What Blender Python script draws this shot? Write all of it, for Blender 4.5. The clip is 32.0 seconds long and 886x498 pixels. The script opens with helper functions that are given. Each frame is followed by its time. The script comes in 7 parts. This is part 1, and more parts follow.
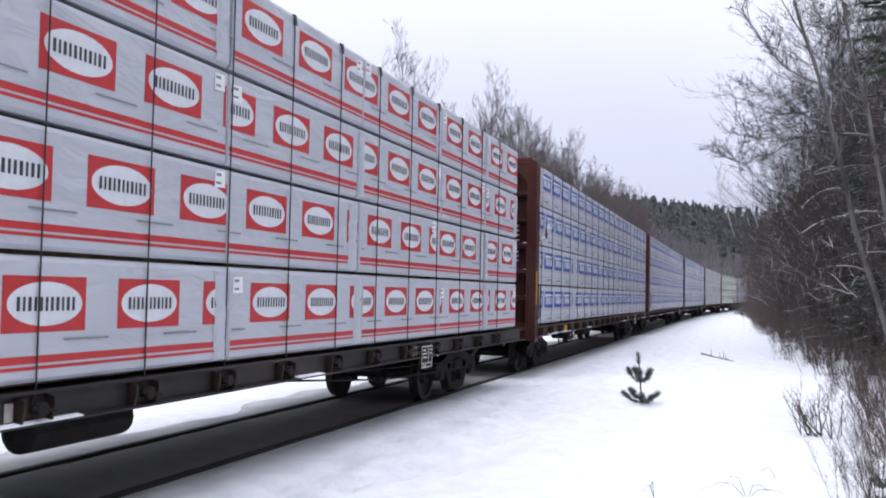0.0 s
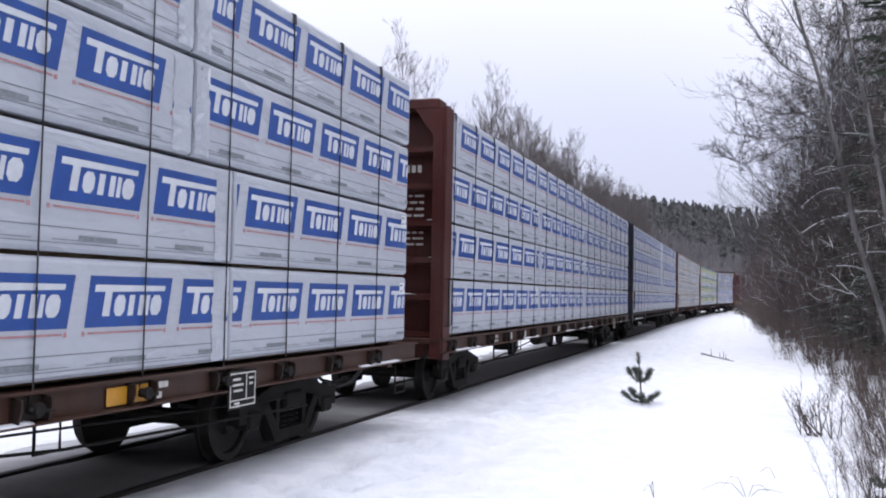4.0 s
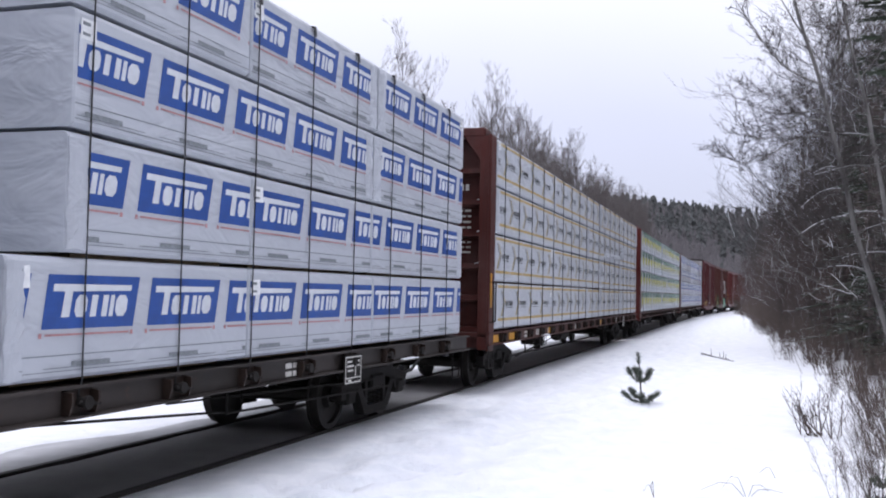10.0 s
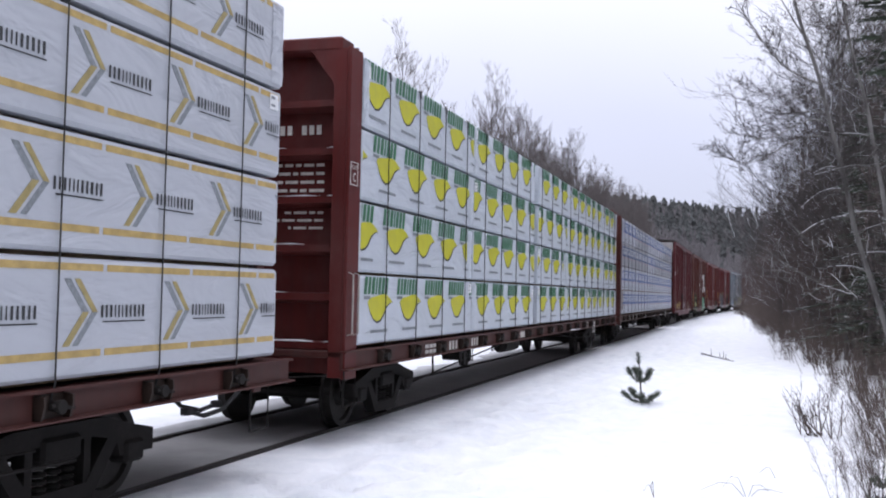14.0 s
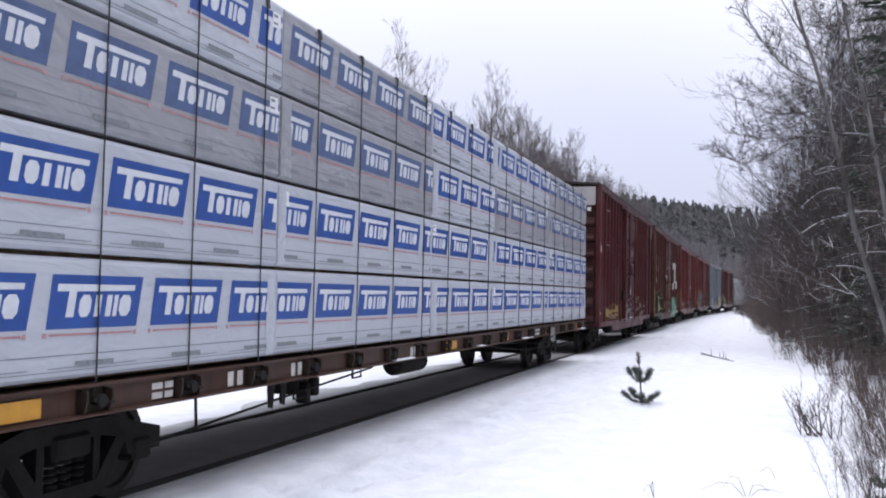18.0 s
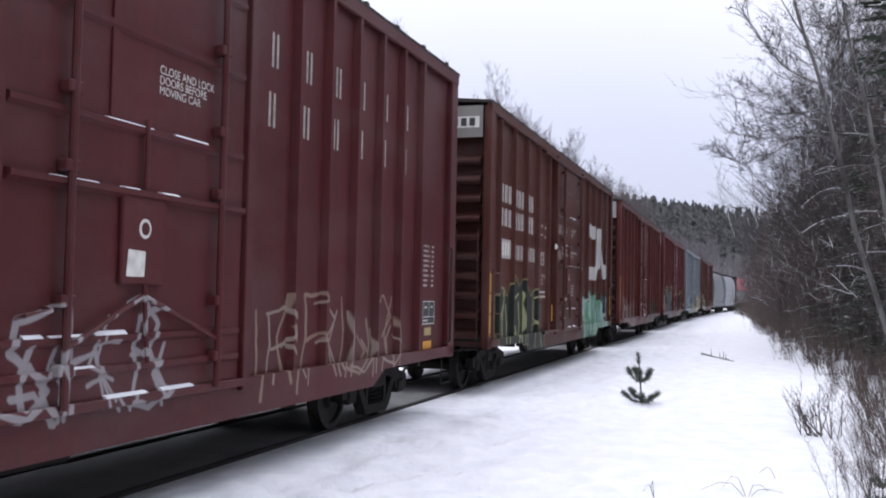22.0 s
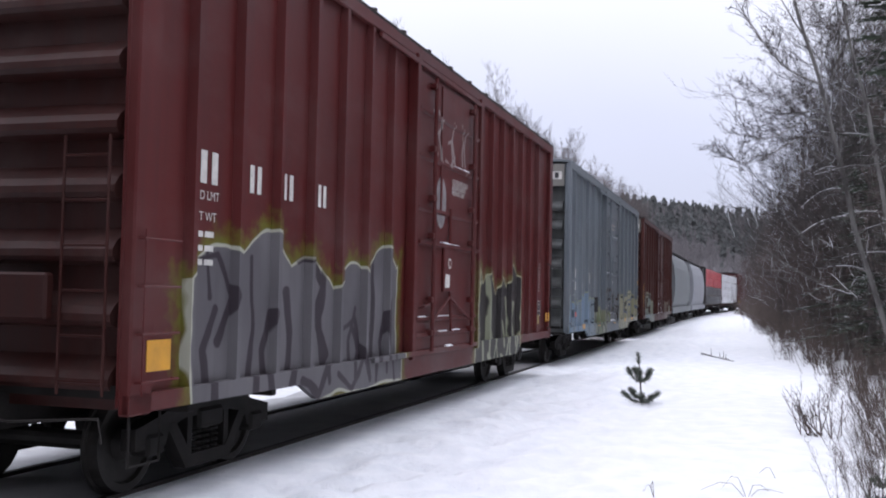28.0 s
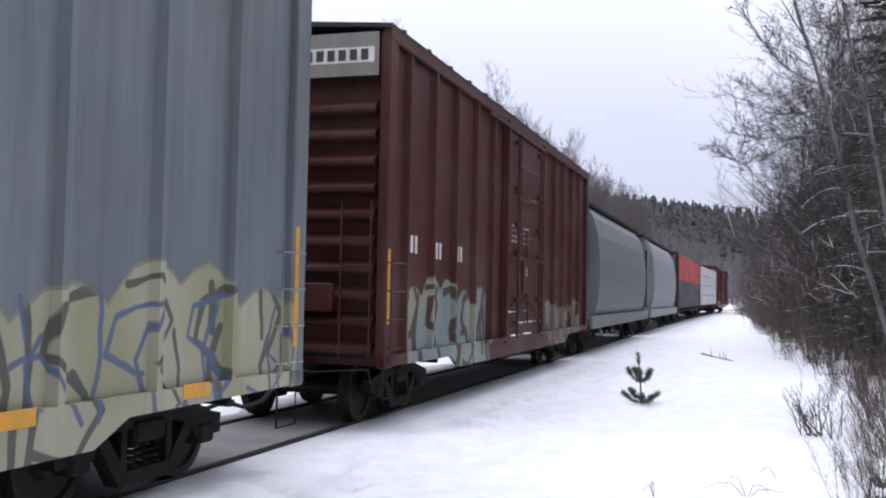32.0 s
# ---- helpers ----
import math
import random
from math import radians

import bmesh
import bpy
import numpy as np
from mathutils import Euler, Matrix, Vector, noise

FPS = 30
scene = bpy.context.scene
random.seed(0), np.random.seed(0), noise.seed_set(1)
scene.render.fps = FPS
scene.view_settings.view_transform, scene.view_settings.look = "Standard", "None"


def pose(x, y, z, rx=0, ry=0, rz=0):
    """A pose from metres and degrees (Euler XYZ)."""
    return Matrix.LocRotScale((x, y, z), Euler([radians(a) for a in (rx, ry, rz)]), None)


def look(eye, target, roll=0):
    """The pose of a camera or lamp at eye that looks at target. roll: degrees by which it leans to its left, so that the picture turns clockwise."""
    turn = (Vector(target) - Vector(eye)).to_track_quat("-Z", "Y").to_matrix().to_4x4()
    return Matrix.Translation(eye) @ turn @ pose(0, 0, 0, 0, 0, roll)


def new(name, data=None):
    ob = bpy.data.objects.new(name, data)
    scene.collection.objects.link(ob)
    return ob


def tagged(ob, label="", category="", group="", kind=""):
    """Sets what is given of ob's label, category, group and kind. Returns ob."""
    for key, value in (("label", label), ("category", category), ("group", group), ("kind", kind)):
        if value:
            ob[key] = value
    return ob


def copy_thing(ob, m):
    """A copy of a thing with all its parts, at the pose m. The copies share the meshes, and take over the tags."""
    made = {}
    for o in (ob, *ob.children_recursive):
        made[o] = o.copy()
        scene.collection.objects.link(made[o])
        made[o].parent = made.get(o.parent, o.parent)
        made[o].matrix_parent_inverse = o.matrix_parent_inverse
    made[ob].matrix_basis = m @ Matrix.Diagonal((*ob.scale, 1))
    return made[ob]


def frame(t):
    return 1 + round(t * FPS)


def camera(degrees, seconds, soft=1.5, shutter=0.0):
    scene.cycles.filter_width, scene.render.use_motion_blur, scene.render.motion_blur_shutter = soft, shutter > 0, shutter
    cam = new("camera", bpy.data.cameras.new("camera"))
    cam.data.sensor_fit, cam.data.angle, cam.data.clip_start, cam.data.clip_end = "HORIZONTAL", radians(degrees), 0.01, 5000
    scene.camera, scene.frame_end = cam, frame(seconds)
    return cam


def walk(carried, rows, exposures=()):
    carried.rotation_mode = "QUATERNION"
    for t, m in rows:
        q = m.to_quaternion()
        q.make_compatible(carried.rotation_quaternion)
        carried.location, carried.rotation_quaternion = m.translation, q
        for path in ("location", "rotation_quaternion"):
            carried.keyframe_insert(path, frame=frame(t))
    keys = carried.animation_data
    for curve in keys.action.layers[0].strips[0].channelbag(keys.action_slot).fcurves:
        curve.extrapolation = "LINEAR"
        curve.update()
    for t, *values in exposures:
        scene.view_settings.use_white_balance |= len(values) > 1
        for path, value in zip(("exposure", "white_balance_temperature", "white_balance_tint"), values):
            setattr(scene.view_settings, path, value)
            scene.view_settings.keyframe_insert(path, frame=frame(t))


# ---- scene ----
EXPO, SKYK, SUNK = 0.30, 1.0, 0.66
SECONDS = 32.0
cam = camera(48.45, SECONDS, 2.0)
EYE = (0.0, 0.0, 1.644)
STAND = look(EYE, (0.0, 10.0, 1.644 + 10.0 * math.tan(0.05034)))
walk(cam, [(0.0, STAND), (SECONDS, STAND)], [(0.0, EXPO, 6150, 17), (SECONDS, EXPO, 6150, 17)])

# ---- world: an overcast winter sky, and one wide weak sun behind the cloud ----
world = bpy.data.worlds.new("overcast_sky")
scene.world = world
world.use_nodes = True
wn, wl = world.node_tree.nodes, world.node_tree.links
wn.clear()
w_out = wn.new("ShaderNodeOutputWorld")
w_bg = wn.new("ShaderNodeBackground")
w_geo = wn.new("ShaderNodeTexCoord")
w_sep = wn.new("ShaderNodeSeparateXYZ")
w_ramp = wn.new("ShaderNodeValToRGB")
w_noise = wn.new("ShaderNodeTexNoise")
w_add = wn.new("ShaderNodeMath")
w_sky = wn.new("ShaderNodeTexSky")
w_sky.sky_type, w_sky.sun_disc = "NISHITA", False
w_sky.sun_elevation, w_sky.sun_rotation = radians(70), radians(-66)
w_skyk = wn.new("ShaderNodeMixRGB")
w_skyk.blend_type, w_skyk.inputs[0].default_value = "ADD", 0.012
w_add.operation = "MULTIPLY_ADD"
w_add.inputs[1].default_value, w_add.inputs[2].default_value = 0.10, -0.05
w_sum = wn.new("ShaderNodeMath")
w_noise.inputs["Scale"].default_value = 2.2
w_noise.inputs["Detail"].default_value = 3.0
ramp = w_ramp.color_ramp
ramp.elements[0].position, ramp.elements[0].color = 0.0, (0.47, 0.485, 0.56, 1)
ramp.elements[1].position, ramp.elements[1].color = 1.0, (1.58, 1.61, 1.66, 1)
for pos, col in ((0.07, (0.51, 0.53, 0.61, 1)), (0.17, (0.60, 0.62, 0.70, 1)), (0.30, (0.80, 0.815, 0.86, 1)), (0.55, (1.09, 1.11, 1.17, 1))):
    e = ramp.elements.new(pos)
    e.color = col
wl.new(w_geo.outputs["Generated"], w_sep.inputs[0])
wl.new(w_geo.outputs["Generated"], w_noise.inputs["Vector"])
wl.new(w_noise.outputs["Fac"], w_add.inputs[0])
wl.new(w_sep.outputs["Z"], w_sum.inputs[0])
wl.new(w_add.outputs[0], w_sum.inputs[1])
wl.new(w_sum.outputs[0], w_ramp.inputs[0])
wl.new(w_ramp.outputs[0], w_skyk.inputs[1])
wl.new(w_sky.outputs[0], w_skyk.inputs[2])
wl.new(w_skyk.outputs[0], w_bg.inputs[0])
w_bg.inputs[1].default_value = SKYK
wl.new(w_bg.outputs[0], w_out.inputs[0])

sun = new("sun", bpy.data.lights.new("sun", "SUN"))
sun.data.energy, sun.data.angle, sun.data.color = SUNK, radians(65), (1.0, 0.985, 0.97)
sun.matrix_world = look((-20, 9, 62), (0, 0, 0))


# ---- shapes: points and faces gathered into one mesh ----
class Shape:
    def __init__(self):
        self.v, self.f = [], []

    def add(self, v, f):
        n = len(self.v)
        self.v += [tuple(p) for p in v]
        self.f += [tuple(i + n for i in q) for q in f]
        return self

    def box(self, x0, x1, y0, y1, z0, z1, b=0.0):
        if b <= 0:
            v = [(x, y, z) for x in (x0, x1) for y in (y0, y1) for z in (z0, z1)]
            return self.add(v, [(0, 1, 3, 2), (4, 6, 7, 5), (0, 4, 5, 1), (2, 3, 7, 6), (0, 2, 6, 4), (1, 5, 7, 3)])
        v, ids = [], {}
        lim = ((x0, x1), (y0, y1), (z0, z1))
        for sx in (0, 1):
            for sy in (0, 1):
                for sz in (0, 1):
                    for ax in range(3):
                        p = []
                        for k, sgn in enumerate((sx, sy, sz)):
                            c = lim[k][sgn]
                            p.append(c if k == ax else c + (b if sgn == 0 else -b))
                        ids[(sx, sy, sz, ax)] = len(v)
                        v.append(p)
        f = []
        order = ((0, 0), (1, 0), (1, 1), (0, 1))
        for ax in range(3):
            for sgn in (0, 1):
                q = []
                for a, c in order:
                    key = [0, 0, 0]
                    key[ax], key[(ax + 1) % 3], key[(ax + 2) % 3] = sgn, a, c
                    q.append(ids[(*key, ax)])
                f.append(q if sgn else q[::-1])
        for ax in range(3):
            o1, o2 = (ax + 1) % 3, (ax + 2) % 3
            for a, c in order:
                k0, k1 = [0, 0, 0], [0, 0, 0]
                k0[o1], k0[o2], k1[o1], k1[o2] = a, c, a, c
                k1[ax] = 1
                q = [ids[(*k0, o1)], ids[(*k1, o1)], ids[(*k1, o2)], ids[(*k0, o2)]]
                f.append(q if a == c else q[::-1])
        for key in [(a, c, d) for a in (0, 1) for c in (0, 1) for d in (0, 1)]:
            q = [ids[(*key, 0)], ids[(*key, 1)], ids[(*key, 2)]]
            f.append(q if sum(key) % 2 else q[::-1])
        return self.add(v, f)

    def prism(self, pts, axis, a0, a1):
        """pts: a polygon in the two other axes (in order x, y, z), drawn out along axis."""
        n = len(pts)
        v = []
        for a in (a0, a1):
            for p in pts:
                q = list(p)
                q.insert("xyz".index(axis), a)
                v.append(q)
        f = [tuple(range(n))[::-1], tuple(range(n, 2 * n))]
        f += [(i, (i + 1) % n, n + (i + 1) % n, n + i) for i in range(n)]
        return self.add(v, f)

    def tube(self, pts, r, n=6, r1=None, caps=True):
        r1 = r if r1 is None else r1
        v, f = [], []
        m = len(pts)
        for i, p in enumerate(pts):
            p = Vector(p)
            d = Vector(pts[min(i + 1, m - 1)]) - Vector(pts[max(i - 1, 0)])
            d = d.normalized() if d.length > 1e-9 else Vector((0, 0, 1))
            a = d.cross(Vector((0, 0, 1)) if abs(d.z) < 0.9 else Vector((1, 0, 0))).normalized()
            c = d.cross(a)
            rr = r + (r1 - r) * i / max(1, m - 1)
            for k in range(n):
                w = 2 * math.pi * k / n
                v.append(p + a * (rr * math.cos(w)) + c * (rr * math.sin(w)))
        for i in range(m - 1):
            for k in range(n):
                f.append((i * n + k, i * n + (k + 1) % n, (i + 1) * n + (k + 1) % n, (i + 1) * n + k))
        if caps:
            f += [tuple(range(n))[::-1], tuple(range((m - 1) * n, m * n))]
        return self.add(v, f)

    def lathe(self, prof, n=28, centre=(0, 0, 0), axis="y"):
        """prof: pairs of place along the axis and radius."""
        v, f = [], []
        m = len(prof)
        for a, r in prof:
            for k in range(n):
                w = 2 * math.pi * k / n
                p = [r * math.cos(w), r * math.sin(w)]
                p.insert("xyz".index(axis), a)
                v.append([p[i] + centre[i] for i in range(3)])
        for i in range(m - 1):
            for k in range(n):
                f.append((i * n + k, i * n + (k + 1) % n, (i + 1) * n + (k + 1) % n, (i + 1) * n + k))
        f += [tuple(range(n))[::-1], tuple(range((m - 1) * n, m * n))]
        return self.add(v, f)

    def side(self, pts, y, t=0.002):
        """A thin flat plate on a car's side (facing -y): pts are pairs x, z."""
        return self.prism(pts, "y", y - t, y)

    def mesh(self, name, material, smooth=False):
        me = bpy.data.meshes.new(name)
        me.from_pydata(self.v, [], self.f)
        me.materials.append(material)
        if smooth:
            me.polygons.foreach_set("use_smooth", [True] * len(me.polygons))
        me.update()
        bm = bmesh.new()
        bm.from_mesh(me)
        bmesh.ops.recalc_face_normals(bm, faces=bm.faces)
        bm.to_mesh(me)
        bm.free()
        return me


def text_mesh(text):
    """A flat mesh of some words, one metre to the letter's size."""
    cu = bpy.data.curves.new("notice", "FONT")
    cu.body, cu.space_line = text, 0.85
    tmp = new("notice", cu)
    bpy.context.view_layer.update()
    me = bpy.data.meshes.new_from_object(tmp.evaluated_get(bpy.context.evaluated_depsgraph_get()))
    bpy.data.objects.remove(tmp)
    return me


TEXTS = {q: text_mesh(q) for q in ("LD LMT", "191100", "LT WT", "71900", "XP", "PLATE", "F", "C", "CLOSE AND LOCK\nDOORS BEFORE\nMOVING CAR", "VERROUILLER LA\nPORTE AVANT DE\nDEPLACER LE WAGON",
                                   "DOOR OPENING\nW  12-6\nH  12-4", "OUVERTURE DE PORTE\nW  12-6\nH  12-4", "SELLING\nLIKE HOT\nCAKES\n   ?")}


def held(name, me, parent, label="", at=None):
    """An object on the mesh me under its thing."""
    ob = new(name, me)
    ob.parent = parent
    if at is not None:
        ob.matrix_basis = at if isinstance(at, Matrix) else Matrix.Translation(at)
    return tagged(ob, label)


def part(name, shape, material, parent, label="", smooth=False, at=None):
    return held(name, shape.mesh(name, material, smooth), parent, label, at)


def thing(name, label, category, group="", kind="", me=None):
    return tagged(new(name, me), label, category, group, kind)


# ---- materials ----
class Nodes:
    def __init__(self, name):
        self.m = bpy.data.materials.new(name)
        self.m.use_nodes = True
        self.n, self.l = self.m.node_tree.nodes, self.m.node_tree.links
        self.b = self.n["Principled BSDF"]

    def put(self, kind, **values):
        node = self.n.new(kind)
        for k, val in values.items():
            node.inputs[k.replace("_", " ")].default_value = val
        return node

    def link(self, a, b):
        self.l.new(a, b)

    def coords(self, kind="Object", scale=(1, 1, 1)):
        tc, mp = self.put("ShaderNodeTexCoord"), self.put("ShaderNodeMapping")
        mp.inputs["Scale"].default_value = scale
        self.link(tc.outputs[kind], mp.inputs[0])
        return mp.outputs[0]

    def noise(self, vec, scale, detail=4.0, rough=0.55):
        t = self.put("ShaderNodeTexNoise", Scale=scale, Detail=detail, Roughness=rough)
        self.link(vec, t.inputs["Vector"])
        return t.outputs["Fac"]

    def ramp(self, fac, lo, hi, a=0.0, c=1.0):
        r = self.put("ShaderNodeMapRange")
        r.inputs[1].default_value, r.inputs[2].default_value, r.inputs[3].default_value, r.inputs[4].default_value = lo, hi, a, c
        self.link(fac, r.inputs[0])
        return r.outputs[0]

    def math(self, op, a, b=None):
        t = self.put("ShaderNodeMath")
        t.operation = op
        for i, q in enumerate((a, b)):
            if q is None:
                continue
            if isinstance(q, (int, float)):
                t.inputs[i].default_value = q
            else:
                self.link(q, t.inputs[i])
        return t.outputs[0]

    def mix(self, fac, a, b, how="MIX"):
        t = self.put("ShaderNodeMixRGB")
        t.blend_type = how
        for i, q in enumerate((fac, a, b)):
            if isinstance(q, (int, float)):
                t.inputs[i].default_value = q
            elif isinstance(q, tuple):
                t.inputs[i].default_value = (*q[:3], 1)
            else:
                self.link(q, t.inputs[i])
        return t.outputs[0]

    def vec(self, op, a, b, scale=None):
        t = self.put("ShaderNodeVectorMath")
        t.operation = op
        for i, q in enumerate((a, b)):
            if isinstance(q, tuple):
                t.inputs[i].default_value = q
            elif q is not None:
                self.link(q, t.inputs[i])
        if scale is not None:
            self.link(scale, t.inputs["Scale"])
        return t.outputs["Value"] if op in ("DOT_PRODUCT", "DISTANCE") else t.outputs["Vector"]

    def stroke(self, flat, x0, z0, x1, z1):
        """Distance in the plane of a car's side from one straight stroke."""
        ux, uz = x1 - x0, z1 - z0
        ll = max(1e-6, ux * ux + uz * uz)
        d = self.vec("SUBTRACT", flat, (x0, 0.0, z0))
        h = self.vec("DOT_PRODUCT", d, (ux / ll, 0.0, uz / ll))
        h = self.math("MINIMUM", self.math("MAXIMUM", h, 0.0), 1.0)
        return self.vec("DISTANCE", d, self.vec("SCALE", (ux, 0.0, uz), None, h))

    def bump(self, height, strength=0.3, distance=0.02):
        t = self.put("ShaderNodeBump", Strength=strength, Distance=distance)
        self.link(height, t.inputs["Height"])
        self.link(t.outputs[0], self.b.inputs["Normal"])

    def done(self, color=None, rough=0.6, metal=0.0, spec=None):
        for key, q in (("Base Color", color), ("Roughness", rough), ("Metallic", metal), ("Specular IOR Level", spec)):
            if q is None:
                continue
            if isinstance(q, tuple):
                self.b.inputs[key].default_value = (*q[:3], 1)
            elif isinstance(q, (int, float)):
                self.b.inputs[key].default_value = q
            else:
                self.link(q, self.b.inputs[key])
        return self.m


def plain(name, color, rough=0.7, vary=0.25, scale=6.0, metal=0.0, relief=0.15, spec=None):
    k = Nodes(name)
    v = k.coords()
    n1, n2 = k.noise(v, scale), k.noise(v, scale * 7, 3)
    c = k.mix(k.ramp(n1, 0.3, 0.7), tuple(q * (1 - vary) for q in color), tuple(min(1, q * (1 + vary)) for q in color))
    c = k.mix(k.ramp(n2, 0.35, 0.75, 0, vary), c, tuple(q * 0.55 for q in color))
    k.bump(n2, relief, 0.01)
    return k.done(c, k.ramp(n1, 0.2, 0.8, rough - 0.08, rough + 0.08), metal, spec)


LETTER_FORMS = [[(0.15, 0.0), (0.25, 0.5), (0.2, 0.9)], [(0.75, 0.05), (0.6, 0.5), (0.8, 0.92)], [(0.2, 0.95), (0.55, 1.0), (0.8, 0.75), (0.55, 0.5)],
                [(0.3, 0.45), (0.6, 0.5), (0.9, 0.05)], [(0.1, 0.1), (0.5, 0.0), (0.85, 0.25), (0.6, 0.45)], [(0.5, 0.15), (0.45, 0.4), (0.6, 0.62)],
                [(0.85, 0.9), (0.4, 0.8), (0.3, 0.55), (0.75, 0.35)], [(0.45, 0.95), (0.5, 0.65)], [(0.95, 0.0), (1.0, 0.45), (0.9, 0.7)]]


def paint(name, color, dirt=0.35, rust=0.25, rough=0.55, tags=(), strokes=()):
    """Weathered railway paint: dirt running down the sheets, rust spots, and sprayed tags
    (x0, x1, z0, z1, fills, outline, halo, seed, line colour, line width) that coat whatever of the car they meet."""
    k = Nodes(name)
    color = tuple(0.84 * q for q in color)
    v = k.coords()
    fine = k.noise(v, 9.0, 5)
    broad = k.noise(k.coords(scale=(0.5, 0.5, 0.25)), 1.6, 4)
    runs = k.noise(k.coords(scale=(7.0, 7.0, 0.35)), 1.0, 4, 0.65)
    c = k.mix(k.ramp(broad, 0.25, 0.75), tuple(q * 0.80 for q in color), tuple(min(1, q * 1.18 + 0.004) for q in color))
    c = k.mix(k.ramp(runs, 0.42, 0.75, 0, dirt), c, tuple(q * 0.30 + 0.012 for q in color))
    c = k.mix(k.ramp(fine, 0.66, 0.78, 0, rust), c, (0.085, 0.035, 0.018))
    film = k.noise(k.coords(scale=(0.35, 1.0, 0.8)), 1.1, 6, 0.62)
    c = k.mix(k.ramp(film, 0.46, 0.70, 0, 0.16), c, (0.20, 0.165, 0.155))
    scuff = k.noise(k.coords(scale=(1.2, 1.0, 9.0)), 2.6, 5, 0.7)
    c = k.mix(k.ramp(scuff, 0.64, 0.74, 0, 0.22), c, tuple(q * 0.45 + 0.03 for q in color))
    rough_out = k.ramp(broad, 0.2, 0.8, rough - 0.1, rough + 0.12)
    if tags:
        warp = k.put("ShaderNodeTexNoise", Scale=1.5, Detail=2.0)
        k.link(v, warp.inputs["Vector"])
        off = k.mix(1.0, v, k.mix(0.20, (0.0, 0.0, 0.0), warp.outputs["Color"]), "ADD")
        flat = k.vec("MULTIPLY", off, (1.0, 0.0, 1.0))
        sep = k.put("ShaderNodeSeparateXYZ")
        k.link(off, sep.inputs[0])
        px, pz = sep.outputs["X"], sep.outputs["Z"]
        patch = k.noise(k.coords(scale=(1.0, 0.0, 0.6)), 1.3, 2, 0.4)
        for x0, x1, z0, z1, fills, outline, halo, seed, line, width in tags:
            rnd = random.Random(seed)
            letters = max(3, round((x1 - x0) / 0.95))
            cell = (x1 - x0) / letters
            if fills:
                # lumpy upper edge over a row of letter-like forms
                mid, half = (x0 + x1) / 2 + 0.06, (x1 - x0) / 2
                wave = k.math("ABSOLUTE", k.math("SINE", k.math("MULTIPLY", k.math("SUBTRACT", px, x0), math.pi / cell)))
                slow = k.math("SINE", k.math("MULTIPLY", k.math("ADD", px, seed * 1.3), 1.9))
                top = k.math("ADD", k.math("ADD", k.math("MULTIPLY", wave, 0.16 * (z1 - z0)), k.math("MULTIPLY", slow, 0.09 * (z1 - z0))), z0 + 0.78 * (z1 - z0))
                up = k.math("SUBTRACT", top, pz)
                wide = k.math("SUBTRACT", half, k.math("ABSOLUTE", k.math("SUBTRACT", px, mid)))
                inner = k.math("MINIMUM", k.math("MINIMUM", up, k.math("SUBTRACT", pz, z0)), wide)
                body = k.mix(k.ramp(patch, 0.38, 0.62), fills[0], fills[1])
                body = k.mix(k.ramp(k.math("ADD", pz, k.math("MULTIPLY", fine, 0.5)), z0 + 0.1, z0 + 0.65 * (z1 - z0), 0.55, 0.0), body, fills[-1])
                body = k.mix(k.ramp(runs, 0.5, 0.8, 0, 0.3), body, tuple(q * 0.5 for q in fills[0]))
                if halo:
                    c = k.mix(k.ramp(k.math("ADD", inner, k.math("MULTIPLY", fine, 0.5)), 0.05, 0.28, 0, 0.6), c, halo)
                c = k.mix(k.ramp(inner, 0.0, 0.012), c, outline)
                c = k.mix(k.ramp(inner, 0.035, 0.046), c, body)
            near = None
            for i in range(letters):
                for path in rnd.sample(LETTER_FORMS, 3):
                    jx, jz = rnd.uniform(-0.06, 0.06), rnd.uniform(-0.06, 0.06)
                    pts = [(x0 + cell * (i + u + jx), z0 + (z1 - z0) * 0.9 * (w + jz)) for u, w in path]
                    for (xa, za), (xb, zb) in zip(pts, pts[1:]):
                        d = k.stroke(flat, xa, za, xb, zb)
                        near = d if near is None else k.math("MINIMUM", near, d)
            thick = k.math("SUBTRACT", near, k.math("MULTIPLY", k.math("SUBTRACT", patch, 0.5), width * 3))
            fade = k.ramp(thick, width, width + 0.014, 0.9, 0)
            if fills:
                fade = k.math("MULTIPLY", fade, k.ramp(inner, -0.02, 0.05))
            c = k.mix(fade, c, line)
    flat0 = k.vec("MULTIPLY", v, (1.0, 0.0, 1.0)) if strokes else None
    for x0, z0, x1, z1, r, col in strokes:
        # one straight stroke of white paint with round ends
        c = k.mix(k.ramp(k.stroke(flat0, x0, z0, x1, z1), r, r + 0.01, 0.93, 0), c, col)
    k.bump(fine, 0.12, 0.01)
    return k.done(c, rough_out, 0.0, 0.22)


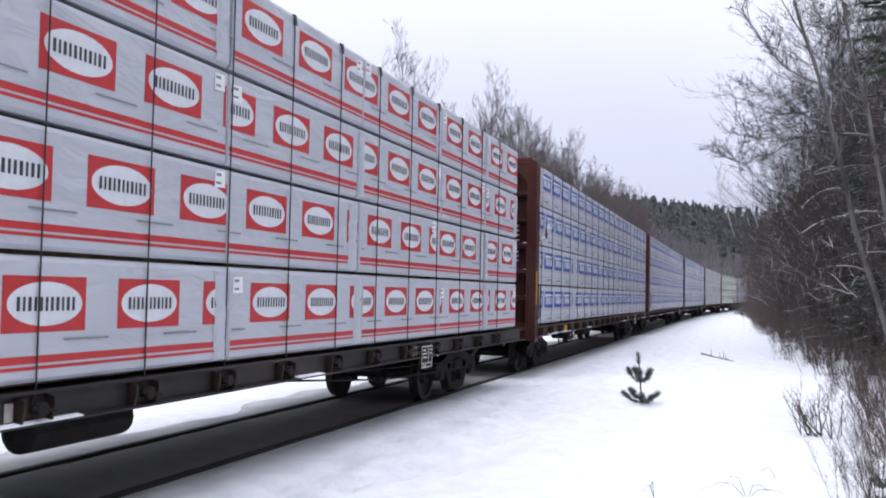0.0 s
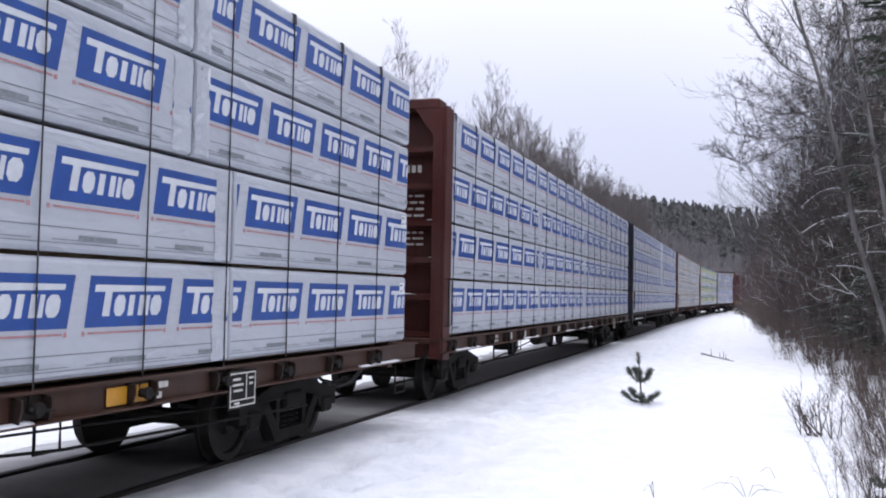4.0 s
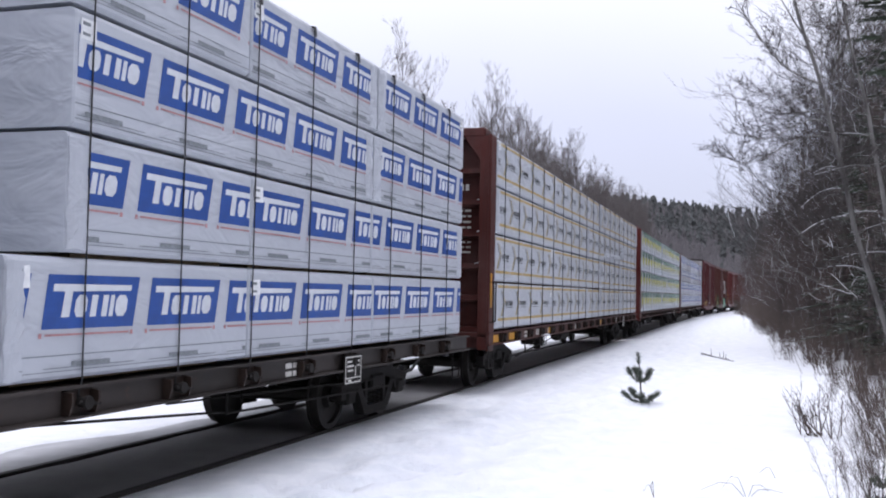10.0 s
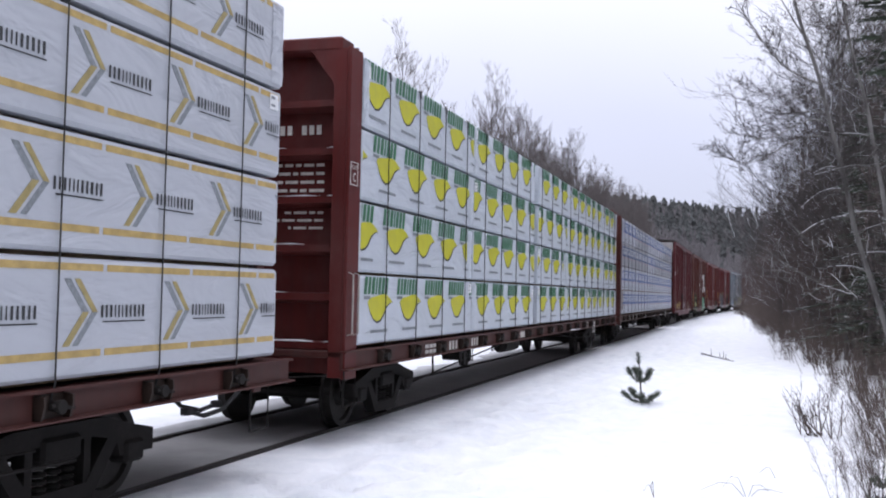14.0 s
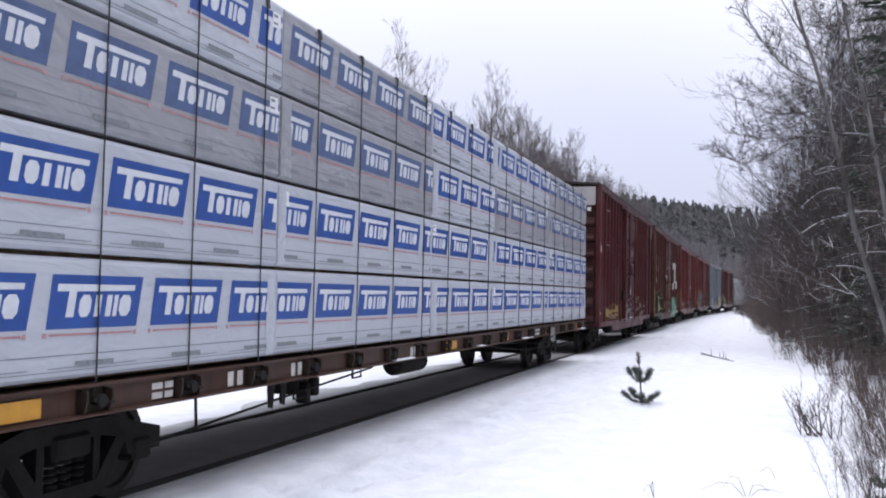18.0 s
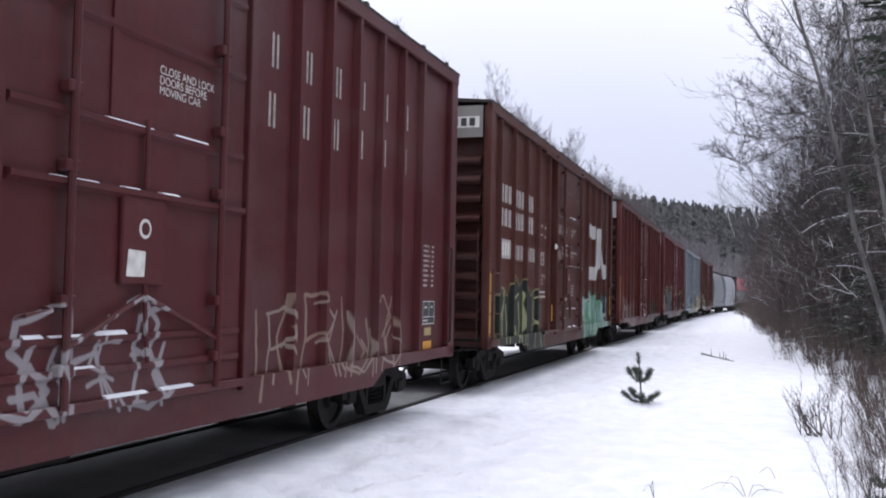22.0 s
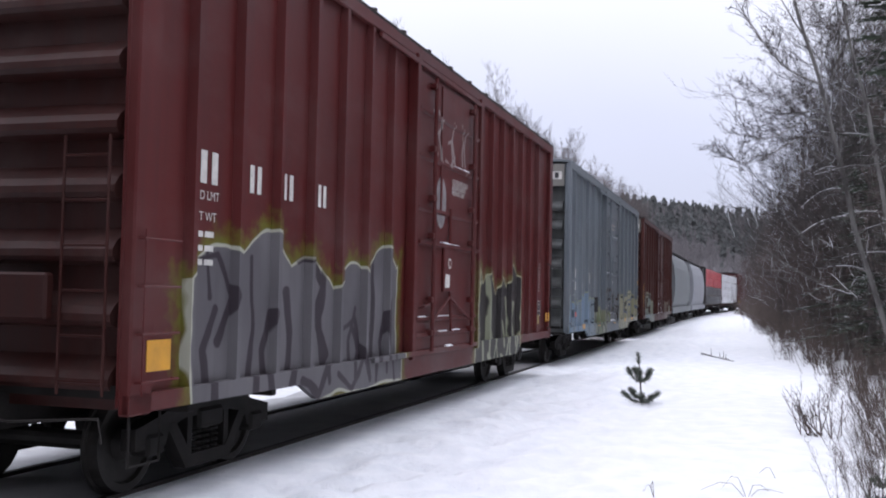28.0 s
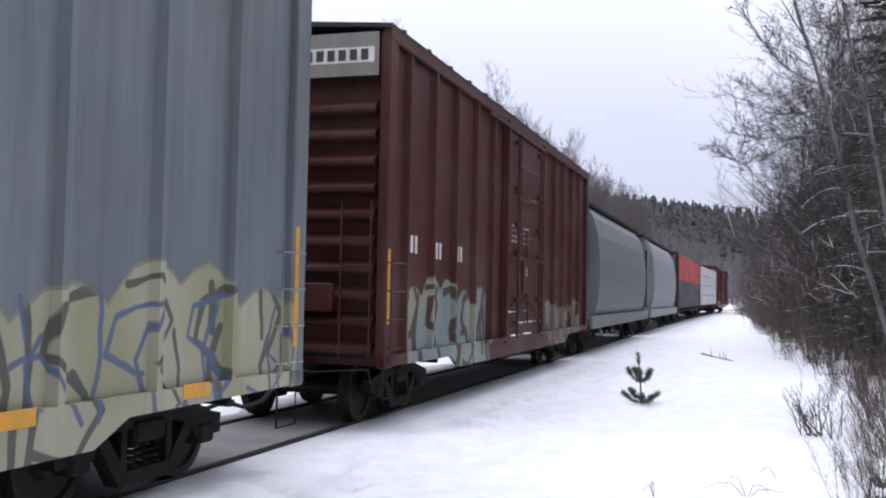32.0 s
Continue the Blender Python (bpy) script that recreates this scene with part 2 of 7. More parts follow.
def wrap(name, color, grime=0.2):
    """Woven plastic lumber wrap: slack creases, faint weave, grey road film."""
    k = Nodes(name)
    v = k.coords()
    info = k.put("ShaderNodeObjectInfo")
    shift = k.mix(1.0, v, k.mix(1.0, (7.0, 3.0, 5.0), info.outputs["Random"], "MULTIPLY"), "ADD")
    mp = k.put("ShaderNodeMapping")
    mp.inputs["Scale"].default_value = (0.8, 1.0, 2.2)
    k.link(shift, mp.inputs[0])
    crease = k.put("ShaderNodeTexNoise", Scale=1.5, Detail=3.0, Roughness=0.5, Distortion=0.8)
    k.link(mp.outputs[0], crease.inputs["Vector"])
    film = k.noise(shift, 0.9, 4)
    fine = k.noise(shift, 26.0, 3)
    color = tuple(1.13 * q for q in color)
    base = k.mix(k.ramp(info.outputs["Random"], 0, 1, 0, 0.10), color, tuple(q * 0.72 for q in color))
    c = k.mix(k.ramp(film, 0.35, 0.75, 0, grime), base, tuple(q * 0.62 for q in color))
    c = k.mix(k.ramp(fine, 0.6, 0.8, 0, 0.12), c, tuple(q * 0.6 for q in color))
    k.bump(k.math("ADD", crease.outputs["Fac"], k.math("MULTIPLY", fine, 0.015)), 0.6, 0.10)
    return k.done(c, k.ramp(film, 0.3, 0.7, 0.36, 0.55), 0.0)


def snow_material():
    k = Nodes("snow")
    v = k.coords()
    big, mid, fine = k.noise(v, 0.45, 4), k.noise(v, 3.0, 5), k.noise(v, 38.0, 3)
    c = k.mix(k.ramp(mid, 0.3, 0.7), (0.74, 0.765, 0.805), (0.86, 0.87, 0.895))
    c = k.mix(k.ramp(fine, 0.72, 0.85, 0, 0.2), c, (0.62, 0.62, 0.62))
    k.bump(k.math("ADD", k.math("MULTIPLY", big, 0.9), k.math("ADD", k.math("MULTIPLY", mid, 0.95), k.math("MULTIPLY", fine, 0.05))), 0.75, 0.10)
    return k.done(c, 0.75, 0.0, 0.25)


def bark(name, color, light=None):
    k = Nodes(name)
    info = k.put("ShaderNodeObjectInfo")
    v = k.coords(scale=(1, 1, 0.35))
    n, f = k.noise(v, 5.0, 4), k.noise(v, 40.0, 3)
    c = k.mix(k.ramp(n, 0.35, 0.65), tuple(q * 0.7 for q in color), light or tuple(q * 1.35 for q in color))
    c = k.mix(k.ramp(info.outputs["Random"], 0, 1, 0, 0.35), c, tuple(q * 0.55 for q in color))
    k.bump(f, 0.3, 0.02)
    return k.done(c, 0.85)


SNOW = snow_material()
STEEL_DARK = plain("grimy_black_steel", (0.016, 0.014, 0.013), 0.8, 0.5, 4.0, spec=0.2)
WHEEL = plain("worn_wheel_steel", (0.026, 0.023, 0.021), 0.6, 0.45, 7.0, 0.2, spec=0.3)
RAIL = plain("rail_steel", (0.035, 0.030, 0.028), 0.6, 0.4, 5.0, 0.5)
RUST = plain("rusty_steel", (0.095, 0.048, 0.030), 0.8, 0.5, 5.0)
YELLOW = plain("yellow_reflector", (0.62, 0.30, 0.022), 0.45, 0.12, 8.0)
STENCIL = plain("white_stencil_paint", (0.62, 0.60, 0.56), 0.7, 0.2, 12.0)
STENCIL_DIM = plain("faded_stencil_paint", (0.36, 0.33, 0.30), 0.7, 0.3, 12.0)
STRAP = plain("black_strap", (0.016, 0.016, 0.017), 0.6, 0.3, 20.0)
WOOD = plain("dunnage_wood", (0.26, 0.18, 0.10), 0.85, 0.35, 8.0)
TAG = plain("white_paper_tag", (0.78, 0.79, 0.80), 0.7, 0.08, 20.0)
MARKER = plain("faded_marker", (0.115, 0.125, 0.145), 0.7, 0.3, 9.0)
PALE_SPRAY = plain("pale_grey_spray", (0.22, 0.20, 0.20), 0.7, 0.4, 5.0)
RED_LIGHT = plain("red_reflector", (0.65, 0.05, 0.02), 0.4, 0.1, 9.0)

# ---- the line of the track: a slight left bend, then a growing curve to the right ----
STEP = 0.5
TRACK_S = np.arange(-330.0, 430.0, STEP)
_bend = np.where(TRACK_S < -60, 0.0, -0.000546 + 1.4468e-05 * np.clip(TRACK_S, 0, 190))
_head = np.concatenate([[0], np.cumsum((_bend[1:] + _bend[:-1]) / 2 * STEP)])
_zero = int(np.argmin(abs(TRACK_S)))
_head = _head - _head[_zero] + 0.31164
_mid = (_head[1:] + _head[:-1]) / 2
TRACK_X = np.concatenate([[0], np.cumsum(np.sin(_mid) * STEP)])
TRACK_Y = np.concatenate([[0], np.cumsum(np.cos(_mid) * STEP)])
TRACK_X += -6.0036 * math.cos(0.31164) - TRACK_X[_zero]
TRACK_Y += 6.0036 * math.sin(0.31164) - TRACK_Y[_zero]
TRACK_H = _head
CANT = 1.223
SPEED = 24.54 / 3.17
START = 20.59


def on_track(s, lat=0.0):
    """The place s metres along the track, lat metres to its right, and the heading there."""
    a = float(np.interp(s, TRACK_S, TRACK_H))
    x, y = float(np.interp(s, TRACK_S, TRACK_X)), float(np.interp(s, TRACK_S, TRACK_Y))
    return x + lat * math.cos(a), y - lat * math.sin(a), a


def car_pose(front, length, t):
    """Pose of a car whose body begins at front (metres behind the first bulkhead) at t seconds."""
    s = START + front - SPEED * t
    xa, ya, _ = on_track(s + 0.12 * length)
    xb, yb, _ = on_track(s + 0.88 * length)
    ang = math.degrees(math.atan2(yb - ya, xb - xa))
    ux, uy = math.cos(radians(ang)), math.sin(radians(ang))
    return pose(xa - ux * 0.12 * length, ya - uy * 0.12 * length, 0, 0, 0, ang) @ pose(0, 0, 0, CANT)


def lateral(x, y):
    """Signed metres to the right of the track, for arrays of places."""
    out_s, out_l = np.zeros(len(x)), np.zeros(len(x))
    cs = slice(None, None, 6)
    tx, ty, th, ts = TRACK_X[cs], TRACK_Y[cs], TRACK_H[cs], TRACK_S[cs]
    for i in range(0, len(x), 4000):
        xx, yy = x[i:i + 4000, None], y[i:i + 4000, None]
        j = np.argmin((xx - tx) ** 2 + (yy - ty) ** 2, axis=1)
        dx, dy = x[i:i + 4000] - tx[j], y[i:i + 4000] - ty[j]
        out_l[i:i + 4000] = dx * np.cos(th[j]) - dy * np.sin(th[j])
        out_s[i:i + 4000] = ts[j] + dx * np.sin(th[j]) + dy * np.cos(th[j])
    return out_s, out_l


def sstep(a, b, q):
    q = np.clip((q - a) / (b - a), 0, 1)
    return q * q * (3 - 2 * q)


def waves(x, y):
    return (0.5 * np.sin(0.9 * x + 1.3 * np.sin(0.55 * y)) * np.sin(0.7 * y + 0.8) + 0.3 * np.sin(2.3 * x + 1.1 * y + 0.6)
            * np.sin(1.7 * y - 0.9 * x) + 0.2 * np.sin(4.1 * x - 2.2 * y) * np.sin(3.7 * y + 1.3 * x))


def ground_z(x, y):
    x, y = np.atleast_1d(np.asarray(x, float)), np.atleast_1d(np.asarray(y, float))
    s, lat = lateral(x, y)
    z = np.full(len(lat), -0.055)
    z = z + 0.05 * sstep(1.2, 3.0, lat) * sstep(9, 4, lat) + 0.075 * waves(x, y) * sstep(1.3, 3.2, abs(lat))
    trail = np.clip(np.sin(7.3 * s + 1.7 * np.sin(3.1 * lat)) * np.sin(5.1 * lat + 0.9 * np.sin(2.2 * s)), 0, 1) * (0.5 + 0.5 * np.sin(0.9 * s + 0.6))
    z = z - 0.21 * trail * sstep(1.2, 1.7, lat) * sstep(3.6, 2.4, lat)
    z = z + 0.065 * np.sin(5.2 * x + 1.3 * np.sin(3.1 * y)) * np.sin(4.7 * y + 1.1 * np.sin(2.9 * x)) * sstep(1.3, 1.9, lat) * sstep(6.0, 3.5, lat)
    z = z + 0.5 * sstep(9, 22, lat) + 0.25 * sstep(3, 9, -lat)
    hill = sstep(18, 110, -lat) * sstep(80, 210, s) * 30.0 + sstep(60, 260, -lat) * 9.0 * sstep(20, 160, y)
    return z + hill


def build_ground():
    def axis(lo, hi, a, b, fine, grow):
        out = list(np.arange(a, b, fine))
        q, d = b, fine
        while q < hi:
            out.append(q)
            d *= grow
            q += d
        q, d, low = a, fine, []
        while q > lo:
            d *= grow
            q -= d
            low.append(q)
        return np.array(low[::-1] + out)
    xs = axis(-900, 900, -8, 14, 0.16, 1.07)
    ys = axis(-500, 1500, 1, 42, 0.17, 1.055)
    gx, gy = np.meshgrid(xs, ys)
    z = ground_z(gx.ravel(), gy.ravel())
    n, m = len(xs), len(ys)
    i = np.arange(m - 1)[:, None] * n + np.arange(n - 1)[None]
    f = np.stack([i, i + 1, i + n + 1, i + n], -1).reshape(-1, 4)
    me = bpy.data.meshes.new("ground")
    me.from_pydata(np.stack([gx.ravel(), gy.ravel(), z], 1).tolist(), [], f.tolist())
    me.materials.append(SNOW)
    me.polygons.foreach_set("use_smooth", [True] * len(me.polygons))
    me.update()
    thing("ground", "deep trodden white snow along the railway line", "snow", kind="structure", me=me)


def build_rails():
    prof = [(-0.036, 0.0), (-0.036, -0.035), (-0.010, -0.045), (-0.010, -0.13), (-0.07, -0.15),
            (0.07, -0.15), (0.010, -0.13), (0.010, -0.045), (0.036, -0.035), (0.036, 0.0)]
    n = len(prof)
    for name, lat0 in (("rail", 0.755), ("rail", -0.755)):
        sh = Shape()
        rows = [q for q in range(-320, 420, 2)]
        v, f = [], []
        for q in rows:
            for dl, dz in prof:
                x, y, _ = on_track(q, lat0 + dl)
                v.append((x, y, dz - lat0 * math.sin(radians(CANT))))
        for i in range(len(rows) - 1):
            for k in range(n):
                f.append((i * n + k, i * n + (k + 1) % n, (i + 1) * n + (k + 1) % n, (i + 1) * n + k))
        sh.add(v, f)
        tagged(new(name, sh.mesh(name, RAIL)), "dark steel rail half sunk in packed snow", "rail", "rails of the track", "structure")


def build_bed():
    """Packed snow between the rails, its colour darkened for the shade under the train."""
    v, f = [], []
    rows = [q * 0.5 for q in range(-640, 840)]
    lats = [-0.66, -0.5, -0.2, 0.1, 0.4, 0.66]
    for q in rows:
        for lat in lats:
            x, y, _ = on_track(q, lat)
            v.append((x, y, -0.016 - 0.010 * (abs(lat) > 0.6) + 0.008 * math.sin(3.1 * q + 5 * lat) * math.sin(1.7 * q) - lat * math.sin(radians(CANT))))
    n = len(lats)
    for i in range(len(rows) - 1):
        for k in range(n - 1):
            f.append((i * n + k, i * n + k + 1, (i + 1) * n + k + 1, (i + 1) * n + k))
    me = bpy.data.meshes.new("trackbed")
    me.from_pydata(v, [], f)
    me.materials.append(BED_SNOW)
    me.polygons.foreach_set("use_smooth", [True] * len(me.polygons))
    me.update()
    thing("trackbed", "packed snow between the rails, coloured grey as under-train shade", "snow", kind="structure", me=me)


def build_shoulder():
    """Snow along the far side of the track, coloured grey as the train's soft shade."""
    v, f = [], []
    rows = [q * 0.5 for q in range(-160, 300)]
    for q in rows:
        for i in range(6):
            lat = -0.83 - (0.85 + 0.25 * math.sin(0.9 * q) + 0.15 * math.sin(2.7 * q + 1)) * i / 5
            x, y, _ = on_track(q, lat)
            v.append((x, y, -0.030 - 0.004 * i + 0.012 * math.sin(2.3 * q + 3 * i) * math.sin(0.7 * q) - lat * math.sin(radians(CANT)) * (1 - i / 5)))
    for i in range(len(rows) - 1):
        for k in range(5):
            a = i * 6 + k
            f.append((a, a + 1, a + 7, a + 6))
    me = bpy.data.meshes.new("track_shoulder")
    me.from_pydata(v, [], f)
    me.materials.append(SHOULDER_SNOW)
    me.polygons.foreach_set("use_smooth", [True] * len(me.polygons))
    me.update()
    thing("track_shoulder", "soft snow along the far rail, coloured grey as shade", "snow", kind="structure", me=me)


# grey strip colour carries the contact shade beside the far rail
SHOULDER_SNOW = plain("shade_grey_snow", (0.46, 0.465, 0.48), 0.8, 0.22, 1.2)
# base colour lowered to stand for shade beneath the cars
BED_SNOW = plain("shade_dark_packed_snow", (0.30, 0.295, 0.295), 0.8, 0.14, 2.0)
build_ground()
build_rails()
build_bed()
build_shoulder()

# ---- railway cars: x runs back along the car, -y is the side seen, z up from the rail ----
KEYED = []
WHEELS = []
SHARED = {}


def shared(key, make):
    if key not in SHARED:
        SHARED[key] = make()
    return SHARED[key]


def wheel_mesh():
    sh = Shape()
    for sgn in (-1, 1):
        o = [(0.755 - 0.085, 0.455), (0.755 - 0.055, 0.452), (0.755 - 0.05, 0.425), (0.755 + 0.05, 0.415), (0.755 + 0.05, 0.345),
             (0.755 + 0.01, 0.33), (0.755 - 0.005, 0.16), (0.755 + 0.06, 0.13), (0.755 + 0.06, 0.02)]
        sh.lathe([(sgn * a, r) for a, r in o], 26)
    sh.lathe([(-1.0, 0.02), (-1.0, 0.075), (-0.7, 0.085), (0.7, 0.085), (1.0, 0.075), (1.0, 0.02)], 12)
    for sgn in (-1, 1):
        for k in range(3):
            w = 2 * math.pi * k / 3
            sh.lathe([(sgn * 1.0, 0.018), (sgn * 1.03, 0.018)], 6, (0.045 * math.cos(w), 0, 0.045 * math.sin(w)))
    return sh.mesh("wheelset", WHEEL)


def side_frame_mesh(sgn):
    y0, y1 = (-1.07, -0.93) if sgn < 0 else (0.93, 1.07)
    sh = Shape()
    # a cast frame: upper bow, lower bow and columns round the open windows
    sh.prism([(-1.16, 0.40), (-1.16, 0.58), (-0.80, 0.66), (-0.5, 0.74), (0.5, 0.74), (0.80, 0.66), (1.16, 0.58), (1.16, 0.40),
              (0.72, 0.40), (0.66, 0.54), (0.4, 0.60), (-0.4, 0.60), (-0.66, 0.54), (-0.72, 0.40)], "y", y0, y1)
    sh.prism([(-0.70, 0.56), (-0.58, 0.60), (-0.30, 0.26), (0.30, 0.26), (0.58, 0.60), (0.70, 0.56), (0.38, 0.14), (-0.38, 0.14)], "y", y0, y1)
    for x in (-0.36, 0.28):
        sh.prism([(x, 0.24), (x + 0.08, 0.24), (x + 0.08, 0.62), (x, 0.62)], "y", y0 + 0.01, y1 - 0.01)
    for x in (-0.889, 0.889):
        sh.box(x - 0.13, x + 0.13, y0 - 0.03, y1 + 0.03, 0.33, 0.52, 0.03)
    return sh.mesh("side_frame", STEEL_DARK)


def spring_mesh(sgn):
    sh = Shape()
    yc = -1.0 if sgn < 0 else 1.0
    for x in (-0.15, 0.0, 0.15):
        for k in range(5):
            z = 0.28 + 0.055 * k
            sh.lathe([(z - 0.016, 0.055), (z, 0.068), (z + 0.016, 0.055)], 10, (x, yc, 0), "z")
    return sh.mesh("spring_nest", STEEL_DARK)


def truck_bolster_mesh():
    sh = Shape()
    sh.box(-0.22, 0.22, -1.1, 1.1, 0.47, 0.66, 0.03)
    sh.box(-0.3, 0.3, -0.35, 0.35, 0.62, 0.74, 0.02)
    for x in (-0.52, 0.52):
        sh.tube([(x, -0.8, 0.42), (x, 0, 0.36), (x, 0.8, 0.42)], 0.05, 6)
    return sh.mesh("bolster", STEEL_DARK)


def add_truck(car, x):
    """A two-axle truck: cast side frames, bolster, springs and turning wheelsets."""
    truck = held("truck", shared("bolster", truck_bolster_mesh), car, at=(x, 0, 0))
    for sgn in (-1, 1):
        held("side_frame", shared(("sf", sgn), lambda: side_frame_mesh(sgn)), truck)
        tagged(held("spring_nest", shared(("sp", sgn), lambda: spring_mesh(sgn)), truck), kind="stuff")
    for dx in (-0.889, 0.889):
        w = held("wheelset", shared("wheel", wheel_mesh), truck, at=(dx, 0, 0.42))
        WHEELS.append((w, dx))


def coupler_mesh():
    sh = Shape()
    sh.box(-1.05, 0.2, -0.09, 0.09, 0.78, 0.98, 0.03)
    sh.prism([(-1.02, -0.12), (-1.25, -0.16), (-1.36, -0.05), (-1.22, 0.02), (-1.30, 0.12), (-1.05, 0.14)], "z", 0.74, 1.02)
    sh.box(-0.2, 0.05, -0.35, 0.35, 0.68, 1.06, 0.03)
    return sh.mesh("coupler", STEEL_DARK)


def hose_mesh():
    sh = Shape()
    pts = [(-0.45, -0.35, 0.72), (-0.6, -0.36, 0.60), (-0.78, -0.28, 0.42), (-0.98, -0.15, 0.36), (-1.15, -0.05, 0.42)]
    sh.tube(pts, 0.028, 6)
    sh.box(-1.22, -1.10, -0.10, 0.0, 0.38, 0.46, 0.01)
    return sh.mesh("air_hose", STRAP)


def add_couplers(car, length):
    held("coupler", shared("coupler", coupler_mesh), car, at=(0, 0, 0))
    held("coupler", shared("coupler", coupler_mesh), car, at=pose(length, 0, 0, 0, 0, 180))
    held("air_hose", shared("hose", hose_mesh), car, at=(0, 0, 0))
    lever = shared("lever", lambda: Shape().tube([(-0.14, -1.42, 0.62), (-0.16, -1.40, 0.80), (-0.18, -0.62, 0.74), (-0.45, -0.30, 0.86), (-0.85, -0.12, 1.04)], 0.011, 5).mesh("uncoupling_lever", RAIL))
    held("uncoupling_lever", lever, car)
    held("uncoupling_lever", lever, car, at=pose(length, 0, 0, 0, 0, 180))
    held("air_hose", shared("hose", hose_mesh), car, at=pose(length, 0, 0, 0, 0, 180))


def blocks(sh, x0, x1, z0, z1, count, y, gap=0.28, seed=0, skip=0.0):
    """A row of plain bars in place of lettering."""
    rnd = random.Random(seed + int(x0 * 50))
    w = (x1 - x0) / count
    if count >= 4:
        # small writing: words of uneven length with narrow gaps
        a = x0
        while a < x1 - 0.02:
            e = min(x1, a + rnd.uniform(0.06, 0.20))
            sh.side([(a, z0), (e, z0), (e, z1), (a, z1)], y)
            a = e + rnd.uniform(0.02, 0.045)
        return sh
    for i in range(count):
        a, e = x0 + w * i, w * (1 - gap)
        if e < 0.12:
            sh.side([(a, z0), (a + e, z0), (a + e, z1), (a, z1)], y)
            continue
        for b in (a, a + 0.70 * e):
            sh.side([(b, z0), (b + 0.30 * e, z0), (b + 0.30 * e, z1), (b, z1)], y)
    return sh


def grab_iron(sh, x0, x1, z, y):
    sh.tube([(x0, y, z), (x0, y - 0.06, z), (x1, y - 0.06, z), (x1, y, z)], 0.011, 5)


# ---- lumber bundles in printed wrap ----
def logo_shapes(kind):
    """Plain shapes of one printed mark, width from 0, height from 0: (name, polygons, material)."""
    if kind == "blue":
        panel = [[(0.0, 0.0), (0.055, 0.365), (1.06, 0.365), (0.985, 0.0)]]
        word = [[(0.10, 0.252), (0.108, 0.302), (0.96, 0.302), (0.95, 0.262), (0.30, 0.252), (0.265, 0.078), (0.185, 0.078), (0.22, 0.252)]]
        for x, w in ((0.325, 0.125), (0.77, 0.135)):
            word.append([(x + w * (0.5 + q[0] / 2) + 0.028 * (q[1] - 0.5), 0.078 + 0.152 * q[1]) for q in ((-1, 0.25), (-0.5, 0), (0.5, 0), (1, 0.25), (1, 0.75), (0.5, 1), (-0.5, 1), (-1, 0.75))])
        word.append([(0.480, 0.078), (0.545, 0.078), (0.573, 0.230), (0.508, 0.230)])
        word.append([(0.605, 0.078), (0.665, 0.078), (0.693, 0.230), (0.633, 0.230)])
        word.append([(0.690, 0.078), (0.735, 0.078), (0.763, 0.230), (0.718, 0.230)])
        line = [[(0.03, -0.046), (0.03, -0.032), (0.93, -0.032), (0.93, -0.046)]]
        foot = [[(0.30, -0.255), (0.30, -0.222), (0.72, -0.222), (0.72, -0.255)]]
        line += [[(x, -0.058), (x, -0.026), (x + 0.03, -0.026), (x + 0.03, -0.058)] for x in (-0.03, 0.95)]
        rule = [[(0.03, -0.262), (0.03, -0.256), (1.0, -0.256), (1.0, -0.262)]]
        return [("logo_panel", panel, BLUE), ("word_mark", word, MARK_WHITE), ("caption", line, CAPTION_RED), ("footer", foot + rule, PRINT_GREY)]
    if kind == "red":
        panel = [[(0.0, 0.0), (0.0, 0.365), (0.80, 0.365), (0.80, 0.0)]]
        oval = [[(0.40 + 0.36 * math.cos(2 * math.pi * i / 28), 0.185 + 0.145 * math.sin(2 * math.pi * i / 28)) for i in range(28)]]
        word = []
        x = 0.125
        for w in (0.03, 0.022, 0.03, 0.024, 0.03, 0.024, 0.026, 0.03, 0.022, 0.03, 0.026):
            word.append([(x, 0.138), (x, 0.230), (x + w, 0.230), (x + w, 0.138)])
            x += w + 0.026
        mark = [[(0.58, -0.062), (0.58, -0.048), (1.06, -0.048), (1.06, -0.062)]]
        return [("logo_panel", panel, RED), ("oval", oval, MARK_WHITE), ("word_mark", word, PRINT_BLACK), ("caption", mark, PRINT_GREY)]
    if kind == "gold":
        def chev(x, w):
            return [[(x, 0.46), (x + w, 0.46), (x + 0.20 + w, 0.23), (x + 0.20, 0.23)], [(x, 0.0), (x + w, 0.0), (x + 0.20 + w, 0.23), (x + 0.20, 0.23)]]
        first = chev(0.0, 0.07)
        second = chev(0.105, 0.06)
        word = []
        x = 0.40
        for w in (0.022, 0.018, 0.024, 0.012, 0.012, 0.012, 0.022, 0.02, 0.024, 0.018, 0.022):
            word.append([(x, 0.19), (x, 0.278), (x + w, 0.278), (x + w, 0.19)])
            x += w + 0.030
        word.append([(0.42, 0.155), (0.42, 0.165), (0.92, 0.165), (0.92, 0.155)])
        return [("grey_chevron", [first[0], second[1]], PRINT_GREY), ("gold_chevron", [second[0], first[1]], GOLD_DULL), ("word_mark", word, PRINT_BLACK)]
    # green and yellow leaf
    word = []
    x = 0.0
    for w in (0.085, 0.075, 0.09, 0.045, 0.08, 0.08, 0.085):
        z0, z1 = 0.345, 0.555
        word.append([(x, z0), (x + 0.035, z1), (x + 0.035 + w, z1), (x + w, z0)])
        x += w + 0.040
